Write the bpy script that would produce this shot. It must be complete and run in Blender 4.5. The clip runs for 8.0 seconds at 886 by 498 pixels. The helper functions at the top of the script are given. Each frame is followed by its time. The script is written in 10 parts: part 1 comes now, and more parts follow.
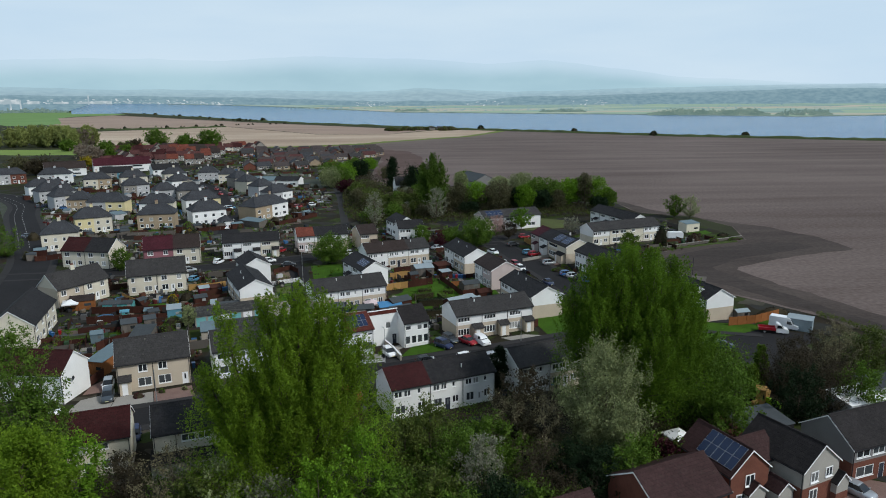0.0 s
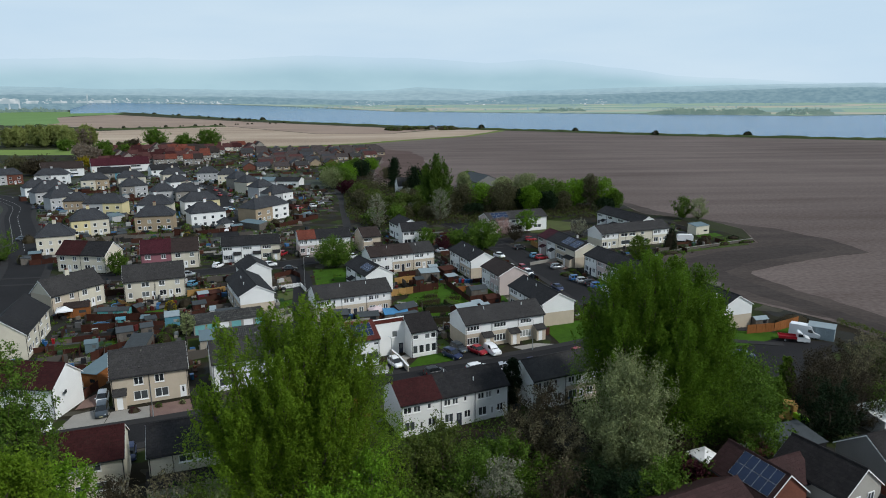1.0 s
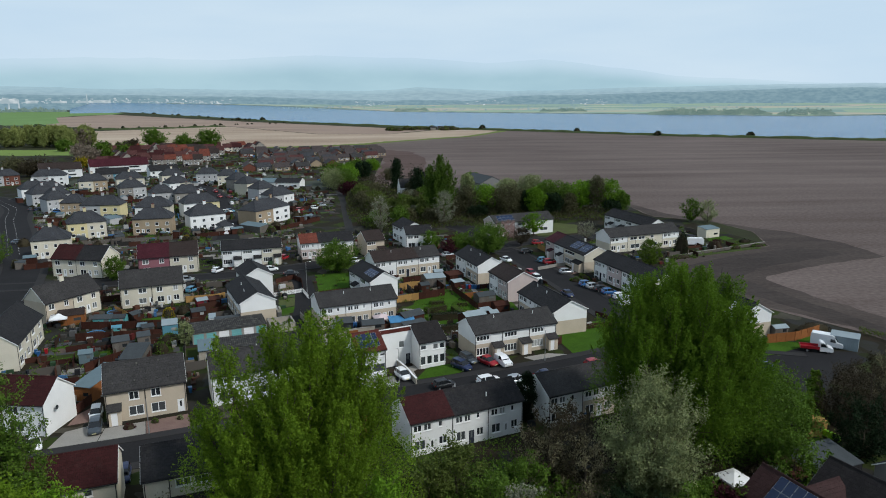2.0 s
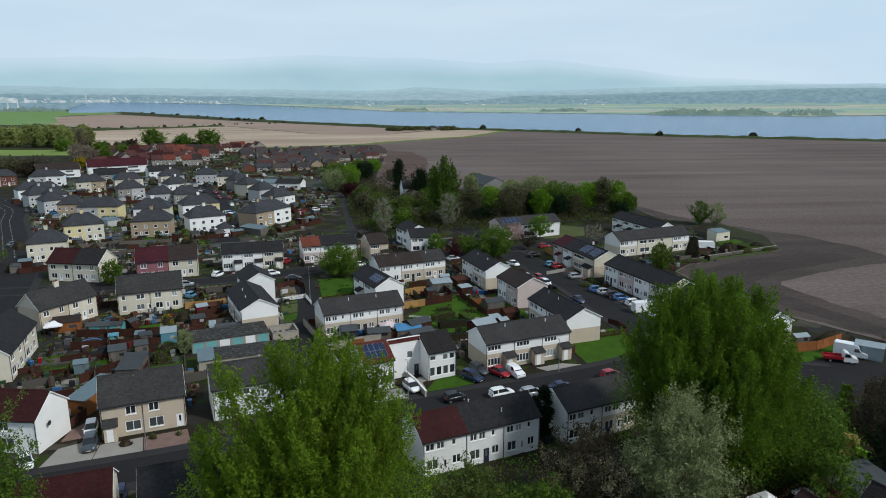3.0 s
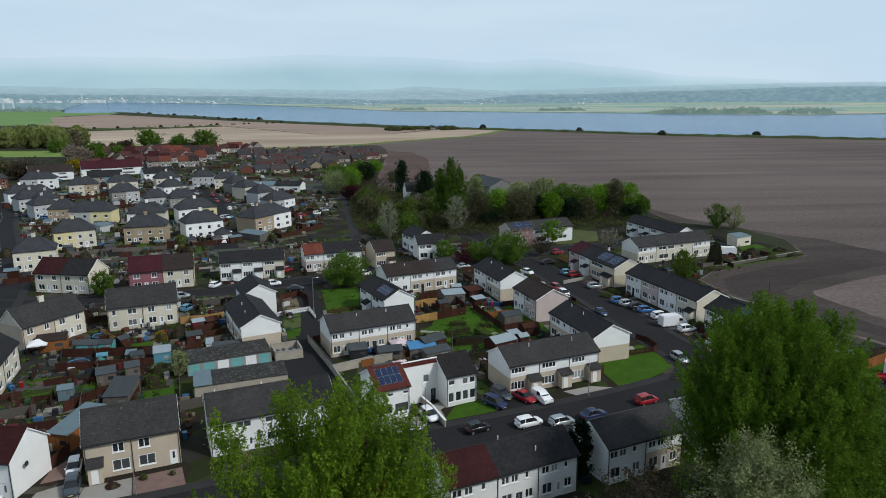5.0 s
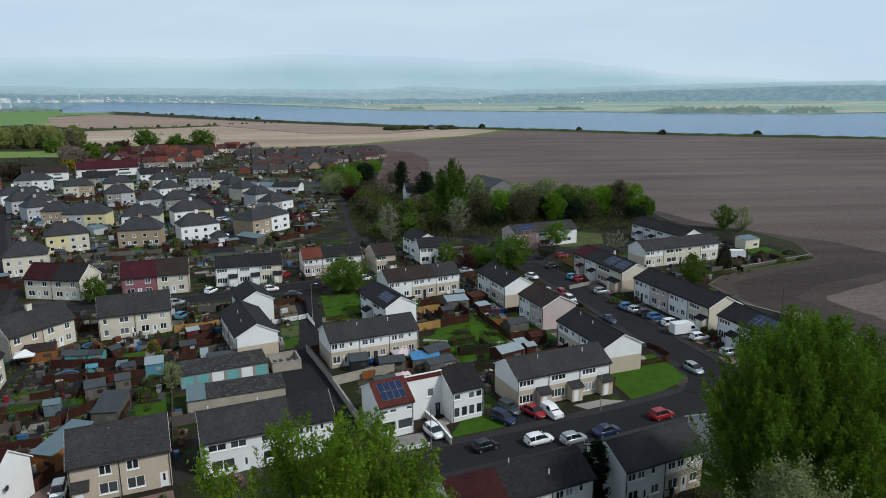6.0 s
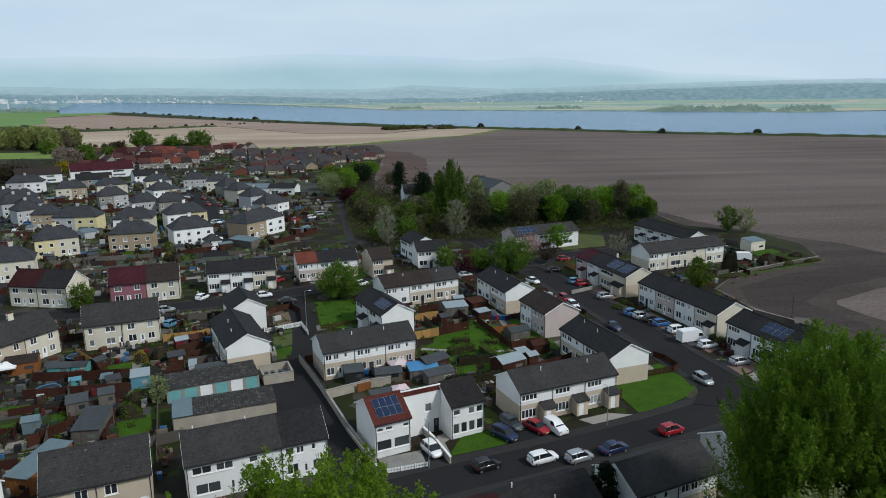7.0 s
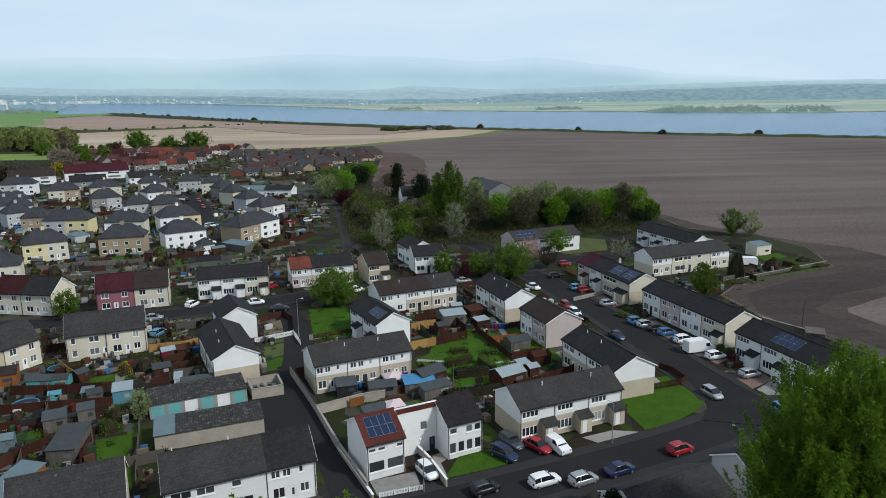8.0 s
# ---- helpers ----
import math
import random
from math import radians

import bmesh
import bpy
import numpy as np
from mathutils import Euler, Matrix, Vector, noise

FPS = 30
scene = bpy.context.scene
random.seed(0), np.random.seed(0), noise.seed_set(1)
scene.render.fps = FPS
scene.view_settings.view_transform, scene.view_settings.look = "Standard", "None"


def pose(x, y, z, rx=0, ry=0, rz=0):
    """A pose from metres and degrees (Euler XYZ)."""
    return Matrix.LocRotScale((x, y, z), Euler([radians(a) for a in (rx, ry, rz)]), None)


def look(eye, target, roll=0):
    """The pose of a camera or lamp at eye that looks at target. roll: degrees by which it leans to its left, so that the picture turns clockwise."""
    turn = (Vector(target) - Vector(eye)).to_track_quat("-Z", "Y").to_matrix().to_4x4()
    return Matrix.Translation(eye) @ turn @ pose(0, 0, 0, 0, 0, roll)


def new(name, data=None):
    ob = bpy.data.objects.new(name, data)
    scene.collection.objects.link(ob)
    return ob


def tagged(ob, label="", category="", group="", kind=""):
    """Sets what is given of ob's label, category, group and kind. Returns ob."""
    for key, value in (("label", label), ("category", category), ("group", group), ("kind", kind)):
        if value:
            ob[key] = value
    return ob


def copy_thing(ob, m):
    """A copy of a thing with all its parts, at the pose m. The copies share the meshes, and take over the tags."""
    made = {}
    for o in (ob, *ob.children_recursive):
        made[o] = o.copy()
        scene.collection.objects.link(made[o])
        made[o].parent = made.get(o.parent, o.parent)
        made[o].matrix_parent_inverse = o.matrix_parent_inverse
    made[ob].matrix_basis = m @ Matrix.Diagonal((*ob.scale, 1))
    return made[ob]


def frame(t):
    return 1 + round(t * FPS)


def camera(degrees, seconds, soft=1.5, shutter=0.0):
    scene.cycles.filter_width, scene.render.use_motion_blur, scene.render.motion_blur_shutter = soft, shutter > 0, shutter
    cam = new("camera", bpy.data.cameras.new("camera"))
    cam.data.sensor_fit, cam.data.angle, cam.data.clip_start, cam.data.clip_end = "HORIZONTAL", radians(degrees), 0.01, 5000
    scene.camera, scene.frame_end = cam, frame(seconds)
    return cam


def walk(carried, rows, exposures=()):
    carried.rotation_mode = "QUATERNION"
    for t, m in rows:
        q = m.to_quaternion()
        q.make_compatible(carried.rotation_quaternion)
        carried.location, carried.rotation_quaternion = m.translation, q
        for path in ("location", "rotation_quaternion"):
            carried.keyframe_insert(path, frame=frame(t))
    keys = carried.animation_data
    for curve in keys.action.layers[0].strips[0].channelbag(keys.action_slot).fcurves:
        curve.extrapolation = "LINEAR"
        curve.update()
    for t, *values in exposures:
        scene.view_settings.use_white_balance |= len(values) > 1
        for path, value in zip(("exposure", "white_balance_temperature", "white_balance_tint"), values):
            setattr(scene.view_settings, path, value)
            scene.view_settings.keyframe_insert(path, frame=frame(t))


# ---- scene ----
cam = camera(66.0, 8.0, soft=1.0)
PATH = [
    (0, (2.398, -5.061, 46.401), (2.515, -3.111, 45.975), -0.4),
    (0.5, (1.748, -2.342, 46.492), (1.866, -0.392, 46.064), -0.4),
    (1, (0.998, 0.306, 46.503), (1.117, 2.256, 46.075), -0.4),
    (1.5, (0.397, 3.012, 46.544), (0.516, 4.962, 46.116), -0.4),
    (3, (-1.86, 10.624, 46.642), (-1.738, 12.573, 46.214), -0.3),
    (3.5, (-2.61, 13.188, 46.634), (-2.486, 15.137, 46.205), -0.3),
    (4, (-3.414, 15.782, 46.636), (-3.287, 17.732, 46.207), -0.3),
    (4.5, (-4.011, 18.546, 46.625), (-3.884, 20.495, 46.196), -0.4),
    (6, (-5.15, 26.462, 46.838), (-5.017, 28.41, 46.406), -0.5),
    (6.5, (-4.992, 29.044, 46.835), (-4.858, 30.992, 46.403), -0.6),
    (7, (-4.644, 31.58, 46.907), (-4.508, 33.528, 46.473), -0.7),
    (7.5, (-4.149, 34.082, 46.837), (-4.013, 36.03, 46.405), -0.8),
    (8, (-3.783, 36.75, 46.913), (-3.646, 38.698, 46.481), -0.7),
]
walk(cam, [(t, look(eye, target, roll)) for t, eye, target, roll in PATH], [(0.0, 0.0), (3.5, 0.0), (6.5, -0.07), (7.2, -0.04), (7.5, 0.0), (8.0, 0.09)])

# ---- light ----
SUN_AZ, SUN_EL = radians(122), radians(42)   # compass bearing from +y, clockwise
to_sun = Vector((math.sin(SUN_AZ) * math.cos(SUN_EL), math.cos(SUN_AZ) * math.cos(SUN_EL), math.sin(SUN_EL)))
sun = new("sun", bpy.data.lights.new("sun", "SUN"))
sun.data.energy, sun.data.angle, sun.data.color = 2.5, radians(6), (0.97, 0.975, 0.95)
sun.matrix_world = look(to_sun * 200, (0, 0, 0))
world = bpy.data.worlds.new("sky")
scene.world = world
world.use_nodes = True
wn, wl = world.node_tree.nodes, world.node_tree.links
wn.clear()
w_out, w_bg = wn.new("ShaderNodeOutputWorld"), wn.new("ShaderNodeBackground")
w_sky = wn.new("ShaderNodeTexSky")
w_sky.sky_type, w_sky.sun_disc = "NISHITA", False
w_sky.sun_elevation, w_sky.sun_rotation = SUN_EL, SUN_AZ
w_sky.air_density, w_sky.dust_density, w_sky.ozone_density = 0.7, 0.5, 2.0
w_co, w_map = wn.new("ShaderNodeTexCoord"), wn.new("ShaderNodeMapping")
w_map.inputs["Scale"].default_value = (1.6, 1.6, 9)
w_noise, w_ramp = wn.new("ShaderNodeTexNoise"), wn.new("ShaderNodeValToRGB")
w_noise.inputs["Scale"].default_value, w_noise.inputs["Detail"].default_value = 1.6, 6
w_ramp.color_ramp.elements[0].position, w_ramp.color_ramp.elements[1].position = 0.36, 0.72
w_mix = wn.new("ShaderNodeMix")
w_mix.data_type = "RGBA"
w_haze = wn.new("ShaderNodeMix")
w_haze.data_type = "RGBA"
w_sep = wn.new("ShaderNodeSeparateXYZ")
wl.new(w_co.outputs["Generated"], w_sep.inputs[0])
w_veil = wn.new("ShaderNodeValToRGB")
w_veil.color_ramp.elements[0].color, w_veil.color_ramp.elements[1].color = (1, 1, 1, 1), (0.46, 0.46, 0.46, 1)
for p, v in ((0.17, 0.98), (0.34, 0.5), (0.55, 0.38)):
    w_veil.color_ramp.elements.new(p).color = (v, v, v, 1)
wl.new(w_sep.outputs["Z"], w_veil.inputs["Fac"])
wl.new(w_co.outputs["Generated"], w_map.inputs["Vector"])
wl.new(w_map.outputs[0], w_noise.inputs["Vector"])
wl.new(w_noise.outputs["Fac"], w_ramp.inputs["Fac"])
# thin veil of cloud over the clear sky, thicker towards the horizon
w_haze.inputs["B"].default_value = (6.5, 8.4, 10.15, 1)
wl.new(w_sky.outputs[0], w_haze.inputs["A"])
wl.new(w_veil.outputs["Color"], w_haze.inputs["Factor"])
w_mix.inputs["B"].default_value = (8.0, 9.5, 10.6, 1)
w_fac = wn.new("ShaderNodeMath")
w_fac.operation = "MULTIPLY"
w_fac.inputs[1].default_value = 0.6
wl.new(w_ramp.outputs["Color"], w_fac.inputs[0])
wl.new(w_haze.outputs["Result"], w_mix.inputs["A"])
wl.new(w_fac.outputs[0], w_mix.inputs["Factor"])
wl.new(w_mix.outputs["Result"], w_bg.inputs["Color"])
w_bg.inputs["Strength"].default_value = 0.085
wl.new(w_bg.outputs[0], w_out.inputs["Surface"])


# ---- materials ----
def mat(name, color, rough=0.85, var=0.25, scale=0.6, fine=9.0, bump=0.0, metal=0.0, spec=0.09, tint=None, rnd=0.0):
    """Surface with stains at a large and grain at a small scale, in metres."""
    m = bpy.data.materials.new(name)
    m.use_nodes = True
    n, l = m.node_tree.nodes, m.node_tree.links
    b = n["Principled BSDF"]
    b.inputs["Roughness"].default_value, b.inputs["Metallic"].default_value = rough, metal
    b.inputs["Specular IOR Level"].default_value = spec
    co = n.new("ShaderNodeTexCoord")
    big, small = n.new("ShaderNodeTexNoise"), n.new("ShaderNodeTexNoise")
    big.inputs["Scale"].default_value, small.inputs["Scale"].default_value = scale, fine
    big.inputs["Detail"].default_value, small.inputs["Detail"].default_value = 5, 3
    for q in (big, small):
        l.new(co.outputs["Object"], q.inputs["Vector"])
    add = n.new("ShaderNodeMath")
    add.operation = "ADD"
    l.new(big.outputs["Fac"], add.inputs[0])
    l.new(small.outputs["Fac"], add.inputs[1])
    rng = n.new("ShaderNodeMapRange")
    rng.inputs["From Min"].default_value, rng.inputs["From Max"].default_value = 0.6, 1.4
    l.new(add.outputs[0], rng.inputs["Value"])
    mix = n.new("ShaderNodeMix")
    mix.data_type = "RGBA"
    c2 = tint or tuple(c * (1 - var) for c in color)
    mix.inputs["A"].default_value = (*c2, 1)
    mix.inputs["B"].default_value = (*[min(1, c * (1 + var * 0.6)) for c in color], 1)
    l.new(rng.outputs[0], mix.inputs["Factor"])
    out = mix.outputs["Result"]
    if rnd:
        info, hsv = n.new("ShaderNodeObjectInfo"), n.new("ShaderNodeHueSaturation")
        r2 = n.new("ShaderNodeMapRange")
        r2.inputs["To Min"].default_value, r2.inputs["To Max"].default_value = 1 - rnd, 1 + rnd
        l.new(info.outputs["Random"], r2.inputs["Value"])
        l.new(r2.outputs[0], hsv.inputs["Value"])
        l.new(out, hsv.inputs["Color"])
        out = hsv.outputs[0]
    l.new(out, b.inputs["Base Color"])
    if bump:
        bp = n.new("ShaderNodeBump")
        bp.inputs["Strength"].default_value, bp.inputs["Distance"].default_value = bump, 0.05
        l.new(small.outputs["Fac"], bp.inputs["Height"])
        l.new(bp.outputs[0], b.inputs["Normal"])
    return m


def tile_mat(name, color, var=0.35, w=0.42, h=0.33, bump=0.5, moss=(0.055, 0.054, 0.042), moss_amt=0.3):
    """Roof tiles: courses along local x, up local y, with weathering and lichen."""
    m = mat(name, color, 0.7, var, 0.45, 5.0)
    n, l = m.node_tree.nodes, m.node_tree.links
    b = n["Principled BSDF"]
    co = n.new("ShaderNodeTexCoord")
    br = n.new("ShaderNodeTexBrick")
    br.offset = 0.5
    br.inputs["Scale"].default_value = 1.0
    br.inputs["Brick Width"].default_value, br.inputs["Row Height"].default_value = w, h
    br.inputs["Mortar Size"].default_value, br.inputs["Mortar Smooth"].default_value = 0.016, 0.6
    br.inputs["Color1"].default_value, br.inputs["Color2"].default_value = (1.14, 1.14, 1.14, 1), (0.88, 0.88, 0.88, 1)
    br.inputs["Mortar"].default_value = (0.5, 0.5, 0.5, 1)
    l.new(co.outputs["Object"], br.inputs["Vector"])
    old = b.inputs["Base Color"].links[0].from_socket
    mul = n.new("ShaderNodeMix")
    mul.data_type, mul.blend_type = "RGBA", "MULTIPLY"
    mul.inputs["Factor"].default_value = 1.0
    l.new(old, mul.inputs["A"])
    l.new(br.outputs["Color"], mul.inputs["B"])
    nz, rp = n.new("ShaderNodeTexNoise"), n.new("ShaderNodeMapRange")
    nz.inputs["Scale"].default_value, nz.inputs["Detail"].default_value = 1.7, 8
    l.new(co.outputs["Object"], nz.inputs["Vector"])
    rp.inputs["From Min"].default_value, rp.inputs["From Max"].default_value = 0.52, 0.75
    rp.inputs["To Max"].default_value = moss_amt
    l.new(nz.outputs["Fac"], rp.inputs["Value"])
    mm = n.new("ShaderNodeMix")
    mm.data_type = "RGBA"
    l.new(rp.outputs[0], mm.inputs["Factor"])
    l.new(mul.outputs["Result"], mm.inputs["A"])
    mm.inputs["B"].default_value = (*moss, 1)
    l.new(mm.outputs["Result"], b.inputs["Base Color"])
    # each course climbs towards its lower edge
    sep, md = n.new("ShaderNodeSeparateXYZ"), n.new("ShaderNodeMath")
    l.new(co.outputs["Object"], sep.inputs[0])
    md.operation = "PINGPONG"
    md.inputs[1].default_value = h
    l.new(sep.outputs["Y"], md.inputs[0])
    bp = n.new("ShaderNodeBump")
    bp.inputs["Strength"].default_value, bp.inputs["Distance"].default_value = bump, 0.06
    l.new(br.outputs["Fac"], bp.inputs["Height"])
    bp.invert = True
    l.new(bp.outputs[0], b.inputs["Normal"])
    return m


def glass_mat(name):
    m = bpy.data.materials.new(name)
    m.use_nodes = True
    n, l = m.node_tree.nodes, m.node_tree.links
    b = n["Principled BSDF"]
    b.inputs["Roughness"].default_value = 0.06
    b.inputs["Specular IOR Level"].default_value = 0.5
    info, rp = n.new("ShaderNodeObjectInfo"), n.new("ShaderNodeValToRGB")
    rp.color_ramp.interpolation = "CONSTANT"
    e = rp.color_ramp.elements
    e[0].position, e[0].color = 0.0, (0.022, 0.026, 0.029, 1)
    e[1].position, e[1].color = 0.4, (0.055, 0.062, 0.066, 1)
    for p, c in ((0.75, (0.13, 0.14, 0.14, 1)), (0.92, (0.32, 0.33, 0.32, 1))):
        q = e.new(p)
        q.color = c
    l.new(info.outputs["Random"], rp.inputs[0])
    l.new(rp.outputs[0], b.inputs["Base Color"])
    return m


def leaf_mat(name, c1, c2, rough=0.55, glow=0.3, patch=0.55):
    """Leaves: colour drifts over the crown and differs from spray to spray, some light passes through."""
    m = bpy.data.materials.new(name)
    m.use_nodes = True
    n, l = m.node_tree.nodes, m.node_tree.links
    b, out = n["Principled BSDF"], n["Material Output"]
    g, rp, co, nz = n.new("ShaderNodeNewGeometry"), n.new("ShaderNodeMix"), n.new("ShaderNodeTexCoord"), n.new("ShaderNodeTexNoise")
    nz.inputs["Scale"].default_value, nz.inputs["Detail"].default_value = patch, 3
    l.new(co.outputs["Object"], nz.inputs["Vector"])
    half, add = n.new("ShaderNodeMath"), n.new("ShaderNodeMath")
    half.operation, add.operation = "MULTIPLY_ADD", "MULTIPLY_ADD"
    half.inputs[1].default_value, half.inputs[2].default_value = 0.45, -0.30
    l.new(g.outputs["Random Per Island"], half.inputs[0])
    add.inputs[1].default_value, add.use_clamp = 1.15, True
    l.new(nz.outputs["Fac"], add.inputs[0])
    l.new(half.outputs[0], add.inputs[2])
    rp.data_type = "RGBA"
    rp.inputs["A"].default_value, rp.inputs["B"].default_value = (*c1, 1), (*c2, 1)
    l.new(add.outputs[0], rp.inputs["Factor"])
    info, hsv, mr = n.new("ShaderNodeObjectInfo"), n.new("ShaderNodeHueSaturation"), n.new("ShaderNodeMapRange")
    mr.inputs["To Min"].default_value, mr.inputs["To Max"].default_value = 0.85, 1.15
    l.new(info.outputs["Random"], mr.inputs["Value"])
    l.new(mr.outputs[0], hsv.inputs["Value"])
    l.new(rp.outputs["Result"], hsv.inputs["Color"])
    l.new(hsv.outputs[0], b.inputs["Base Color"])
    b.inputs["Roughness"].default_value, b.inputs["Specular IOR Level"].default_value = rough, 0.06
    tr, mx = n.new("ShaderNodeBsdfTranslucent"), n.new("ShaderNodeMixShader")
    l.new(hsv.outputs[0], tr.inputs["Color"])
    mx.inputs[0].default_value = glow
    l.new(b.outputs[0], mx.inputs[1])
    l.new(tr.outputs[0], mx.inputs[2])
    l.new(mx.outputs[0], out.inputs["Surface"])
    return m


def soil_mat(name, c1, c2, angle, pitch, scale=0.012, rough=0.95):
    """Tilled soil: broad damp patches, drill lines along one direction, clods."""
    m = bpy.data.materials.new(name)
    m.use_nodes = True
    n, l = m.node_tree.nodes, m.node_tree.links
    b = n["Principled BSDF"]
    b.inputs["Roughness"].default_value, b.inputs["Specular IOR Level"].default_value = rough, 0.15
    co, mp = n.new("ShaderNodeTexCoord"), n.new("ShaderNodeMapping")
    mp.inputs["Rotation"].default_value = (0, 0, radians(-angle))
    mp.inputs["Scale"].default_value = (0.12, 1.0, 1.0)
    l.new(co.outputs["Object"], mp.inputs["Vector"])
    big, streak, clod = (n.new("ShaderNodeTexNoise") for _ in range(3))
    big.inputs["Scale"].default_value, big.inputs["Detail"].default_value = scale, 6
    streak.inputs["Scale"].default_value, streak.inputs["Detail"].default_value = pitch, 5
    clod.inputs["Scale"].default_value, clod.inputs["Detail"].default_value = 0.8, 6
    l.new(co.outputs["Object"], big.inputs["Vector"])
    l.new(mp.outputs[0], streak.inputs["Vector"])
    l.new(co.outputs["Object"], clod.inputs["Vector"])
    a1, a2, mr = n.new("ShaderNodeMath"), n.new("ShaderNodeMath"), n.new("ShaderNodeMapRange")
    a1.operation = a2.operation = "ADD"
    l.new(big.outputs["Fac"], a1.inputs[0])
    l.new(streak.outputs["Fac"], a1.inputs[1])
    l.new(a1.outputs[0], a2.inputs[0])
    l.new(clod.outputs["Fac"], a2.inputs[1])
    mr.inputs["From Min"].default_value, mr.inputs["From Max"].default_value = 1.15, 1.85
    l.new(a2.outputs[0], mr.inputs["Value"])
    mx = n.new("ShaderNodeMix")
    mx.data_type = "RGBA"
    mx.inputs["A"].default_value, mx.inputs["B"].default_value = (*c1, 1), (*c2, 1)
    l.new(mr.outputs[0], mx.inputs["Factor"])
    l.new(mx.outputs["Result"], b.inputs["Base Color"])
    bp = n.new("ShaderNodeBump")
    bp.inputs["Strength"].default_value, bp.inputs["Distance"].default_value = 0.6, 0.15
    l.new(clod.outputs["Fac"], bp.inputs["Height"])
    l.new(bp.outputs[0], b.inputs["Normal"])
    return m


def patch_mat(name):
    """Small plots of dug earth, grass and paving, a few metres each, with weeds over all."""
    m = mat(name, (0.026, 0.028, 0.013), 0.95, 0.5, 0.3, 2.5, 0.8, spec=0.05, tint=(0.022, 0.017, 0.014))
    n, l = m.node_tree.nodes, m.node_tree.links
    b = n["Principled BSDF"]
    co, vo, rp, nz, mx = n.new("ShaderNodeTexCoord"), n.new("ShaderNodeTexVoronoi"), n.new("ShaderNodeValToRGB"), n.new("ShaderNodeTexNoise"), n.new("ShaderNodeMix")
    vo.inputs["Scale"].default_value = 0.19
    nz.inputs["Scale"].default_value = 0.35
    vo.distance = "MANHATTAN"
    l.new(co.outputs["Object"], vo.inputs["Vector"])
    l.new(co.outputs["Object"], nz.inputs["Vector"])
    rp.color_ramp.interpolation = "CONSTANT"
    sep = n.new("ShaderNodeSeparateColor")
    l.new(vo.outputs["Color"], sep.inputs[0])
    l.new(sep.outputs[0], rp.inputs[0])
    e = rp.color_ramp.elements
    e[0].position, e[0].color = 0.0, (0.022, 0.034, 0.009, 1)
    e[1].position, e[1].color = 0.2, (0.024, 0.019, 0.015, 1)
    for p, c in ((0.42, (0.040, 0.066, 0.012, 1)), (0.56, (0.036, 0.036, 0.038, 1)), (0.74, (0.034, 0.022, 0.017, 1)), (0.86, (0.10, 0.09, 0.075, 1)), (0.93, (0.020, 0.020, 0.022, 1))):
        q = e.new(p)
        q.color = c
    mx.data_type = "RGBA"
    l.new(nz.outputs["Fac"], mx.inputs["Factor"])
    l.new(b.inputs["Base Color"].links[0].from_socket, mx.inputs["A"])
    l.new(rp.outputs[0], mx.inputs["B"])
    l.new(mx.outputs["Result"], b.inputs["Base Color"])
    return m


BEIGE = mat("beige roughcast", (0.52, 0.44, 0.34), 0.95, 0.14, 0.5, 14, 0.4, rnd=0.06)
CREAM = mat("cream roughcast", (0.62, 0.57, 0.46), 0.95, 0.14, 0.5, 14, 0.4, rnd=0.06)
WHITE = mat("white painted render", (0.78, 0.78, 0.76), 0.9, 0.10, 0.4, 12, 0.3, rnd=0.04)
GREYD = mat("grey roughcast", (0.20, 0.195, 0.19), 0.95, 0.16, 0.5, 12, 0.35)
STONEC = mat("pale stone cladding", (0.34, 0.325, 0.29), 0.95, 0.16, 0.5, 12, 0.35)
GREYW = mat("pale grey render", (0.44, 0.44, 0.44), 0.9, 0.16, 0.5, 12, 0.35, rnd=0.06)
YELLOW = mat("pale yellow render", (0.66, 0.57, 0.32), 0.9, 0.12, 0.5, 12, 0.3)
PINK = mat("dusty pink render", (0.27, 0.115, 0.135), 0.9, 0.15, 0.5, 12, 0.3)
PINKISH = mat("pinkish grey roughcast", (0.53, 0.44, 0.41), 0.95, 0.14, 0.5, 14, 0.4)
TAN = mat("tan brick render", (0.36, 0.28, 0.19), 0.95, 0.2, 0.5, 10, 0.4)
BRICK = mat("red brick", (0.155, 0.062, 0.043), 0.9, 0.3, 0.8, 8, 0.4)
STONEW = mat("grey brown stone", (0.27, 0.25, 0.22), 0.95, 0.3, 0.7, 6, 0.5)
UPVC = mat("white window plastic", (0.80, 0.80, 0.79), 0.4, 0.04)
GLASS = glass_mat("window glass")
DARKDOOR = mat("dark door paint", (0.03, 0.035, 0.05), 0.5, 0.1)
PIPE = mat("black gutter plastic", (0.03, 0.03, 0.032), 0.5, 0.1)
T_GREY = tile_mat("grey concrete tiles", (0.045, 0.0425, 0.042))
T_DARK = tile_mat("dark slate tiles", (0.0255, 0.0245, 0.026))
# Slate grey is lifted towards blue to hold the haze over the estate.
T_SLATE = tile_mat("grey weathered slates with painted haze", (0.050, 0.052, 0.058), 0.35, 0.3, 0.25, 0.4, (0.075, 0.070, 0.058), 0.35)
T_RED = tile_mat("dark red tiles", (0.042, 0.012, 0.012), moss_amt=0.12)
T_BROWN = tile_mat("brown tiles", (0.040, 0.029, 0.026), moss_amt=0.2)
T_ORANGE = tile_mat("orange red tiles", (0.15, 0.045, 0.03), moss_amt=0.15)
T_MAROON = tile_mat("maroon tiles", (0.058, 0.014, 0.020), moss_amt=0.1)
T_REDBR = tile_mat("red brown tiles", (0.10, 0.028, 0.022), moss_amt=0.1)
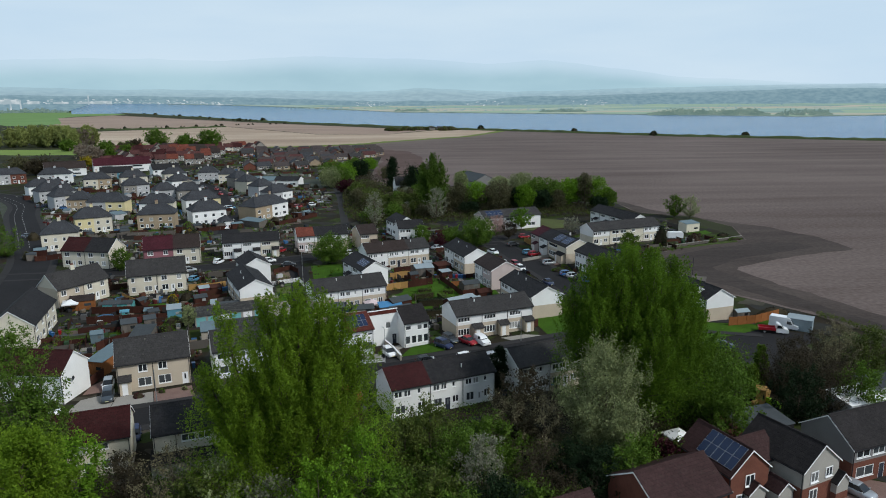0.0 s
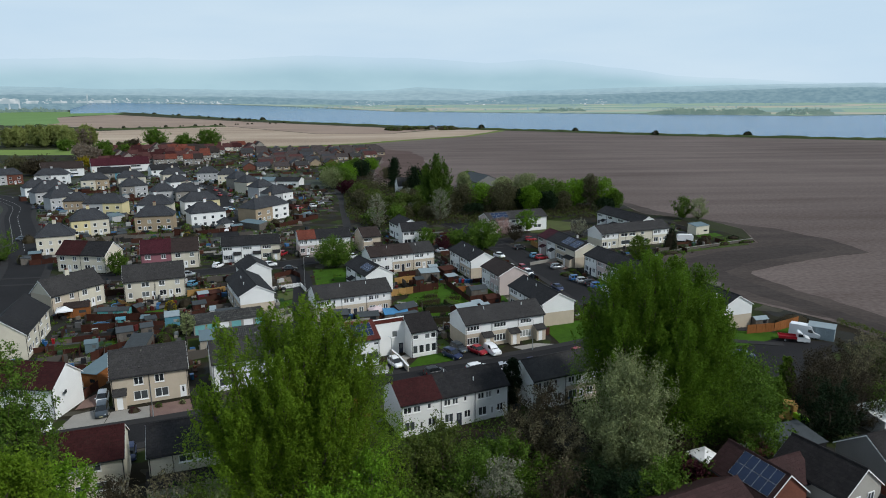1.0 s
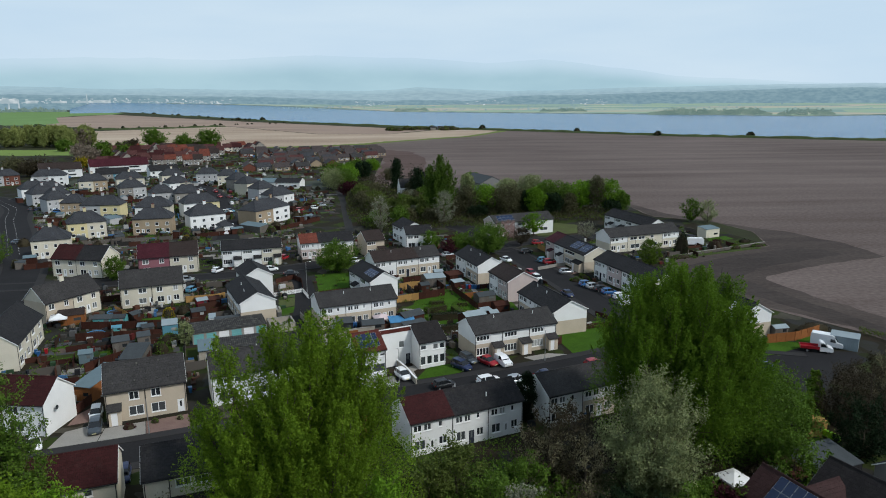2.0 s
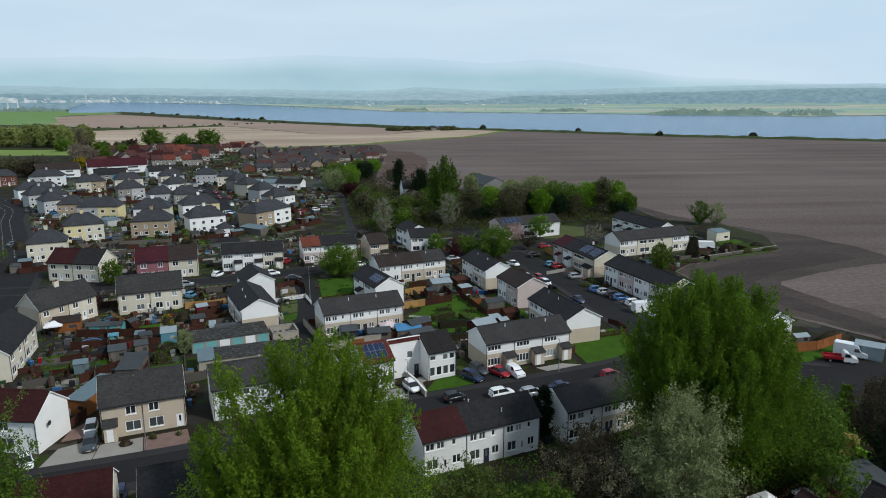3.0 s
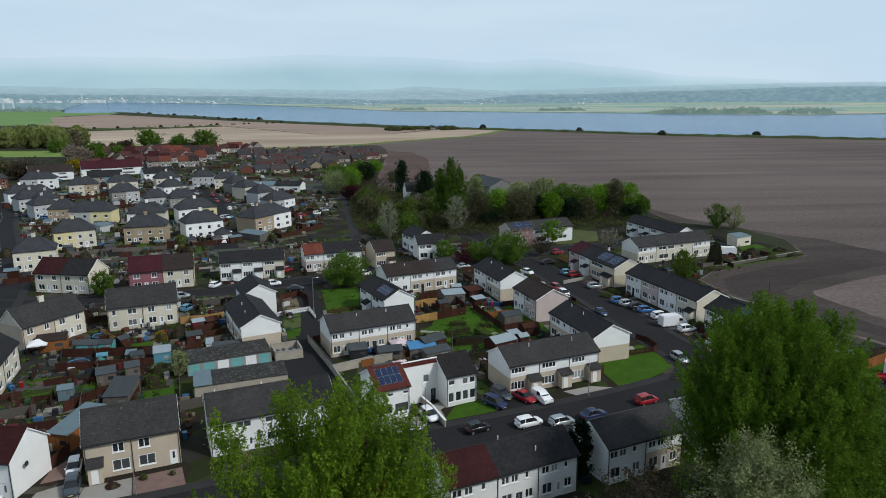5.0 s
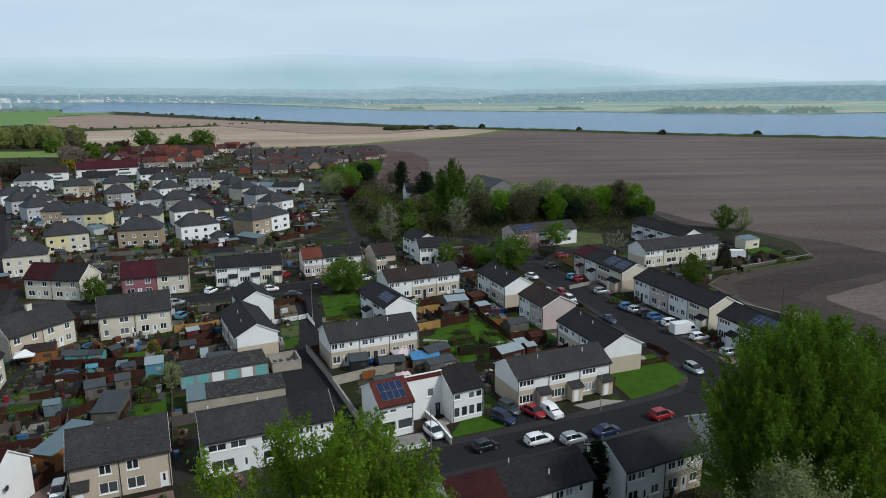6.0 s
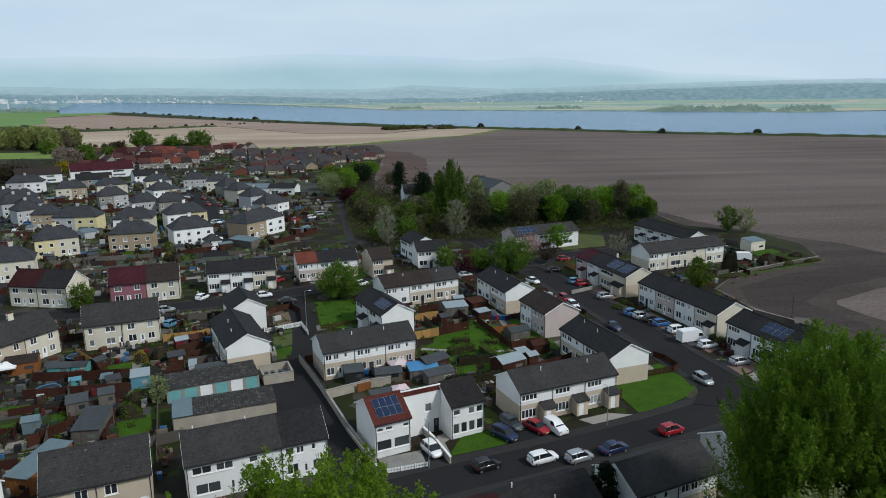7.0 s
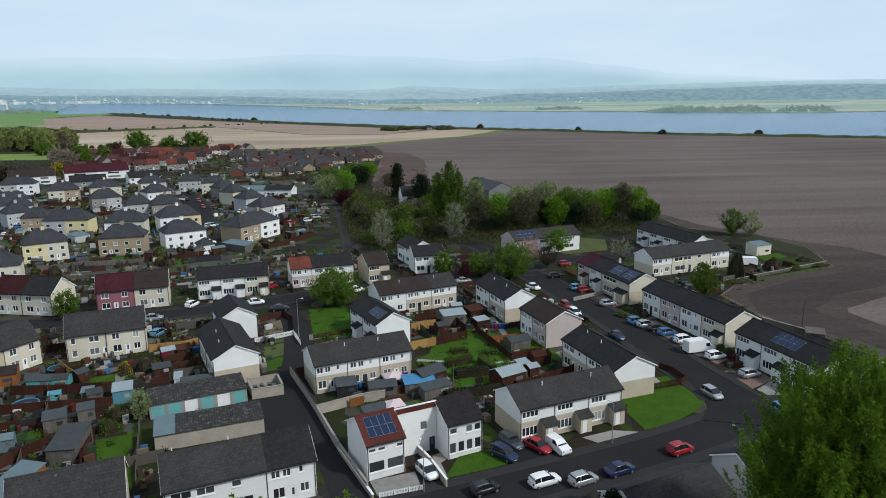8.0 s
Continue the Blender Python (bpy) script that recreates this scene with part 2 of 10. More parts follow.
# Lighter copy of T_BROWN for far roofs, haze put into the colour.
T_HAZEBROWN = tile_mat("grey brown tiles with painted haze", (0.066, 0.053, 0.051), moss_amt=0.2)
T_OLDRED = tile_mat("old dull red tiles", (0.082, 0.034, 0.031), moss_amt=0.2)
T_PLUM = tile_mat("plum brown tiles", (0.046, 0.024, 0.023), w=0.4, h=0.34, moss_amt=0.12)
T_BLACK = tile_mat("black brown tiles", (0.024, 0.021, 0.021), moss_amt=0.15)
T_BRIGHT = tile_mat("bright orange tiles", (0.38, 0.09, 0.04), moss_amt=0.05)
SOLAR = mat("solar cells", (0.010, 0.022, 0.060), 0.22, 0.2, 1.0, 5, spec=0.4)
SOLARF = mat("aluminium rail", (0.42, 0.43, 0.45), 0.35, 0.1, metal=0.8)
ASPHALT = mat("worn asphalt", (0.0235, 0.0228, 0.0240), 0.95, 0.28, 0.12, 3.0, 0.3)
PAVE = mat("grey pavement", (0.036, 0.0345, 0.0345), 0.9, 0.2, 0.3, 4.0, 0.3)
CONC = mat("pale concrete", (0.30, 0.28, 0.25), 0.9, 0.2, 0.5, 5.0, 0.3)
GRAVEL = mat("grey gravel", (0.26, 0.25, 0.23), 0.95, 0.35, 0.8, 9.0, 0.6)
SLABPINK = mat("pinkish paving", (0.20, 0.13, 0.11), 0.9, 0.25, 0.6, 5.0, 0.3)
LAWN = mat("mown grass", (0.046, 0.102, 0.010), 0.95, 0.35, 0.35, 4.0, 0.6, spec=0.05, tint=(0.026, 0.056, 0.008))
ROUGHGRASS = mat("rough grass", (0.075, 0.10, 0.03), 0.95, 0.4, 0.15, 3.0, 0.8, tint=(0.06, 0.055, 0.03))
GARDEN = patch_mat("garden earth, grass and slabs")
FIELD = soil_mat("brown tilled soil", (0.080, 0.058, 0.050), (0.172, 0.134, 0.120), 25, 0.05, 0.006)
# Sunlight and distance haze on this field are painted into its pale colour.
FIELD_PALE = soil_mat("pale soil with painted sunlight", (0.25, 0.175, 0.125), (0.50, 0.40, 0.30), -12, 0.02, 0.004)
FIELD_TAN = soil_mat("reddish bare soil", (0.23, 0.16, 0.125), (0.36, 0.27, 0.21), -20, 0.02, 0.004)
FIELD_GREEN = mat("young crop", (0.15, 0.25, 0.085), 0.9, 0.2, 0.01, 0.2)
TRACK = soil_mat("wheel-worn soil", (0.043, 0.0325, 0.0280), (0.081, 0.0630, 0.0545), 35, 0.12, 0.03)
TRACK_DARK = soil_mat("damp rutted soil", (0.032, 0.0248, 0.0215), (0.061, 0.0483, 0.0425), 35, 0.25, 0.03)
FENCE_BROWN = mat("red brown stained timber", (0.058, 0.023, 0.016), 0.85, 0.3, 1.2, 9, 0.3, rnd=0.25)
FENCE_TAN = mat("new tan timber", (0.36, 0.21, 0.075), 0.85, 0.2, 1.2, 9, 0.3, rnd=0.15)
FENCE_ORANGE = mat("orange stained timber", (0.26, 0.10, 0.035), 0.85, 0.2, 1.2, 9, 0.3, rnd=0.15)
FENCE_GREY = mat("weathered grey timber", (0.13, 0.115, 0.10), 0.9, 0.3, 1.2, 9, 0.3, rnd=0.2)
WALLSTONE = mat("rendered garden wall", (0.38, 0.34, 0.28), 0.95, 0.25, 0.6, 8, 0.4)
FELT_GREY = mat("grey roofing felt", (0.055, 0.062, 0.066), 0.9, 0.25, 0.8, 8, 0.2, rnd=0.3)
FELT_BLUE = mat("blue grey sheet", (0.13, 0.18, 0.20), 0.6, 0.15, 0.8, 8)
TEAL = mat("teal painted boards", (0.10, 0.33, 0.33), 0.7, 0.15, 0.8, 8, 0.2)
SHEDBLUE = mat("blue painted boards", (0.10, 0.26, 0.33), 0.7, 0.15, 0.8, 8, 0.2)
TEALD = mat("teal garage paint", (0.16, 0.40, 0.40), 0.6, 0.15, 0.8, 5)
TARP = mat("blue tarpaulin", (0.07, 0.22, 0.40), 0.55, 0.25, 0.9, 4, 0.5)
CORRUG = tile_mat("weathered fibre cement with lichen", (0.046, 0.044, 0.042), 0.5, 0.16, 1.2, 0.5, (0.20, 0.19, 0.16), 0.55)
BARK = mat("bark", (0.10, 0.08, 0.06), 0.95, 0.3, 1.0, 9, 0.6)
L_POPLAR = leaf_mat("fresh poplar leaves", (0.068, 0.128, 0.010), (0.205, 0.310, 0.027), glow=0.5, patch=0.35)
L_LIME = leaf_mat("dense mid green leaves", (0.058, 0.122, 0.012), (0.185, 0.310, 0.028), glow=0.5, patch=0.3)
L_GREEN = leaf_mat("mid green leaves", (0.042, 0.086, 0.012), (0.125, 0.205, 0.028))
L_BRIGHT = leaf_mat("bright spring leaves", (0.058, 0.130, 0.009), (0.18, 0.325, 0.026))
L_DARK = leaf_mat("dark evergreen leaves", (0.008, 0.018, 0.008), (0.022, 0.04, 0.016))
L_SILVER = leaf_mat("silvery blossom leaves", (0.125, 0.155, 0.065), (0.34, 0.375, 0.175))
L_BLOSSOM = leaf_mat("white blossom", (0.070, 0.080, 0.035), (0.36, 0.36, 0.27))
L_PINKB = leaf_mat("pink blossom", (0.16, 0.10, 0.08), (0.46, 0.30, 0.28))
L_BROWN = leaf_mat("bare brown twigs", (0.028, 0.022, 0.015), (0.075, 0.062, 0.036))
L_BARE = leaf_mat("budding bare twigs", (0.054, 0.053, 0.026), (0.135, 0.130, 0.065))
L_YELLOW = leaf_mat("yellow gorse flower", (0.16, 0.13, 0.01), (0.42, 0.32, 0.02))
L_PURPLE = leaf_mat("dark copper leaves", (0.035, 0.010, 0.014), (0.08, 0.022, 0.03))
L_OLIVE = leaf_mat("olive spring shoots", (0.046, 0.068, 0.016), (0.122, 0.155, 0.034))
L_PALE = leaf_mat("pale young leaves", (0.14, 0.185, 0.05), (0.33, 0.385, 0.12))
L_BLBROWN = leaf_mat("brown twigs with blossom", (0.055, 0.048, 0.024), (0.28, 0.25, 0.15))
L_OLIVEPALE = leaf_mat("olive young leaves", (0.16, 0.19, 0.055), (0.30, 0.33, 0.11))
L_TWIGS = leaf_mat("tan bare twigs", (0.15, 0.12, 0.09), (0.29, 0.235, 0.18))
L_CONIFER = leaf_mat("yellow green conifer", (0.05, 0.10, 0.012), (0.13, 0.19, 0.02))


# ---- mesh helpers ----
class Geo:
    """Collects faces, then becomes one mesh."""

    def __init__(self):
        self.v, self.f, self.m = [], [], []

    def face(self, pts, mi=0):
        k = len(self.v)
        self.v.extend(tuple(p) for p in pts)
        self.f.append(tuple(range(k, k + len(pts))))
        self.m.append(mi)

    def hexa(self, p, mi=0):
        """Eight corners: four below, four above, each anticlockwise."""
        k = len(self.v)
        self.v.extend(tuple(q) for q in p)
        for q in ((3, 2, 1, 0), (4, 5, 6, 7), (0, 1, 5, 4), (1, 2, 6, 5), (2, 3, 7, 6), (3, 0, 4, 7)):
            self.f.append(tuple(k + i for i in q))
            self.m.append(mi)

    def box(self, x0, x1, y0, y1, z0, z1, mi=0):
        self.hexa([(x0, y0, z0), (x1, y0, z0), (x1, y1, z0), (x0, y1, z0), (x0, y0, z1), (x1, y0, z1), (x1, y1, z1), (x0, y1, z1)], mi)

    def tube(self, pts, radii, sides=6, mi=0, cap=True):
        rings = []
        for i, p in enumerate(pts):
            a, b = Vector(pts[max(i - 1, 0)]), Vector(pts[min(i + 1, len(pts) - 1)])
            d = (b - a).normalized()
            s = d.cross(Vector((0.31, 0.95, 0.05)) if abs(d.z) > 0.5 else Vector((0, 0, 1))).normalized()
            t = d.cross(s)
            k = len(self.v)
            for j in range(sides):
                w = 2 * math.pi * j / sides
                self.v.append(tuple(Vector(p) + (s * math.cos(w) + t * math.sin(w)) * radii[i]))
            rings.append(k)
        for a, b in zip(rings, rings[1:]):
            for j in range(sides):
                self.f.append((a + j, a + (j + 1) % sides, b + (j + 1) % sides, b + j))
                self.m.append(mi)
        if cap:
            for r, rev in ((rings[0], True), (rings[-1], False)):
                q = tuple(range(r, r + sides))
                self.f.append(q[::-1] if rev else q)
                self.m.append(mi)

    def mesh(self, name, mats):
        me = bpy.data.meshes.new(name)
        me.from_pydata(self.v, [], self.f)
        for q in mats if isinstance(mats, (list, tuple)) else [mats]:
            me.materials.append(q)
        if any(self.m):
            me.polygons.foreach_set("material_index", self.m)
        me.update()
        return me


def loft(g, rings, mi=0, close=True):
    n = len(rings[0])
    k = len(g.v)
    for r in rings:
        g.v.extend(tuple(p) for p in r)
    for i in range(len(rings) - 1):
        for j in range(n):
            a, b = k + i * n + j, k + i * n + (j + 1) % n
            g.f.append((a, b, b + n, a + n))
            g.m.append(mi)
    if close:
        g.f.append(tuple(range(k, k + n))[::-1])
        g.f.append(tuple(range(k + (len(rings) - 1) * n, k + len(rings) * n)))
        g.m += [mi, mi]


def part(name, geo, mats, parent=None, label="", m=None):
    """One mesh object, under a thing or a part."""
    ob = new(name, geo if isinstance(geo, bpy.types.Mesh) else geo.mesh(name, mats))
    if parent is not None:
        ob.parent = parent
    if m is not None:
        ob.matrix_basis = m
    return tagged(ob, label)


def thing(name, x, y, ang, label, category, group="", kind="", z=0.0):
    ob = new(name)
    ob.matrix_basis = pose(x, y, z, 0, 0, ang)
    return tagged(ob, label, category, group, kind)


LAWNS = []


def flat(name, pts, z, material, label="", category="ground", thick=0.0):
    """A level sheet, or a slab with sides, over a polygon."""
    if name in ("lawn", "brown_field", "garage_yard", "parking_yard", "drive"):
        LAWNS.append(pts)
    bm = bmesh.new()
    vs = [bm.verts.new((x, y, z)) for x, y in pts]
    f = bm.faces.new(vs)
    if f.calc_center_median() and f.normal.z < 0:
        f.normal_flip()
    bm.normal_update()
    if f.normal.z < 0:
        f.normal_flip()
    if thick:
        r = bmesh.ops.extrude_face_region(bm, geom=[f])
        for v in [q for q in r["geom"] if isinstance(q, bmesh.types.BMVert)]:
            pass
        for v in vs:
            v.co.z -= thick
    bmesh.ops.triangulate(bm, faces=bm.faces[:])
    me = bpy.data.meshes.new(name)
    bm.to_mesh(me)
    bm.free()
    me.materials.append(material)
    return tagged(new(name, me), label, category, "", "structure")


# ---- houses ----
HOUSES = []


def front_wall(g, x0, x1, y, z0, z1, split, holes, deep=0.11):
    """A wall face towards -y with openings cut in and lined; material 0 below the split, 1 above."""
    xs = sorted({x0, x1, *[q for h in holes for q in h[:2]]})
    zs = sorted({z0, z1, min(max(split, z0), z1), *[q for h in holes for q in h[2:]]})
    for xa, xb in zip(xs, xs[1:]):
        for za, zb in zip(zs, zs[1:]):
            xm, zm = (xa + xb) / 2, (za + zb) / 2
            if any(h[0] < xm < h[1] and h[2] < zm < h[3] for h in holes):
                continue
            g.face([(xa, y, za), (xb, y, za), (xb, y, zb), (xa, y, zb)], int(zm > split))
    for xa, xb, za, zb in holes:
        mi, q = int((za + zb) / 2 > split), y + deep
        g.face([(xa, y, za), (xa, y, zb), (xa, q, zb), (xa, q, za)], mi)
        g.face([(xb, y, zb), (xb, y, za), (xb, q, za), (xb, q, zb)], mi)
        g.face([(xa, y, zb), (xb, y, zb), (xb, q, zb), (xa, q, zb)], mi)
        g.face([(xb, y, za), (xa, y, za), (xa, q, za), (xb, q, za)], mi)


def lattice(g, xs, zs, solid, y0, y1):
    """A flat frame in one piece: bars where solid(i, j) holds, openings elsewhere."""
    nx, nz = len(xs) - 1, len(zs) - 1
    on = lambda i, j: 0 <= i < nx and 0 <= j < nz and solid(i, j)  # noqa: E731
    for i in range(nx):
        for j in range(nz):
            if not on(i, j):
                continue
            a, b, c, d = xs[i], xs[i + 1], zs[j], zs[j + 1]
            g.face([(a, y0, c), (b, y0, c), (b, y0, d), (a, y0, d)])
            g.face([(b, y1, c), (a, y1, c), (a, y1, d), (b, y1, d)])
            for du, dv, p, q in ((-1, 0, (a, d), (a, c)), (1, 0, (b, c), (b, d)), (0, -1, (a, c), (b, c)), (0, 1, (b, d), (a, d))):
                if not on(i + du, j + dv):
                    g.face([(p[0], y0, p[1]), (p[0], y1, p[1]), (q[0], y1, q[1]), (q[0], y0, q[1])])


def window(parent, xa, xb, za, zb, y, lights=2, sash=UPVC, transom=False, name="window"):
    g, d = Geo(), 0.10
    y0, y1 = y + 0.03, y + 0.10
    xs, zs = [xa, xa + d], [za, za + d]
    for i in range(1, lights):
        m = xa + (xb - xa) * i / lights
        xs += [m - d / 2, m + d / 2]
    xs += [xb - d, xb]
    if transom:
        m = zb - (zb - za) * 0.3
        zs += [m - 0.03, m + 0.03]
    zs += [zb - d, zb]
    lattice(g, xs, zs, lambda i, j: i % 2 == 0 or j % 2 == 0, y0, y1)
    # the sill runs on from the lower edge of the frame
    st = [xa - 0.06, xa, xb, xb + 0.06]
    loft(g, [[(u, y - 0.09, za - 0.08), (u, y + 0.03, za - 0.08), (u, y + 0.03, za), (u, y - 0.09, za - 0.02)] for u in st])
    w = part(name, g, sash, parent)
    p = Geo()
    p.box(xa + 0.02, xb - 0.02, y + 0.065, y + 0.085, za + 0.02, zb - 0.02)
    part("pane", p, GLASS, w)
    return w


def door(parent, xa, xb, y, material, z0=0.0, h=2.05):
    g = Geo()
    g.box(xa + 0.06, xb - 0.06, y + 0.04, y + 0.09, z0 + 0.05, z0 + h - 0.06)
    d = part("door", g, material, parent)
    f = Geo()
    f.box(xa, xa + 0.06, y + 0.02, y + 0.10, z0, z0 + h)
    f.box(xb - 0.06, xb, y + 0.02, y + 0.10, z0, z0 + h)
    f.box(xa + 0.06, xb - 0.06, y + 0.02, y + 0.10, z0 + h - 0.06, z0 + h)
    part("door_frame", f, UPVC, d)
    p = Geo()
    p.box((xa + xb) / 2 - 0.14, (xa + xb) / 2 + 0.14, y + 0.028, y + 0.05, z0 + 0.9, z0 + 1.8)
    part("pane", p, GLASS, d)


def porch(parent, xa, xb, y, low, roof, out=1.3, h=2.35):
    """A small closed porch with a single-pitch tiled roof and a door."""
    g = Geo()
    front_wall(g, xa, xb, y - out, 0, h, 99, [(xa + 0.35, xa + 1.2, 0, 2.05)])
    g.face([(xa, y, 0), (xa, y - out, 0), (xa, y - out, h), (xa, y, h + 0.55)])
    g.face([(xb, y - out, 0), (xb, y, 0), (xb, y, h + 0.55), (xb, y - out, h)])
    p = part("porch", g, [low, low], parent)
    r = Geo()
    k = 0.55 / out
    a, b = y - out - 0.25, y - 0.01
    za, zb = h - 0.25 * k + 0.02, h + 0.55 + 0.02
    r.hexa([(xa - 0.2, a, za), (xb + 0.2, a, za), (xb + 0.2, b, zb), (xa - 0.2, b, zb), (xa - 0.2, a, za + 0.12), (xb + 0.2, a, za + 0.12), (xb + 0.2, b, zb + 0.12), (xa - 0.2, b, zb + 0.12)])
    part("porch_roof", r, roof, p)
    f = Geo()
    f.box(xa + 0.35, xa + 1.2, y - out + 0.04, y - out + 0.09, 0.03, 2.03)
    part("door", f, UPVC, p)


# openings of one dwelling: kind, left, right (parts of its width), sill, head, lights
FRONTS = {
    "m": [("w", 0.06, 0.52, 3.55, 4.50, 4), ("w", 0.06, 0.50, 0.80, 2.20, 4), ("P", 0.60, 0.94, 0, 2.1, 1)],
    "n": [("w", 0.06, 0.26, 3.45, 4.45, 2), ("w", 0.30, 0.48, 3.45, 4.45, 2), ("w", 0.64, 0.74, 3.6, 4.45, 1), ("w", 0.08, 0.34, 0.8, 2.2, 2), ("d", 0.42, 0.57, 0, 2.1, 1), ("w", 0.65, 0.85, 1.0, 2.2, 2)],
    "o": [("w", 0.13, 0.33, 3.20, 4.45, 2), ("w", 0.66, 0.82, 3.20, 4.45, 2), ("w", 0.13, 0.36, 0.75, 2.15, 2), ("d", 0.44, 0.59, 0, 2.1, 1), ("w", 0.66, 0.84, 0.85, 2.15, 2)],
    "q": [("w", 0.12, 0.24, 3.25, 4.4, 1), ("w", 0.56, 0.82, 3.25, 4.4, 2), ("w", 0.12, 0.26, 0.8, 2.1, 1), ("w", 0.55, 0.80, 0.8, 2.1, 2), ("d", 0.88, 0.99, 0, 2.1, 1)],
    "g": [("w", 0.58, 0.83, 3.20, 4.50, 2), ("w", 0.55, 0.92, 0.70, 2.2, 2), ("P", 0.06, 0.36, 0, 2.1, 1)],
    "G": [("w", 0.12, 0.37, 3.20, 4.50, 2), ("w", 0.10, 0.46, 0.70, 2.2, 2), ("d", 0.76, 0.98, 0, 2.1, 1)],
    "s": [("w", 0.06, 0.28, 3.5, 4.35, 1), ("w", 0.52, 0.72, 3.3, 4.35, 1), ("w", 0.76, 0.96, 3.3, 4.35, 1), ("w", 0.05, 0.25, 0.7, 2.3, 1), ("w", 0.29, 0.49, 0.7, 2.3, 1), ("w", 0.53, 0.73, 0.7, 2.3, 1), ("w", 0.77, 0.97, 0.7, 2.3, 1)],
    "S": [("w", 0.05, 0.25, 3.75, 4.3, 1), ("w", 0.29, 0.50, 3.75, 4.3, 1), ("w", 0.78, 0.97, 3.75, 4.3, 1), ("w", 0.04, 0.47, 1.0, 2.5, 1), ("w", 0.52, 0.97, 1.0, 2.5, 1)],
    "b": [("w", 0.12, 0.40, 0.9, 2.1, 2), ("d", 0.47, 0.60, 0, 2.05, 1), ("w", 0.66, 0.88, 0.9, 2.1, 2)],
    "f": [("w", 0.14, 0.32, 3.2, 4.4, 1), ("w", 0.66, 0.84, 3.2, 4.4, 1), ("w", 0.14, 0.34, 0.9, 2.1, 1), ("d", 0.44, 0.56, 0, 2.05, 1), ("w", 0.66, 0.86, 0.9, 2.1, 1)],
    "-": [],
}


def slope_slab(g, x0, x1, ya, za, yb, zb, th=0.15, mi=0):
    g.hexa([(x0, ya, za), (x1, ya, za), (x1, yb, zb), (x0, yb, zb), (x0, ya, za + th), (x1, ya, za + th), (x1, yb, zb + th), (x0, yb, zb + th)] if ya < yb else
           [(x1, ya, za), (x0, ya, za), (x0, yb, zb), (x1, yb, zb), (x1, ya, za + th), (x0, ya, za + th), (x0, yb, zb + th), (x1, yb, zb + th)], mi)


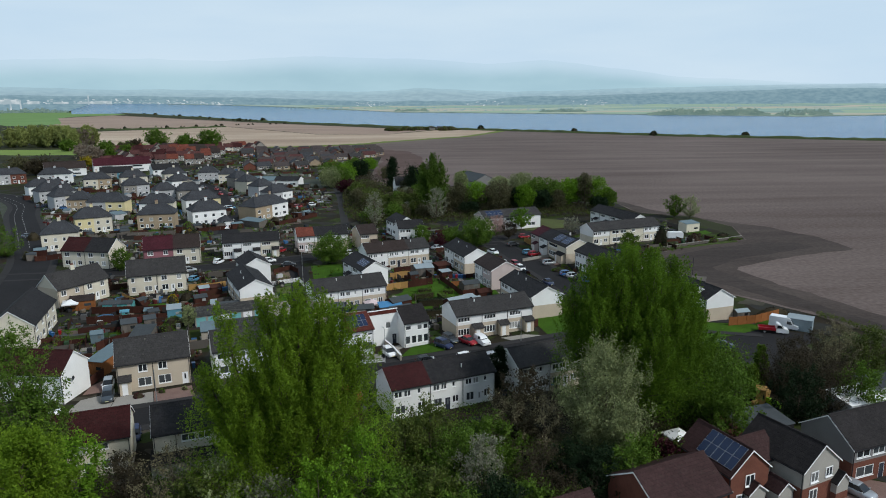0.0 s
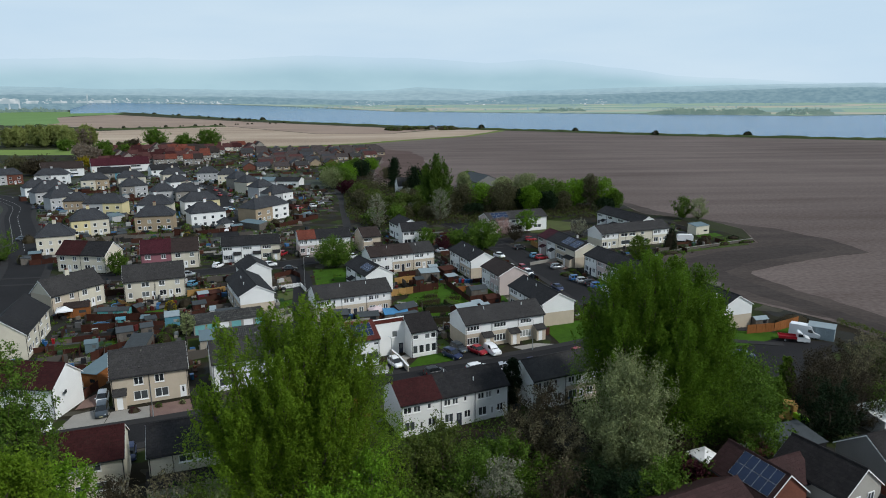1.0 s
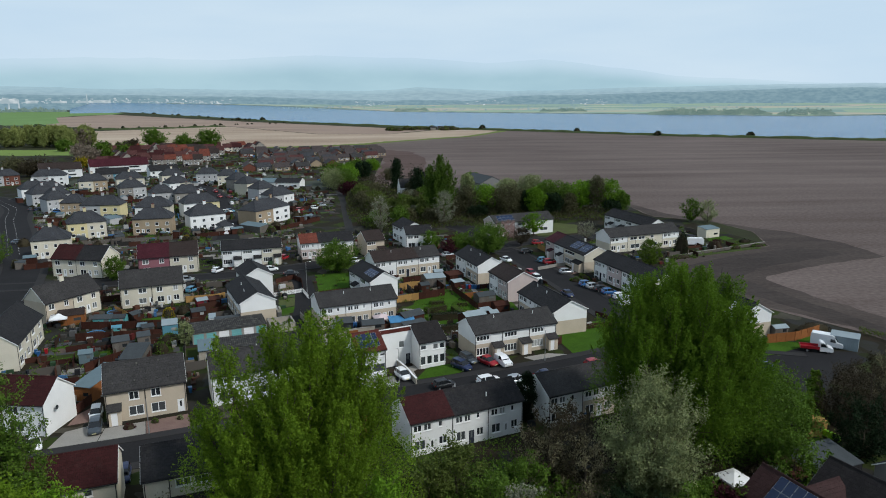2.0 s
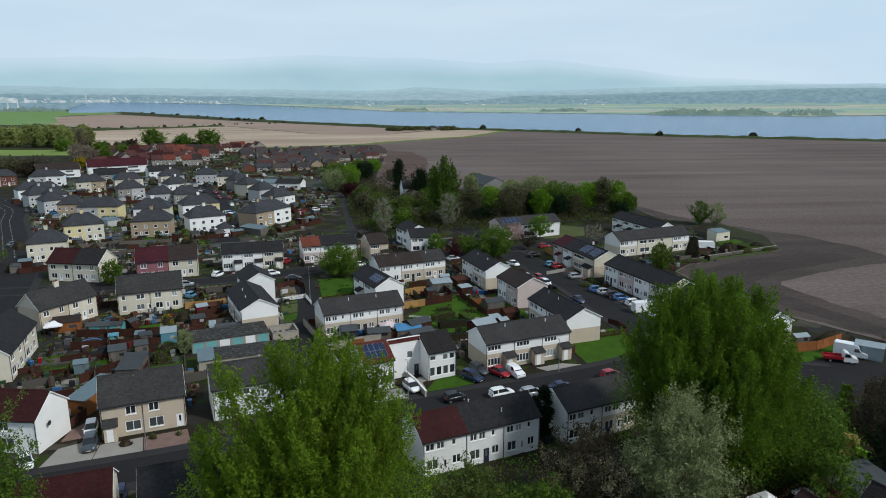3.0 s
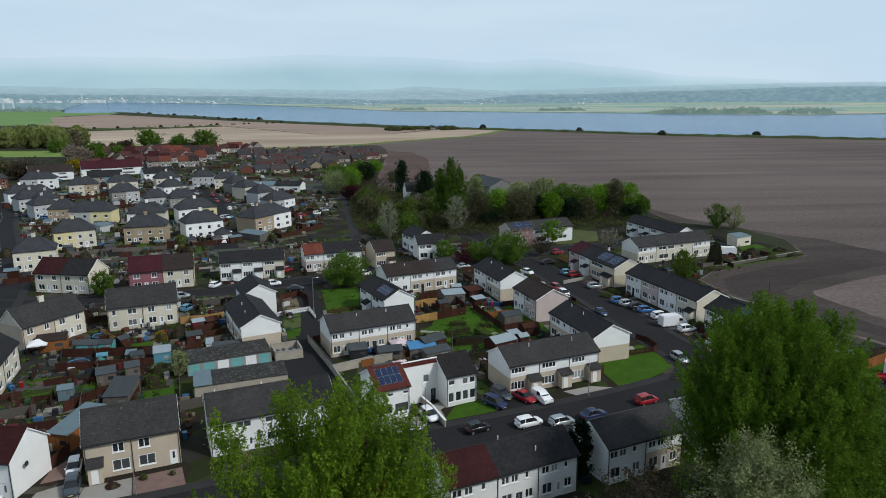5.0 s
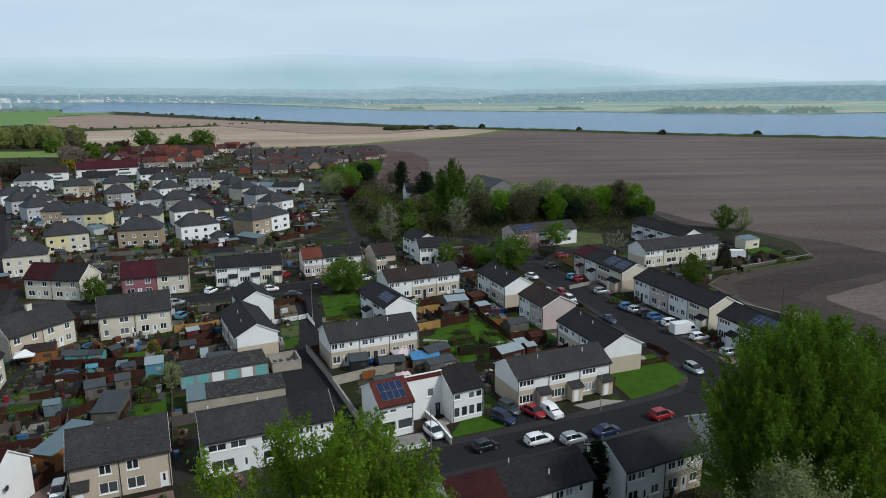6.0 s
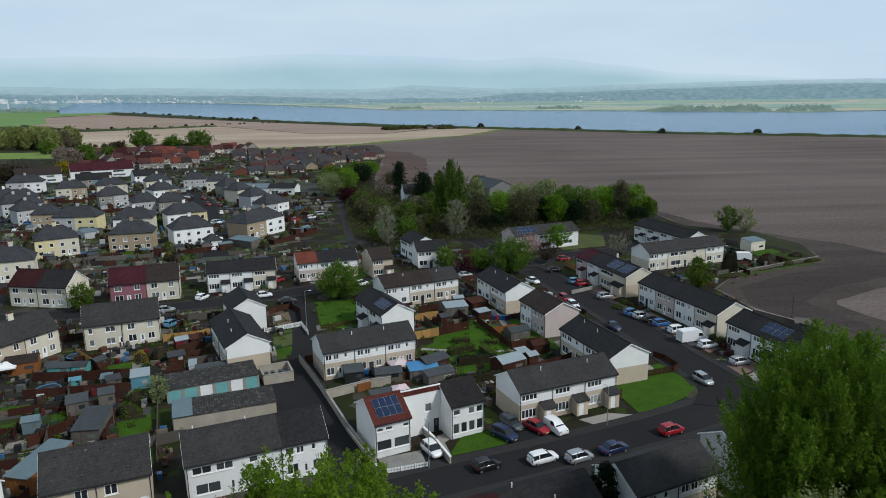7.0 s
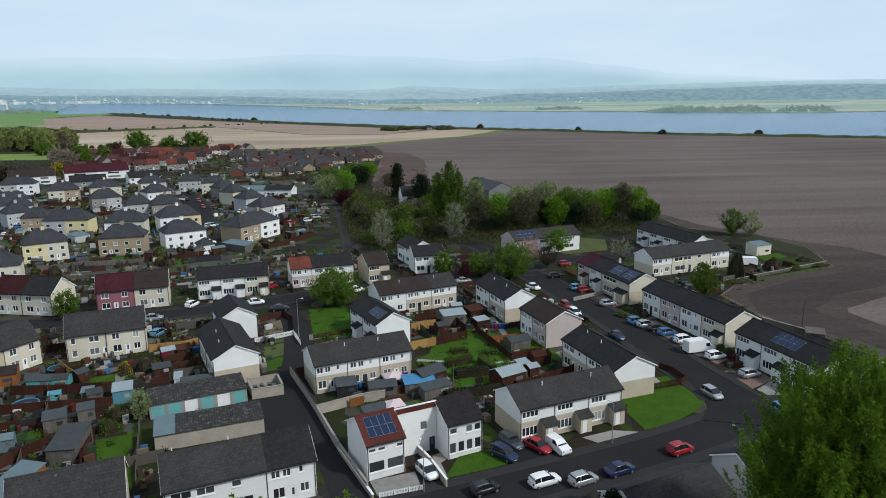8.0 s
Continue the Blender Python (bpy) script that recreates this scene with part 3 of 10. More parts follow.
def house(label, x, y, ang, L, D, units, eave=5.0, rise=1.9, split=2.95, hip=0.0, chim=(), vents=(), side="", over=0.3, barge=UPVC, name="house", category="house", group="", z=0.0, trim=True, gable_win=()):
    """A house with its eave along local x and its front towards local -y. units: width, lower wall, upper wall, roof, front, one per dwelling.
    side: openings in the end walls, l and r."""
    h = thing(name, x, y, ang, label, category, group, z=z)
    HOUSES.append((pose(x, y, 0, 0, 0, ang), L, D, h))
    total = sum(u[0] for u in units)
    xa, yf, yb = -L / 2, -D / 2, D / 2
    k = rise / (D / 2)
    for i, (w, low, up, roof, front) in enumerate(units):
        xb = xa + L * w / total
        first, last = i == 0, i == len(units) - 1
        W = xb - xa
        holes, fit_out = [], []
        for kind, u0, u1, z0, z1, lights in FRONTS[front]:
            a, b = xa + u0 * W, xa + u1 * W
            if kind == "P":
                fit_out.append((kind, a, b, z0, z1, lights))
                continue
            if kind == "d":
                b = a + 0.95
            holes.append((a, b, z0, z1))
            fit_out.append((kind, a, b, z0, z1, lights))
        g = Geo()
        front_wall(g, xa, xb, yf, 0, eave, split, holes)
        sp = min(split, eave)
        g.face([(xb, yb, 0), (xa, yb, 0), (xa, yb, sp), (xb, yb, sp)], 0)
        if sp < eave:
            g.face([(xb, yb, sp), (xa, yb, sp), (xa, yb, eave), (xb, yb, eave)], 1)
        for xe, on, s in ((xa, first, -1), (xb, last, 1)):
            if not on:
                continue
            c = [(xe, yf, 0), (xe, yb, 0), (xe, yb, sp), (xe, yf, sp)]
            u = [(xe, yf, sp), (xe, yb, sp), (xe, yb, eave)] + ([] if hip else [(xe, 0, eave + rise - 0.01)]) + [(xe, yf, eave)]
            for q, mi in ((c, 0), (u, 1)):
                g.face(q if s > 0 else q[::-1], mi)
        for xe, on in ((xa, first), (xb, last)):
            if not on:
                g.face([(xe, yf, 0), (xe, yf, eave), (xe, 0, eave + rise - 0.05), (xe, yb, eave), (xe, yb, 0)], 0)
        part("wall", g, [low, up], h)
        for kind, a, b, z0, z1, lights in fit_out:
            if kind == "w":
                window(h, a, b, z0, z1, yf, lights)
            elif kind == "d":
                door(h, a, b, yf, DARKDOOR if (i + len(units)) % 3 == 1 else UPVC)
            else:
                porch(h, a, b, yf, low, roof)
        r = Geo()
        x0, x1 = xa - (0.18 if first else 0), xb + (0.18 if last else 0)
        if not hip:
            slope_slab(r, x0, x1, yf - over, eave - over * k, 0, eave + rise)
            slope_slab(r, x0, x1, yb + over, eave - over * k, 0, eave + rise)
            n = max(2, int((x1 - x0) / 0.45))
            for j in range(n):
                a, b = x0 + (x1 - x0) * j / n, x0 + (x1 - x0) * (j + 1) / n
                r.hexa([(a, -0.16, eave + rise + 0.09), (b, -0.16, eave + rise + 0.09), (b, 0.16, eave + rise + 0.09), (a, 0.16, eave + rise + 0.09),
                        (a, -0.06, eave + rise + 0.23), (b - 0.03, -0.06, eave + rise + 0.23), (b - 0.03, 0.06, eave + rise + 0.23), (a, 0.06, eave + rise + 0.23)])
        else:
            il, ir = (hip * D / 2 if first else 0), (hip * D / 2 if last else 0)
            xl, xr = xa - (over if first else 0), xb + (over if last else 0)
            ze, zr, o = eave - over * k + 0.1, eave + rise + 0.1, over
            p = [(xl, yf - o, ze), (xr, yf - o, ze), (xr, yb + o, ze), (xl, yb + o, ze)]
            ra, rb = (xa + il, 0, zr), (xb - ir, 0, zr)
            r.face([p[0], p[1], rb, ra])
            r.face([p[2], p[3], ra, rb])
            r.face([p[1], p[2], rb]) if last else None
            r.face([p[3], p[0], ra]) if first else None
            q = [(a, b, c - 0.14) for a, b, c in p]
            for i0, i1 in ((0, 1), (1, 2), (2, 3), (3, 0)):
                r.face([q[i0], q[i1], p[i1], p[i0]])
            r.face(q[::-1])
            r.tube([ra, rb], [0.12, 0.12], 5)
            for e, top, on in ((p[1], rb, last), (p[2], rb, last), (p[0], ra, first), (p[3], ra, first)):
                if on:
                    r.tube([e, top], [0.09, 0.09], 5)
        part("roof", r, roof, h)
        xa = xb
    if trim:
        zg = eave - over * k
        g = Geo()
        g.box(-L / 2 - 0.15, L / 2 + 0.15, yf - over - 0.10, yf - over + 0.0, zg - 0.06, zg + 0.05)
        part("gutter", g, PIPE, h)
        for xp in [-L / 2 + 0.15] + [-L / 2 + L * sum(u[0] for u in units[:i + 1]) / total - 0.12 for i in range(len(units))]:
            g = Geo()
            g.tube([(xp, yf - 0.06, 0.05), (xp, yf - 0.06, eave - 0.45), (xp, yf - over - 0.04, zg - 0.04)], [0.05] * 3, 5)
            part("downpipe", g, PIPE, h)
    if not hip and barge:
        for s in (-1, 1):
            g, xe = Geo(), s * (L / 2 + 0.18)
            x0, x1 = sorted((xe + s * 0.003, xe + s * 0.035))
            zt = eave + rise
            slope_slab(g, x0, x1, yf - over, eave - over * k - 0.08, 0, zt - 0.08, 0.17)
            slope_slab(g, x0, x1, yb + over, eave - over * k - 0.08, 0, zt - 0.08, 0.17)
            part("bargeboard", g, barge, h)
    for cx in chim:
        g, zt = Geo(), eave + rise
        g.box(cx * L - 0.5, cx * L + 0.5, -0.3, 0.3, zt - 0.6, zt + 0.95)
        g.box(cx * L - 0.56, cx * L + 0.56, -0.36, 0.36, zt + 0.95, zt + 1.07)
        c = part("chimney", g, [units[0][2]], h)
        for px in (-0.28, 0.02, 0.3):
            p = Geo()
            p.tube([(cx * L + px, 0, zt + 1.05), (cx * L + px, 0, zt + 1.42)], [0.12, 0.09], 7)
            part("chimney_pot", p, T_ORANGE, c)
    for vx, vy in vents:
        g, zt = Geo(), eave + rise * (1 - abs(vy))
        g.tube([(vx * L, vy * D / 2, zt), (vx * L, vy * D / 2, zt + 0.75)], [0.07, 0.07], 6)
        part("vent_pipe", g, UPVC, h)
    if gable_win:
        for y0, y1, z0, z1 in gable_win:
            w = window(h, y0, y1, z0, z1, -0.11, 2)
            w.matrix_basis = pose(L / 2, 0, 0, 0, 0, 90)
    if side:
        for s in side:
            xe, sg = (L / 2, 1) if s == "r" else (-L / 2, -1)
            g = Geo()
            g.tube([(xe + sg * 0.02, yf + 2.2, 3.4), (xe + sg * 0.4, yf + 2.1, 3.45)], [0.03, 0.03], 5)
            c = Vector((xe + sg * 0.45, yf + 2.1, 3.6))
            for j in range(10):
                w0, w1 = 2 * math.pi * j / 10, 2 * math.pi * (j + 1) / 10
                g.face([c + Vector((sg * -0.06, 0, 0)), c + Vector((0.04 * sg, 0.36 * math.cos(w0), 0.36 * math.sin(w0))), c + Vector((0.04 * sg, 0.36 * math.cos(w1), 0.36 * math.sin(w1)))])
            part("satellite_dish", g, FELT_GREY, h)
    return h


def solar_array(parent, xa, xb, D, eave, rise, v0, v1, nx, ny):
    """Panels on the front slope between v0 and v1 (parts of the slope from the eave)."""
    dx = (xb - xa) / nx
    pt = lambda u, v, up: (u, -D / 2 * (1 - v), eave + rise * v + 0.17 + up)  # noqa: E731
    for i in range(nx):
        for j in range(ny):
            a, b = xa + dx * i + 0.02, xa + dx * (i + 1) - 0.02
            c, d = v0 + (v1 - v0) * j / ny + 0.006, v0 + (v1 - v0) * (j + 1) / ny - 0.006
            g = Geo()
            g.hexa([pt(a, c, 0.02), pt(b, c, 0.02), pt(b, d, 0.02), pt(a, d, 0.02), pt(a, c, 0.06), pt(b, c, 0.06), pt(b, d, 0.06), pt(a, d, 0.06)])
            p = part("solar_panel", g, SOLARF, parent)
            e = 0.022
            s = Geo()
            s.hexa([pt(a + e, c + e / 5, 0.058), pt(b - e, c + e / 5, 0.058), pt(b - e, d - e / 5, 0.058), pt(a + e, d - e / 5, 0.058),
                    pt(a + e, c + e / 5, 0.066), pt(b - e, c + e / 5, 0.066), pt(b - e, d - e / 5, 0.066), pt(a + e, d - e / 5, 0.066)])
            part("cell_sheet", s, SOLAR, p)


# ---- trees and hedges ----
def leaf_mesh(name, c, size, rng, material, flatness=0.0):
    """One small leaf spray, a tapered triangle, at every centre."""
    n = len(c)
    a = rng.normal(size=(n, 3))
    a[:, 2] *= 1 - flatness
    a /= np.linalg.norm(a, axis=1, keepdims=True) + 1e-9
    b = rng.normal(size=(n, 3))
    b -= (b * a).sum(1, keepdims=True) * a
    b /= np.linalg.norm(b, axis=1, keepdims=True) + 1e-9
    s = size * rng.uniform(0.6, 1.45, size=(n, 1))
    w = s * rng.uniform(0.5, 0.85, size=(n, 1))
    v = np.stack([c - a * s * 0.5 + b * w * 0.5, c + a * s * 0.6, c - a * s * 0.5 - b * w * 0.5], 1).reshape(-1, 3)
    me = bpy.data.meshes.new(name)
    me.vertices.add(3 * n)
    me.vertices.foreach_set("co", v.ravel())
    me.loops.add(3 * n)
    me.loops.foreach_set("vertex_index", np.arange(3 * n))
    me.polygons.add(n)
    me.polygons.foreach_set("loop_start", np.arange(0, 3 * n, 3))
    me.update(calc_edges=True)
    me.materials.append(material)
    return me


def radius_at(shape, v):
    if shape == "poplar":
        return (min(1, v / 0.30)) ** 0.6 * (1 - max(0, (v - 0.45) / 0.55) ** 1.5) ** 0.8
    if shape == "cone":
        return max(0.03, (1 - v)) ** 0.8 * min(1, v / 0.12)
    if shape == "column":
        return min(1, v / 0.15) * (1 - max(0, (v - 0.55) / 0.45) ** 2) ** 0.7
    return math.sqrt(max(0.02, 1 - (2 * v - 1) ** 2))


def tree(label, x, y, h, r, leaf, base=0.15, shape="round", limbs=26, twigs=6, leaves=22, size=0.35, clump=0.55, seed=1, name="tree", category="tree", group="", up=0.35, kind=""):
    rng = np.random.default_rng(seed)
    t = thing(name, x, y, rng.uniform(0, 360), label, category, group, kind)
    wood, centres = Geo(), []
    trunk = [(rng.normal() * 0.02 * h * i / 6, rng.normal() * 0.02 * h * i / 6, h * 0.93 * i / 6) for i in range(7)]
    r0 = 0.018 * h + 0.04
    wood.tube(trunk, [r0 * (1 - 0.93 * i / 6) for i in range(7)], 7)
    branch = wood
    for i in range(limbs):
        v = (i + rng.uniform(0.2, 0.8)) / limbs
        v = v ** 0.85
        zt = h * (base + (1 - base) * v)
        az = i * 2.4 + rng.uniform(-0.5, 0.5)
        R = r * radius_at(shape, v) * rng.uniform(0.72, 1.08)
        zs = max(h * base * 0.6, zt - R * (0.6 + up) - 0.05 * h)
        f = zs / (h * 0.93) * 6
        j = min(5, int(f))
        p0 = Vector(trunk[j]).lerp(Vector(trunk[j + 1]), f - j)
        p3 = Vector((R * math.cos(az), R * math.sin(az), zt))
        p1 = p0.lerp(p3, 0.5) + Vector((0, 0, (zt - zs) * (0.10 if up < 0.5 else -0.12)))
        rb = r0 * 0.35 * (1 - 0.6 * v)
        branch.tube([p0, p1, p3], [rb, rb * 0.6, 0.02], 3, cap=False)
        for k in range(twigs):
            s = rng.uniform(0.3, 1.0)
            q = p0.lerp(p1, s * 2) if s < 0.5 else p1.lerp(p3, s * 2 - 1)
            d = Vector(rng.normal(size=3)) * clump * 1.1
            d.z = abs(d.z) * (0.4 + up) + up * clump * 0.8
            e = q + d * (0.6 + 0.5 * r / 6)
            if k % 5 == 0:
                branch.tube([q, e], [rb * 0.22 + 0.01, 0.008], 3, cap=False)
            n = max(3, int(leaves * rng.uniform(0.5, 1.4)))
            along = rng.uniform(0.1, 1.12, size=(n, 1))
            centres.append(np.array(q) * (1 - along) + np.array(e) * along + rng.normal(size=(n, 3)) * clump * np.array([0.36, 0.36, 0.36 + 0.25 * up]))
    part("trunk", wood, BARK, t)
    part("crown", leaf_mesh("crown", np.concatenate(centres), size, rng, leaf), leaf, t)
    return t


def poplar(label, x, y, leaders, leaf, shoots=95, seed=1, size=0.19, dense=44, skirt=()):
    """A many-stemmed poplar. leaders: place, top, spread and lowest leaf of each upright stem; every stem carries rising leafy shoots like flames.
    skirt: place, height and spread of low leafy boughs at the foot."""
    rng = np.random.default_rng(seed)
    t = thing("poplar_tree", x, y, 0, label, "tree")
    wood = Geo()
    wood.tube([(0, 0, 0), (0.2, 0.1, 4.0), (0.1, -0.2, 9.0), (0, 0, 14.0)], [0.6, 0.5, 0.3, 0.12], 9)
    part("trunk", wood, BARK, t)
    bough, centres = Geo(), []
    for dx, dy, top, spread, low in leaders:
        foot, mid, tip = Vector((dx * 0.15, dy * 0.15, max(1.0, low * 0.35))), Vector((dx * 0.75, dy * 0.75, low + (top - low) * 0.35)), Vector((dx, dy, top - 0.4))
        bough.tube([foot, mid, tip], [0.26, 0.15, 0.03], 6, cap=False)
        ph = rng.uniform(0, 7)
        for i in range(int(shoots * (0.45 + 0.2 * spread))):
            v = (i + rng.uniform(0, 1)) / int(shoots * (0.45 + 0.2 * spread))
            z = low + (top - low) * v ** 0.9
            env = 1.72 * spread * min(1, (v + 0.10) / 0.28) ** 0.6 * max(0.02, 1 - v) ** 0.66
            az = i * 2.39996 + rng.uniform(-0.5, 0.5)
            env *= rng.uniform(0.25, 1.25) * (1 + 0.18 * math.sin(3 * az + ph + v * 6))
            f = (z - low) / (top - low)
            q = mid.lerp(tip, max(0, (f - 0.35) / 0.65)) if f > 0.35 else foot.lerp(mid, 0.5 + 0.5 * f / 0.35)
            o = Vector((math.cos(az), math.sin(az), 0))
            q = q + Vector((rng.normal(0, 0.5), rng.normal(0, 0.5), 0))
            p0 = Vector((q.x, q.y, z - 0.75 * env - 1.0)) + o * env * 0.22
            p1 = Vector((q.x, q.y, z + 0.75 + 0.35 * env)) + o * env
            if i % 3 == 0:
                bough.tube([p0, p0.lerp(p1, 0.7)], [0.045, 0.012], 3, cap=False)
            d = (p1 - p0).length
            n = max(10, int(dense * d * rng.uniform(0.6, 1.3)))
            u = rng.uniform(0.12, 1.05, n)
            r = (0.10 + 0.40 * np.sin(np.clip(u, 0, 1) * math.pi) ** 0.8) * (0.8 + 0.06 * d)
            k = rng.normal(size=(n, 3)) * 0.6
            centres.append(np.array(p0)[None] * (1 - u[:, None]) + np.array(p1)[None] * u[:, None] + k * r[:, None])
    for dx, dy, z, r in skirt:
        n = int(520 * r)
        d = rng.normal(size=(n, 3))
        d /= np.linalg.norm(d, axis=1)[:, None]
        k = 1 + 0.2 * np.sin(d[:, 0] * 7 + dx) * np.sin(d[:, 1] * 7 + dy) + 0.14 * rng.normal(size=n)
        centres.append(np.array([dx, dy, z]) + d * (r * k * rng.uniform(0.5, 1.0, n) ** 0.5)[:, None] * [1, 1, 0.85])
        bough.tube([(dx * 0.2, dy * 0.2, max(0.8, z - 3)), (dx, dy, z)], [0.12, 0.03], 4, cap=False)
    part("bough", bough, BARK, t)
    part("crown", leaf_mesh("crown", np.concatenate(centres), size, rng, leaf), leaf, t)
    return t


def lobed_tree(label, x, y, h, r, leaf, lobes=14, n=420, size=0.5, base=0.22, seed=1, name="tree", group=""):
    """A round-headed tree: leafy lobes over spreading limbs, rough in outline, with the stem open below."""
    rng = np.random.default_rng(seed)
    t = thing(name, x, y, rng.uniform(0, 360), label, "tree", group)
    wood, centres = Geo(), []
    r0 = 0.016 * h + 0.06
    wood.tube([(0, 0, 0), (0.15, 0.1, h * 0.3), (0.05, -0.1, h * 0.6), (0, 0, h * 0.9)], [r0, r0 * 0.8, r0 * 0.45, 0.03], 6)
    zc, rz = h * (base + 1) / 2, h * (1 - base) / 2
    for i in range(lobes):
        w = 1 - 1.9 * (i + 0.5) / lobes
        az = i * 2.39996 + rng.uniform(-0.4, 0.4)
        f = rng.uniform(0.50, 0.80)
        q = math.sqrt(max(0, 1 - w * w))
        c = np.array([r * q * f * math.cos(az), r * q * f * math.sin(az), zc + rz * w * 0.72])
        R = r * rng.uniform(0.34, 0.55)
        wood.tube([(0, 0, max(h * base * 0.7, c[2] - r * 0.9)), tuple(c)], [r0 * 0.35, 0.02], 3, cap=False)
        m = int(n * rng.uniform(0.7, 1.3))
        d = rng.normal(size=(m, 3))
        d /= np.linalg.norm(d, axis=1)[:, None]
        k = 1 + 0.18 * np.sin(d[:, 0] * 6 + i) * np.sin(d[:, 1] * 6 + 2 * i) + 0.13 * rng.normal(size=m)
        centres.append(c + d * (R * k * rng.uniform(0.45, 1.0, m) ** 0.5)[:, None] * [1.0, 1.0, 0.88])
    part("trunk", wood, BARK, t)
    part("crown", leaf_mesh("crown", np.concatenate(centres), size, rng, leaf), leaf, t)
    return t


def bush(label, x, y, w, d, h, leaf, ang=0, n=900, size=0.22, seed=1, name="bush", category="bush", group="", square=False):
    """A hedge or bush: a dark woody core with leaves over it, uneven."""
    rng = np.random.default_rng(seed)
    u, p, c = rng.uniform(0, 2 * math.pi, n), rng.uniform(-0.1, 1, n), rng.normal(0, 0.06, n)
    if square:
        q = rng.uniform(-1, 1, size=(n, 3))
        ax = rng.choice(3, n, p=[0.3, 0.3, 0.4])
        q[np.arange(n), ax] = np.sign(q[np.arange(n), ax]) + rng.normal(0, 0.05, n)
        q[:, 2] = np.abs(q[:, 2])
        pts = q * [w / 2, d / 2, h]
    else:
        rr = np.sqrt(np.clip(1 - np.clip(p, 0, 1) ** 2, 0, 1)) * (0.9 + c) * (0.85 + 0.2 * np.sin(3 * u + seed))
        pts = np.stack([rr * np.cos(u) * w / 2, rr * np.sin(u) * d / 2, np.clip(p, 0, 1) * h * (0.9 + c)], 1)
    core = Geo()
    if square:
        core.box(-w * 0.46, w * 0.46, -d * 0.44, d * 0.44, 0, h * 0.93)
    else:
        core.tube([(0, 0, 0), (0, 0, h * 0.35), (0, 0, h * 0.7), (0, 0, h * 0.85)], [0.42, 0.40, 0.28, 0.1], 9)
        core.v = [(a * w, b * d, z) for a, b, z in core.v]
    me, inner, bm = leaf_mesh(name, pts, size, rng, leaf), core.mesh("core", L_BROWN), bmesh.new()
    inner.polygons.foreach_set("material_index", [1] * len(inner.polygons))
    bm.from_mesh(me)
    bm.from_mesh(inner)
    bm.to_mesh(me)
    bm.free()
    bpy.data.meshes.remove(inner)
    me.materials.append(L_BROWN)
    t = new(name, me)
    t.matrix_world = pose(x, y, 0, 0, 0, ang)
    return tagged(t, label, category, group)


def undergrowth(name, label, poly, n, h, size, leaf, seed=1):
    """Brambles and low scrub over a patch, uneven in height, too many leaves to count."""
    r = np.random.default_rng(seed)
    q = np.array(poly)
    lo, hi = q.min(0), q.max(0)
    p = r.uniform(lo, hi, size=(n * 3, 2))
    inside = np.zeros(len(p), bool)
    for (xa, ya), (xb, yb) in zip(poly, poly[1:] + poly[:1]):
        hit = ((ya > p[:, 1]) != (yb > p[:, 1])) & (p[:, 0] < (xb - xa) * (p[:, 1] - ya) / ((yb - ya) or 1e-9) + xa)
        inside ^= hit
    p = p[inside][:n]
    top = np.array([0.25 + max(0, 0.75 + 0.9 * noise.noise((x * 0.22, y * 0.22, seed))) for x, y in p]) * h
    z = top * r.uniform(0.15, 1.0, len(p)) ** 0.6
    ob = new(name, leaf_mesh(name, np.column_stack([p, z]), size, r, leaf))
    return tagged(ob, label, "scrub", "", "stuff")


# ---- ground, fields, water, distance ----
def haze_glow_mat(name, ca, cb, scale, glow=1.0, squash=(1, 1, 1), stops=(0.42, 0.58)):
    """Glowing distance: haze of kilometres of air is painted into the two colours."""
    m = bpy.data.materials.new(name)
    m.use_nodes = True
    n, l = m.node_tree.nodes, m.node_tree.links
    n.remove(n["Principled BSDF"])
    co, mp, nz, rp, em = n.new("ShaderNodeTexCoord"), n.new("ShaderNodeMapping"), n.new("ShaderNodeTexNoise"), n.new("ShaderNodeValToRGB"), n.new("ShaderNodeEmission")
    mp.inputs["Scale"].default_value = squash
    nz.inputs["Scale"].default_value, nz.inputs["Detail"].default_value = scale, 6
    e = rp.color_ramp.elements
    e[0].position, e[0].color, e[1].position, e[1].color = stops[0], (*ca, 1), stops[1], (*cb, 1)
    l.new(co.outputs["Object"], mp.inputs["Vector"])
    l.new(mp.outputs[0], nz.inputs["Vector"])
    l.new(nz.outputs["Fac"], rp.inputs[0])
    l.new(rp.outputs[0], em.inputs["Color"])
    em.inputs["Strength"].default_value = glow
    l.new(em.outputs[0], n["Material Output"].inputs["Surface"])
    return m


flat("ground", [(-4900, -1500), (4900, -1500), (4900, 4900), (-4900, 4900)], 0.0, mat("open ground of rough grass", (0.034, 0.042, 0.016), 0.95, 0.4, 0.08, 1.5, 0.6, tint=(0.028, 0.026, 0.016)), "rough grass and earth round the village", "ground")
flat("garden_ground", [(-330, 690), (-60, 690), (-12, 640), (-16, 400), (4, 352), (100, 318), (118, 212), (74, 188), (74, 160), (92, 132), (110, 90), (70, 44), (-60, 44), (-110, 70), (-330, 350)], 0.008, GARDEN, "village gardens of earth, grass and slabs", "ground")

# Grey paving, its tone also lightened in place of haze over the estate.
flat("garden_ground", [(-190, 330), (-120, 212), (-95, 226), (-46, 236), (-36, 290), (-42, 400), (-60, 450), (-130, 470), (-200, 440)], 0.014, mat("grey yards and worn grass", (0.066, 0.070, 0.064), 0.95, 0.5, 0.16, 1.6, 0.5, spec=0.05, tint=(0.040, 0.050, 0.026)), "grey yards and worn grass between the estate houses", "ground")


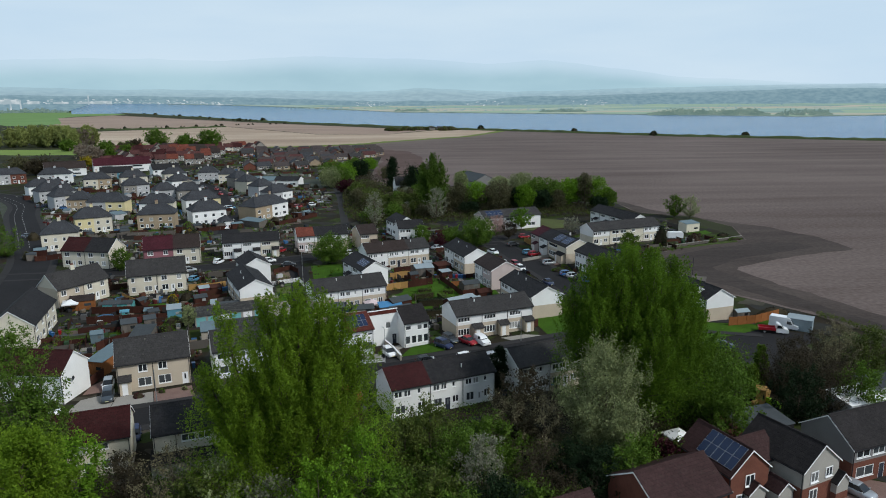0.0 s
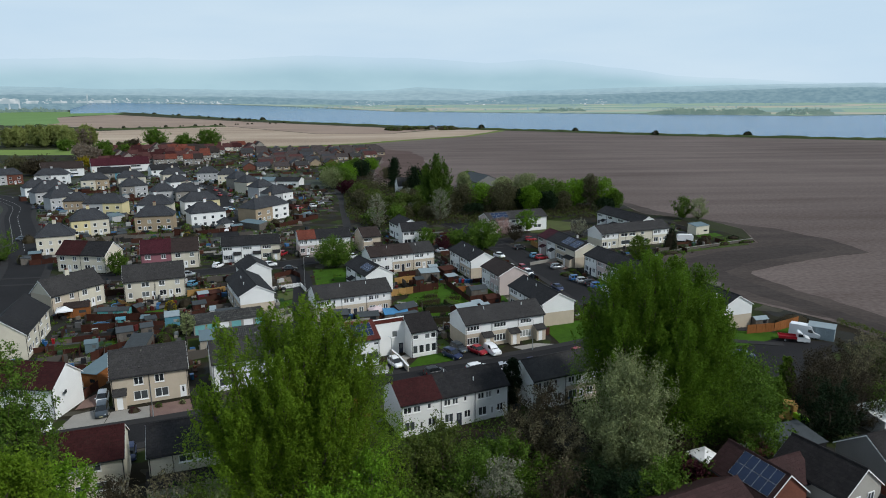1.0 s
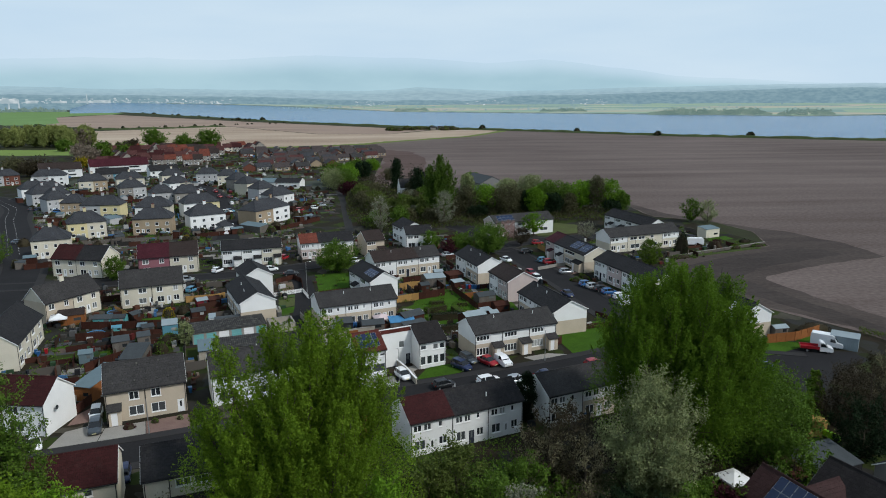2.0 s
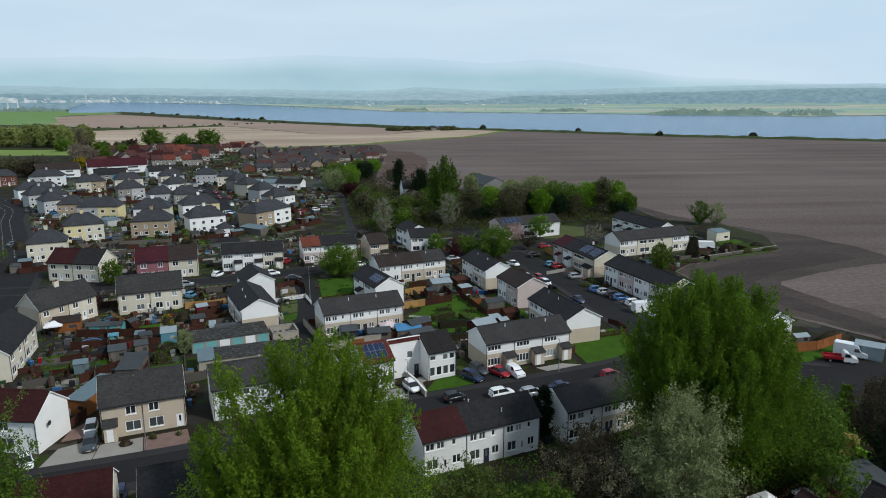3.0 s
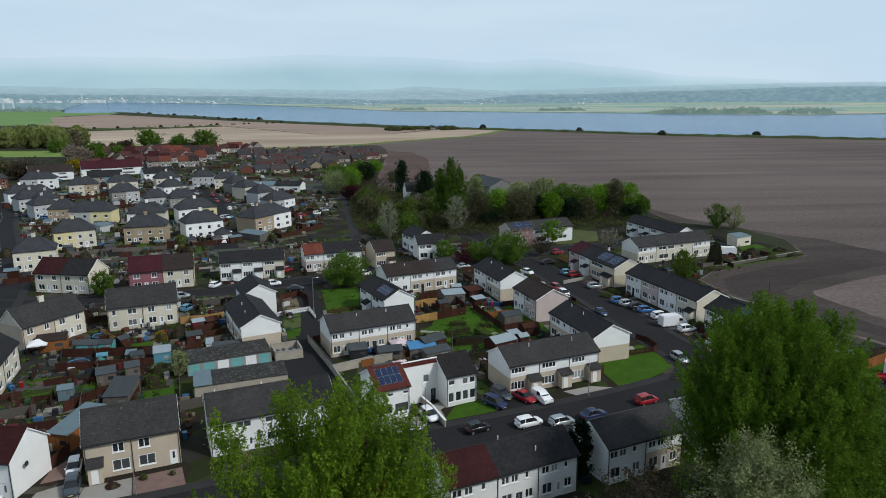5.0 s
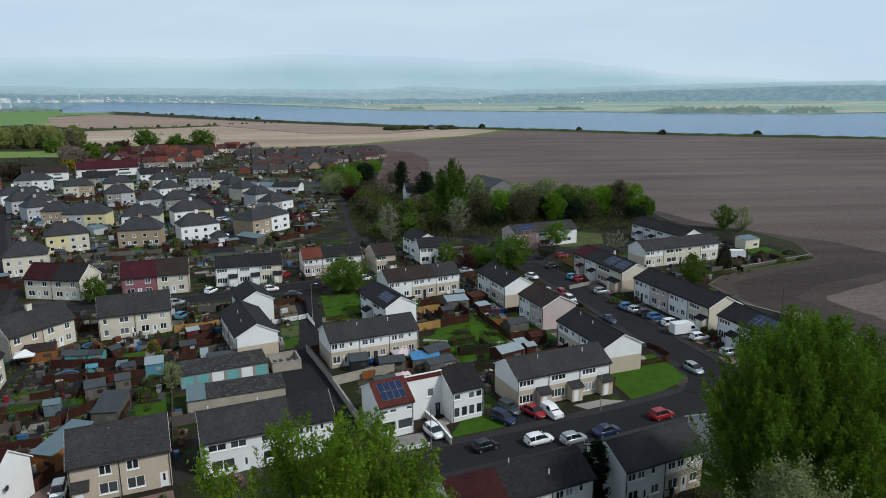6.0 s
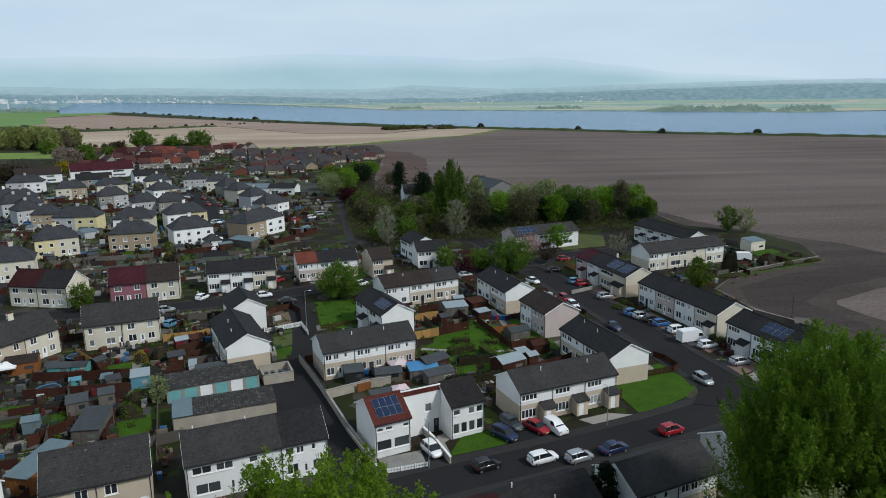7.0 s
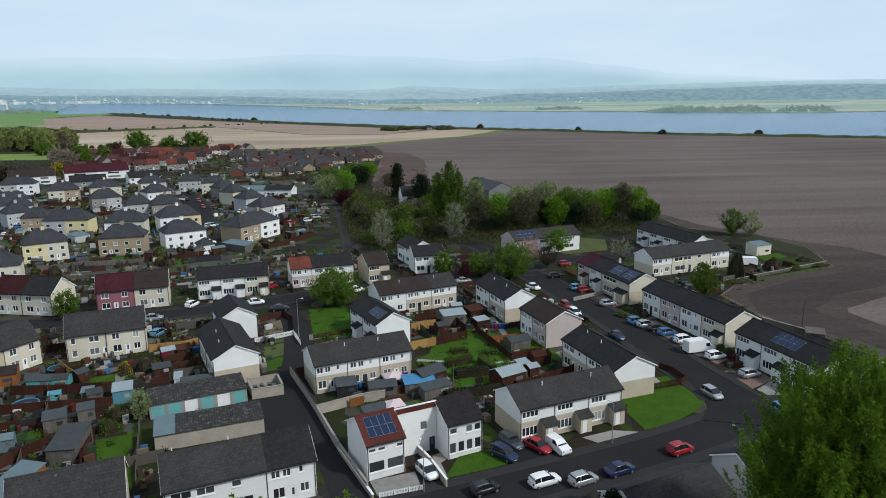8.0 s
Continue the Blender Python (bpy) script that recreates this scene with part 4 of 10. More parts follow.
def water_mat():
    m = bpy.data.materials.new("river water")
    m.use_nodes = True
    n, l = m.node_tree.nodes, m.node_tree.links
    b = n["Principled BSDF"]
    b.inputs["Roughness"].default_value = 0.18
    b.inputs["IOR"].default_value = 1.33
    b.inputs["Specular IOR Level"].default_value = 0.3
    co, mp, nz, mx = n.new("ShaderNodeTexCoord"), n.new("ShaderNodeMapping"), n.new("ShaderNodeTexNoise"), n.new("ShaderNodeMix")
    mp.inputs["Rotation"].default_value, mp.inputs["Scale"].default_value = (0, 0, radians(35)), (0.25, 1, 1)
    nz.inputs["Scale"].default_value, nz.inputs["Detail"].default_value = 0.012, 10
    mx.data_type = "RGBA"
    mx.inputs["A"].default_value, mx.inputs["B"].default_value = (0.034, 0.105, 0.22, 1), (0.12, 0.24, 0.37, 1)
    l.new(co.outputs["Object"], mp.inputs["Vector"])
    l.new(mp.outputs[0], nz.inputs["Vector"])
    l.new(nz.outputs["Fac"], mx.inputs["Factor"])
    l.new(mx.outputs["Result"], b.inputs["Base Color"])
    wv, bp = n.new("ShaderNodeTexNoise"), n.new("ShaderNodeBump")
    wv.inputs["Scale"].default_value, wv.inputs["Detail"].default_value = 0.4, 8
    l.new(co.outputs["Object"], wv.inputs["Vector"])
    bp.inputs["Strength"].default_value, bp.inputs["Distance"].default_value = 1.0, 1.2
    l.new(wv.outputs["Fac"], bp.inputs["Height"])
    l.new(bp.outputs[0], b.inputs["Normal"])
    return m


WATER = water_mat()
NEAR_BANK = [(-1900, 4300), (-1450, 3524), (-390, 1779), (-226, 1521), (-7, 1250), (85, 1134), (165, 1055), (235, 986), (347, 857), (420, 805), (527, 730), (900, 480), (2600, -600)]
flat("river", NEAR_BANK + [(4800, -600), (4800, 4700), (-2050, 4700)], 0.06, WATER, "wide blue tidal river with small waves", "river")
flat("brown_field", [(-6, 798), (-42, 753), (-87, 725), (-60, 690), (-12, 664), (-8, 655), (-14, 578), (-17, 420), (-14, 385), (2, 358), (34, 352), (70, 345), (100, 320), (100, 280), (101, 271), (119, 258), (124, 236), (117, 213), (96, 204.5), (82, 198), (73.2, 188.7), (74.3, 175.6), (74.2, 161), (79, 156.7), (81, 149.8), (92, 132), (103, 100), (125, 30), (700, -300), (2500, -600), (880, 470), (515, 718), (410, 793), (337, 845), (226, 972), (157, 1040), (87, 890)], 0.03, FIELD, "bare brown tilled field beside the village", "field")
flat("pale_field", [(-501, 1149), (-407, 1238), (-321, 1320), (-117, 987), (-14, 968), (70, 1110), (157, 1040), (87, 890), (-6, 798), (-42, 753), (-87, 725), (-159, 712), (-235, 730), (-342, 782)], 0.03, FIELD_PALE, "pale tilled field by the river, sunlight in its colour", "field")
flat("green_field", [(-818, 1492), (-1700, 2700), (-1941, 3600), (-1470, 3480), (-1080, 2810), (-1060, 2640), (-1100, 2420), (-1050, 2202), (-765, 1618), (-742, 1474)], 0.035, FIELD_GREEN, "bright green field of young crop", "field")
flat("tan_field", [(-765, 1618), (-1050, 2202), (-1060, 2640), (-370, 1640), (-20, 1180), (60, 1120), (-14, 975), (-117, 995), (-321, 1330), (-407, 1250), (-520, 1216), (-742, 1474)], 0.025, FIELD_TAN, "reddish bare field along the river", "field")
flat("meadow", [(-450, 690), (-345, 640), (-312, 640), (-262, 634), (-262, 700), (-272, 735), (-289, 815), (-301, 788), (-327, 718), (-360, 712), (-450, 730)], 0.035, mat("meadow grass", (0.17, 0.24, 0.06), 0.9, 0.2, 0.02, 0.5), "bright green meadow behind the houses", "field")
def rough_edge(pts, step, wob, seed):
    """The same outline with a worn, wandering edge."""
    out = []
    for i, (p, q) in enumerate(zip(pts, pts[1:] + pts[:1])):
        d = math.hypot(q[0] - p[0], q[1] - p[1])
        for j in range(max(1, int(d / step))):
            u = j / max(1, int(d / step))
            x, y = p[0] + (q[0] - p[0]) * u, p[1] + (q[1] - p[1]) * u
            out.append((x + wob * noise.noise((x * 0.25, y * 0.25, seed)), y + wob * noise.noise((x * 0.25, y * 0.25, seed + 5))))
    return out


flat("field_track", rough_edge([(96, 316), (104, 300), (109, 278), (119, 256), (136, 235), (144, 214), (143, 195), (120, 187.5), (101, 178.5), (94, 172.5), (98, 157), (106.5, 130), (118, 100), (111, 100), (103, 104), (92.5, 134), (81.8, 150), (79.6, 157), (75, 161.3), (75, 175.6), (74, 188.9), (82.4, 197.6), (96.4, 204.1), (117, 212.6), (124.4, 236), (119.4, 258), (101.4, 271.4), (100.4, 290)], 4, 1.6, 3.0), 0.045, TRACK, "darker soil worn by wheels round the field's edge", "field")
flat("field_track", rough_edge([(75.5, 176), (80, 189.5), (98, 199.5), (122, 208), (131, 206), (133, 199), (118, 193), (99, 184.5), (89, 176), (90.5, 164), (98, 138), (104, 118), (100, 114), (93, 136), (85, 156), (79, 163)], 4, 1.2, 9.0), 0.055, TRACK_DARK, "damp dark wheel ruts in the field corner", "field")
flat("field_patch", rough_edge([(-30, 590), (-16, 668), (8, 640), (20, 560), (14, 430), (-6, 400), (-16, 430), (-13, 570)], 12, 5, 4.0), 0.05, soil_mat("freshly turned red soil", (0.060, 0.036, 0.030), (0.125, 0.083, 0.070), 80, 0.1, 0.02), "freshly turned reddish soil at the field's end", "field")
# grassy edge between the two fields, and along the water
def verge(name, pts, w, h, material, label, seed=1, n=14):
    """A low uneven bank of grass along a line."""
    g, rng, rows = Geo(), np.random.default_rng(seed), []
    for (xa, ya), (xb, yb) in zip(pts, pts[1:]):
        d = Vector((xb - xa, yb - ya, 0))
        s = Vector((-d.y, d.x, 0)).normalized()
        for i in range(n):
            p = Vector((xa, ya, 0)) + d * (i / n)
            k, q = w * rng.uniform(0.7, 1.3), h * rng.uniform(0.6, 1.3)
            rows.append([p - s * k, p - s * k * 0.4 + Vector((0, 0, q)), p + s * k * 0.4 + Vector((0, 0, q)), p + s * k])
    for a, b in zip(rows, rows[1:]):
        for j in range(3):
            g.face([a[j], b[j], b[j + 1], a[j + 1]][::-1])
    return tagged(part(name, g, material), label, "bank", "", "structure")


verge("garden_verge", [(76, 196.6), (79.5, 198.2), (92.3, 202.2), (102.5, 206.4), (114, 210.2)], 0.6, 0.45, mat("rough verge grass", (0.050, 0.068, 0.022), 0.9, 0.35, 0.4, 3), "rough green grass along the garden wall", 4, 9)
BANK = mat("bank vegetation", (0.055, 0.075, 0.03), 0.95, 0.4, 0.05, 0.6)
verge("river_bank", NEAR_BANK[1:], 9, 2.2, BANK, "dark grassy flood bank along the river")
verge("field_edge", [(-160, 705), (-88, 722), (-42, 750), (-6, 796), (87, 888), (157, 1038)], 6, 0.8, mat("verge grass", (0.13, 0.17, 0.045), 0.9, 0.3, 0.05, 0.6), "pale green grass strip between two fields")
verge("field_hedge", [(-742, 1474), (-520, 1214), (-407, 1245), (-321, 1326)], 7, 2.5, BANK, "scrubby hedge between pale fields")

# the far side of the river, rising to low hills
def polar(az, r, z):
    return (r * math.sin(az), r * math.cos(az), z)


def shore_z(az):
    """The far reach stands in for water that goes on to the skyline."""
    return float(np.interp(az, [-24.8, -23.2, -20.5, -13, -9, -2.5], [0, 39, 38, 23, 11, 0]))


def far_reach():
    g, rows = Geo(), []
    for i in range(49):
        az = -24.6 + 22.1 * i / 48
        rows.append([polar(radians(az), 3300 + 1385 * q / 10, 0.08 + shore_z(az) * (q / 10) ** 1.2) for q in range(11)])
    for a, b in zip(rows, rows[1:]):
        for j in range(10):
            g.face([a[j], b[j], b[j + 1], a[j + 1]])
    return g


tagged(part("river_reach", far_reach(), WATER), "far reach of the wide blue river", "river", "", "structure")


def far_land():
    az_b = [-22, -18, -14, -9.3, -0.2, 9, 17.9, 30.8, 36, 48, 75]
    r_b = [4690, 4690, 4670, 4500, 2765, 2410, 2190, 1965, 2139, 2500, 3000]
    g, nb, nr = Geo(), 120, 16
    rows = []
    for i in range(nb + 1):
        az = -24 + 99 * i / nb
        rb = np.interp(az, az_b, r_b)
        col = []
        for j in range(nr + 1):
            q = j / nr
            z = shore_z(az) + 0.6 + 12 * max(0, (q - 0.2) / 0.8) + 4 * q * noise.noise((az * 0.6, q * 4, 2))
            col.append(polar(radians(az), rb + (4780 - rb) * q, z))
        rows.append(col)
    for a, b in zip(rows, rows[1:]):
        for j in range(nr):
            g.face([a[j], b[j], b[j + 1], a[j + 1]])
    return g


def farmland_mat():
    """Patchwork of far fields that glows, pale haze painted into every colour."""
    m = bpy.data.materials.new("farmland with painted haze")
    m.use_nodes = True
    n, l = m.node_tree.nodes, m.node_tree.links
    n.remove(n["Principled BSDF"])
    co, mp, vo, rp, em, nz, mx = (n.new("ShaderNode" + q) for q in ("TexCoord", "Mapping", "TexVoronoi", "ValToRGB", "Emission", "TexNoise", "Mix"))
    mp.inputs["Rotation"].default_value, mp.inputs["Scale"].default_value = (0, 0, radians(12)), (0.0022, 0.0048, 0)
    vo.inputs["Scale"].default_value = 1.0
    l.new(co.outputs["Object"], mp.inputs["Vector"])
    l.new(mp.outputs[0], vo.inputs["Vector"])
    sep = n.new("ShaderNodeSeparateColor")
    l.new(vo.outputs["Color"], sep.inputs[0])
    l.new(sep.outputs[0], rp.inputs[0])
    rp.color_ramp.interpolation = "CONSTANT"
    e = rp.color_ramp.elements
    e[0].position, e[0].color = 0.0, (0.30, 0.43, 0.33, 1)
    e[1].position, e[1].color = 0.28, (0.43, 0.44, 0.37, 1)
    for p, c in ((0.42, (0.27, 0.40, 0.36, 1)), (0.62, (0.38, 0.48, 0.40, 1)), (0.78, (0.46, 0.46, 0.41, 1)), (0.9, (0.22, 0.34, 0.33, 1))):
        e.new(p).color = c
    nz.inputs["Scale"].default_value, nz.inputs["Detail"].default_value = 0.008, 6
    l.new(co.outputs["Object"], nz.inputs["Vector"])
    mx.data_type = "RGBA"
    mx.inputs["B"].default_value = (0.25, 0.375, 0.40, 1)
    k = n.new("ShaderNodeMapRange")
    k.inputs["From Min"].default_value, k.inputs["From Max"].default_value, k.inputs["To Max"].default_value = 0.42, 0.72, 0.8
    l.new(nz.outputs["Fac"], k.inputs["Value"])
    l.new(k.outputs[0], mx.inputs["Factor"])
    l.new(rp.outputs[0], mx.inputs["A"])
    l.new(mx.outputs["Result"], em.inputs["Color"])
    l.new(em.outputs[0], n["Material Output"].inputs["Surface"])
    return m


def far_bank():
    """The low dark shore at the foot of the far fields."""
    az_b, r_b = [-18, -14, -9.3, -0.2, 9, 17.9, 30.8, 36, 48], [4676, 4660, 4490, 2755, 2400, 2180, 1955, 2129, 2490]
    g, a = Geo(), np.linspace(-18, 48, 181)
    rows = [(polar(radians(q), np.interp(q, az_b, r_b) - 6, shore_z(q) + 0.05), polar(radians(q), np.interp(q, az_b, r_b), shore_z(q) + 2.6 + 1.4 * noise.noise((q * 1.3, 4, 0))), polar(radians(q), np.interp(q, az_b, r_b) + 20, shore_z(q) + 0.4)) for q in a]
    for p, q in zip(rows, rows[1:]):
        for j in range(2):
            g.face([p[j], q[j], q[j + 1], p[j + 1]])
    return g


# The shore glows faintly, its haze mixed into the dark colours.
tagged(part("far_bank", far_bank(), haze_glow_mat("hazy dark shore", (0.13, 0.20, 0.20), (0.21, 0.28, 0.26), 0.02)), "low dark shore across the river", "bank", "", "structure")
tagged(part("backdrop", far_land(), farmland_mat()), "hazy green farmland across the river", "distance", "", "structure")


def ridge(name, r, crest, rough, seed, material, label, az0=-75, az1=75, n=300):
    """A range of hills: crest heights at a few bearings, with small unevenness; v of its UV map runs up to the crest."""
    az = np.linspace(az0, az1, n + 1)
    h = np.interp(az, [c[0] for c in crest], [c[1] for c in crest])
    h = [max(2.0, q + rough * (noise.noise((a * 0.16, seed, 0)) + 0.6 * noise.noise((a * 0.45, seed, 4)) + 0.35 * noise.noise((a * 1.5, seed, 9)))) for a, q in zip(az, h)]
    steps = (0.0, 0.5, 0.8, 1.0)
    v = [polar(radians(a), r, -2 + (q + 2) * s) for a, q in zip(az, h) for s in steps]
    f = [(4 * i + j, 4 * i + 4 + j, 4 * i + 5 + j, 4 * i + 1 + j) for i in range(n) for j in range(3)]
    me = bpy.data.meshes.new(name)
    me.from_pydata(v, [], f)
    uv = me.uv_layers.new(name="UVMap")
    uv.data.foreach_set("uv", [q for p in me.polygons for k in p.vertices for q in (az[k // 4] * 0.1, steps[k % 4])])
    me.materials.append(material)
    return tagged(new(name, me), label, "distance", "", "structure")


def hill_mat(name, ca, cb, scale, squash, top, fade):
    """Far hills glowing in haze-painted colours; transparency thins the crest into the sky."""
    m = haze_glow_mat(name, ca, cb, scale, 1.0, squash, (0.38, 0.62))
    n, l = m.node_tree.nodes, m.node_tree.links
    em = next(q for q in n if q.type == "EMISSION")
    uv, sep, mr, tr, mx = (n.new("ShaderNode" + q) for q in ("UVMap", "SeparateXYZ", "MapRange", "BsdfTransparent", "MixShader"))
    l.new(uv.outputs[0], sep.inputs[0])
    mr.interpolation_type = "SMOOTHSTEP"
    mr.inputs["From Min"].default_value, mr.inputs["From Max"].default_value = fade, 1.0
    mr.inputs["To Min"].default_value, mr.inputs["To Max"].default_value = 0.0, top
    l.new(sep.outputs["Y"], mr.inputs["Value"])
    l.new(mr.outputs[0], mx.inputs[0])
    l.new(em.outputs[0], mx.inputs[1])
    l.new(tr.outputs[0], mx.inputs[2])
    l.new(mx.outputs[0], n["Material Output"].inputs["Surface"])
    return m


# Blue haze is painted into the glowing hill colours, palest farthest off.
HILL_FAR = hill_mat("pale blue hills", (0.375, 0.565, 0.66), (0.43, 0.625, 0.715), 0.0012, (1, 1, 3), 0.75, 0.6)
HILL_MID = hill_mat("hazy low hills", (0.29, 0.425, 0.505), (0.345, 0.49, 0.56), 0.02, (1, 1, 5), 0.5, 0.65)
HILL_WOOD = hill_mat("haze-blue woods", (0.175, 0.29, 0.36), (0.235, 0.36, 0.42), 0.03, (1, 1, 3), 0.25, 0.75)
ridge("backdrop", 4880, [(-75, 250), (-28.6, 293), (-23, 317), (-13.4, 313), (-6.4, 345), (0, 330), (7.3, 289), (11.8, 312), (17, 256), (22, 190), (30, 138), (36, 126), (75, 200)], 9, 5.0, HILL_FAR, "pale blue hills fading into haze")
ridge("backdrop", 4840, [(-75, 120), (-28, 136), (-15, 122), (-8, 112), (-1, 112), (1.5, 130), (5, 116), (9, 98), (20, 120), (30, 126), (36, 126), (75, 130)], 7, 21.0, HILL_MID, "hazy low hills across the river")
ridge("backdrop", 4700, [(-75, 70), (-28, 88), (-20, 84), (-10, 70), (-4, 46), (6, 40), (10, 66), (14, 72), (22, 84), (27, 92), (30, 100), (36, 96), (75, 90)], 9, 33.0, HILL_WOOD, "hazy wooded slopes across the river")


# ---- roads ----
ROAD_LINES = []


def road(name, pts, w, z, material, label, category="road", kerb=0.0):
    """A ribbon along a line, with a raised path on both sides where a width is given."""
    n = len(pts)
    ROAD_LINES.append(([Vector(p) for p in pts], w / 2 + kerb + 0.4))
    sides = []
    for i in range(n):
        a, b = Vector(pts[max(i - 1, 0)]), Vector(pts[min(i + 1, n - 1)])
        d = (b - a).normalized()
        sides.append(Vector((-d.y, d.x)))
    def strip(o0, o1, nm, mt, zt, lb, cat, drop):
        g = Geo()
        L = [(Vector(p) + s * o0, Vector(p) + s * o1) for p, s in zip(pts, sides)]
        for (a, b), (c, d) in zip(L, L[1:]):
            g.face([(*b, zt), (*a, zt), (*c, zt), (*d, zt)])
            if drop:
                g.face([(*a, 0), (*c, 0), (*c, zt), (*a, zt)])
                g.face([(*d, 0), (*b, 0), (*b, zt), (*d, zt)])
        return tagged(part(nm, g, mt), lb, cat, "", "structure")
    strip(-w / 2, w / 2, name, material, z, label, category, False)
    if kerb:
        for s in (-1, 1):
            strip(s * w / 2 if s > 0 else -w / 2 - kerb, w / 2 + kerb if s > 0 else -w / 2, "pavement", PAVE, 0.085 + 0.007 * len(ROAD_LINES), "grey pavement with a raised kerb along the street", "pavement", True)


def curve(pts, n=6):
    out = []
    for i in range(len(pts) - 1):
        p0, p1, p2, p3 = (Vector(pts[min(max(j, 0), len(pts) - 1)]) for j in (i - 1, i, i + 1, i + 2))
        for k in range(n):
            t = k / n
            out.append(tuple(0.5 * ((2 * p1) + (p2 - p0) * t + (2 * p0 - 5 * p1 + 4 * p2 - p3) * t * t + (3 * p1 - p0 - 3 * p2 + p3) * t ** 3)))
    return out + [tuple(pts[-1])]


road("road", curve([(-120, 70), (-80, 81.5), (-53, 88.4), (-31, 94.9), (-16, 101), (-8, 105.2), (2, 109), (16, 113.6), (33, 119.8), (44, 124.6), (56, 129), (75, 124)]), 6.2, 0.030, ASPHALT, "worn dark asphalt street in front of the terraces", kerb=1.8)
road("road", curve([(48.3, 133), (48.2, 138), (46.5, 146), (44.3, 160), (41.8, 175), (38, 190), (34.5, 207), (30, 220), (25, 247), (20, 258), (14, 275)]), 7.0, 0.034, ASPHALT, "worn dark asphalt street lined with parked cars", kerb=1.6)
road("road", curve([(-110, 181), (-76, 184.5), (-55, 188), (-40, 192.5), (-27, 199), (-12, 207), (4, 211), (20, 215), (33, 216)]), 6.0, 0.038, ASPHALT, "narrow asphalt road between the terraces", kerb=1.4)
road("road", curve([(30, 219), (45, 228), (62, 233), (78, 243)]), 5.5, 0.042, ASPHALT, "asphalt side road by the grass verge", kerb=1.4)
road("lane", curve([(-8.7, 106), (-11.5, 117), (-16.5, 130), (-21.5, 145), (-23, 160), (-26, 178), (-31, 195)]), 5.0, 0.046, ASPHALT, "narrow asphalt service lane beside the garden wall", "lane")
road("road", curve([(-82, 130), (-97, 172), (-108, 200), (-120, 222), (-140, 258), (-158, 290), (-174, 322), (-200, 352), (-245, 380)]), 9.5, 0.050, ASPHALT, "wide curving main road with white markings", kerb=2.0)
road("road", curve([(-60, 240), (-66, 268), (-80, 310), (-92, 350), (-108, 385), (-125, 415)]), 8.0, 0.034, ASPHALT, "residential street with parked cars", kerb=1.5)
road("footpath", curve([(-19, 250), (-24, 294), (-28, 330), (-34, 370)]), 3.0, 0.03, PAVE, "grey footpath beside the wood", "path")
road("footpath", curve([(20.5, 133), (19.2, 150), (17.8, 166), (16.5, 178)]), 1.2, 0.05, CONC, "narrow concrete garden path", "path")
flat("road_junction", [(40.5, 126.6), (43.2, 130.4), (44.6, 134.5), (44.4, 138.2), (52.0, 138.2), (53.2, 133.5), (57.5, 129.4), (50, 123.5)], 0.102, ASPHALT, "wide asphalt bend where two streets meet", "road", 0.1)
flat("garage_yard", [(-44, 138), (-29.5, 143.8), (-20, 147), (-16.5, 131), (-21, 129), (-40, 133.4)], 0.022, ASPHALT, "asphalt yard between garages", "yard")
flat("parking_yard", [(54.7, 101), (57.3, 110.4), (54, 124), (59.8, 118.3), (68.7, 120.5), (75.2, 123.3), (83, 121), (84, 117), (74.6, 111.7), (62.9, 100.3)], 0.022, ASPHALT, "asphalt turning area with parked vans", "yard")
flat("lawn", [(31.2, 124.5), (36, 126.2), (41, 129.6), (44, 133), (44.6, 137.5), (40, 140.6), (33, 138.2), (29.3, 136.5)], 0.055, LAWN, "mown green corner lawn", "lawn")
flat("lawn", [(56, 127), (60, 119), (68.7, 121), (75.2, 124), (83, 130.6), (72, 128), (62, 130)], 0.055, LAWN, "mown grass behind the parked vans", "lawn")
flat("lawn", [(-24.2, 188), (-14.5, 190), (-10.5, 178), (-13.6, 168.5), (-20.8, 168.5)], 0.055, LAWN, "grass beneath the broad green tree", "lawn")
flat("lawn", [(1.5, 114.3), (3.8, 119.6), (8.2, 121.2), (10.2, 117.2), (7.6, 116.2)], 0.055, LAWN, "small mown front lawn", "lawn")
flat("lawn", [(4, 146), (18, 149), (17, 166), (10, 171), (2, 160)], 0.03, LAWN, "shared back green between fences", "lawn")
flat("lawn", [(20, 150), (26, 152), (24, 168), (19, 170)], 0.03, LAWN, "back garden grass by the path", "lawn")
flat("lawn", [(47, 236), (62, 240), (66, 256), (58, 261), (46, 252)], 0.03, ROUGHGRASS, "grass verge with blossom trees", "lawn")


# ---- nearer houses ----
def terrace(label, x, y, ang, L, D, units, **k):
    return house(label, x, y, ang, L, D, units, **{"rise": 1.95, **k})


BW = lambda n, roof=T_GREY, front="m", low=BEIGE, up=WHITE: [(1, low, up, roof, front)] * n  # noqa: E731
g_ter = "terraced houses"
terrace("terraced row of beige and white houses with porches", 19.46, 128.72, 19.5, 17.2, 7.3, BW(3), vents=((-0.2, -0.25), (0.28, -0.3)), group=g_ter)
terrace("end terrace with dark roof, white gable over beige wall", 31.1, 143.0, -73.5, 16.0, 7.5, BW(2, T_DARK, "n"), vents=((0.0, -0.3), (-0.3, -0.2)), group=g_ter)
terrace("short terrace with a pinkish gable and brown roof", 26.4, 164.4, -73.5, 10.8, 7.7, [(1, WHITE, WHITE, T_BROWN, "n"), (1, PINKISH, PINKISH, T_BROWN, "n")], group=g_ter)
terrace("white and beige terrace with dark tiled roof", 20.3, 182.6, -73.5, 15.8, 7.5, [(1, WHITE, WHITE, T_DARK, "n"), (1, BEIGE, WHITE, T_DARK, "n")], vents=((-0.2, -0.3), (0.2, -0.3)), group=g_ter)
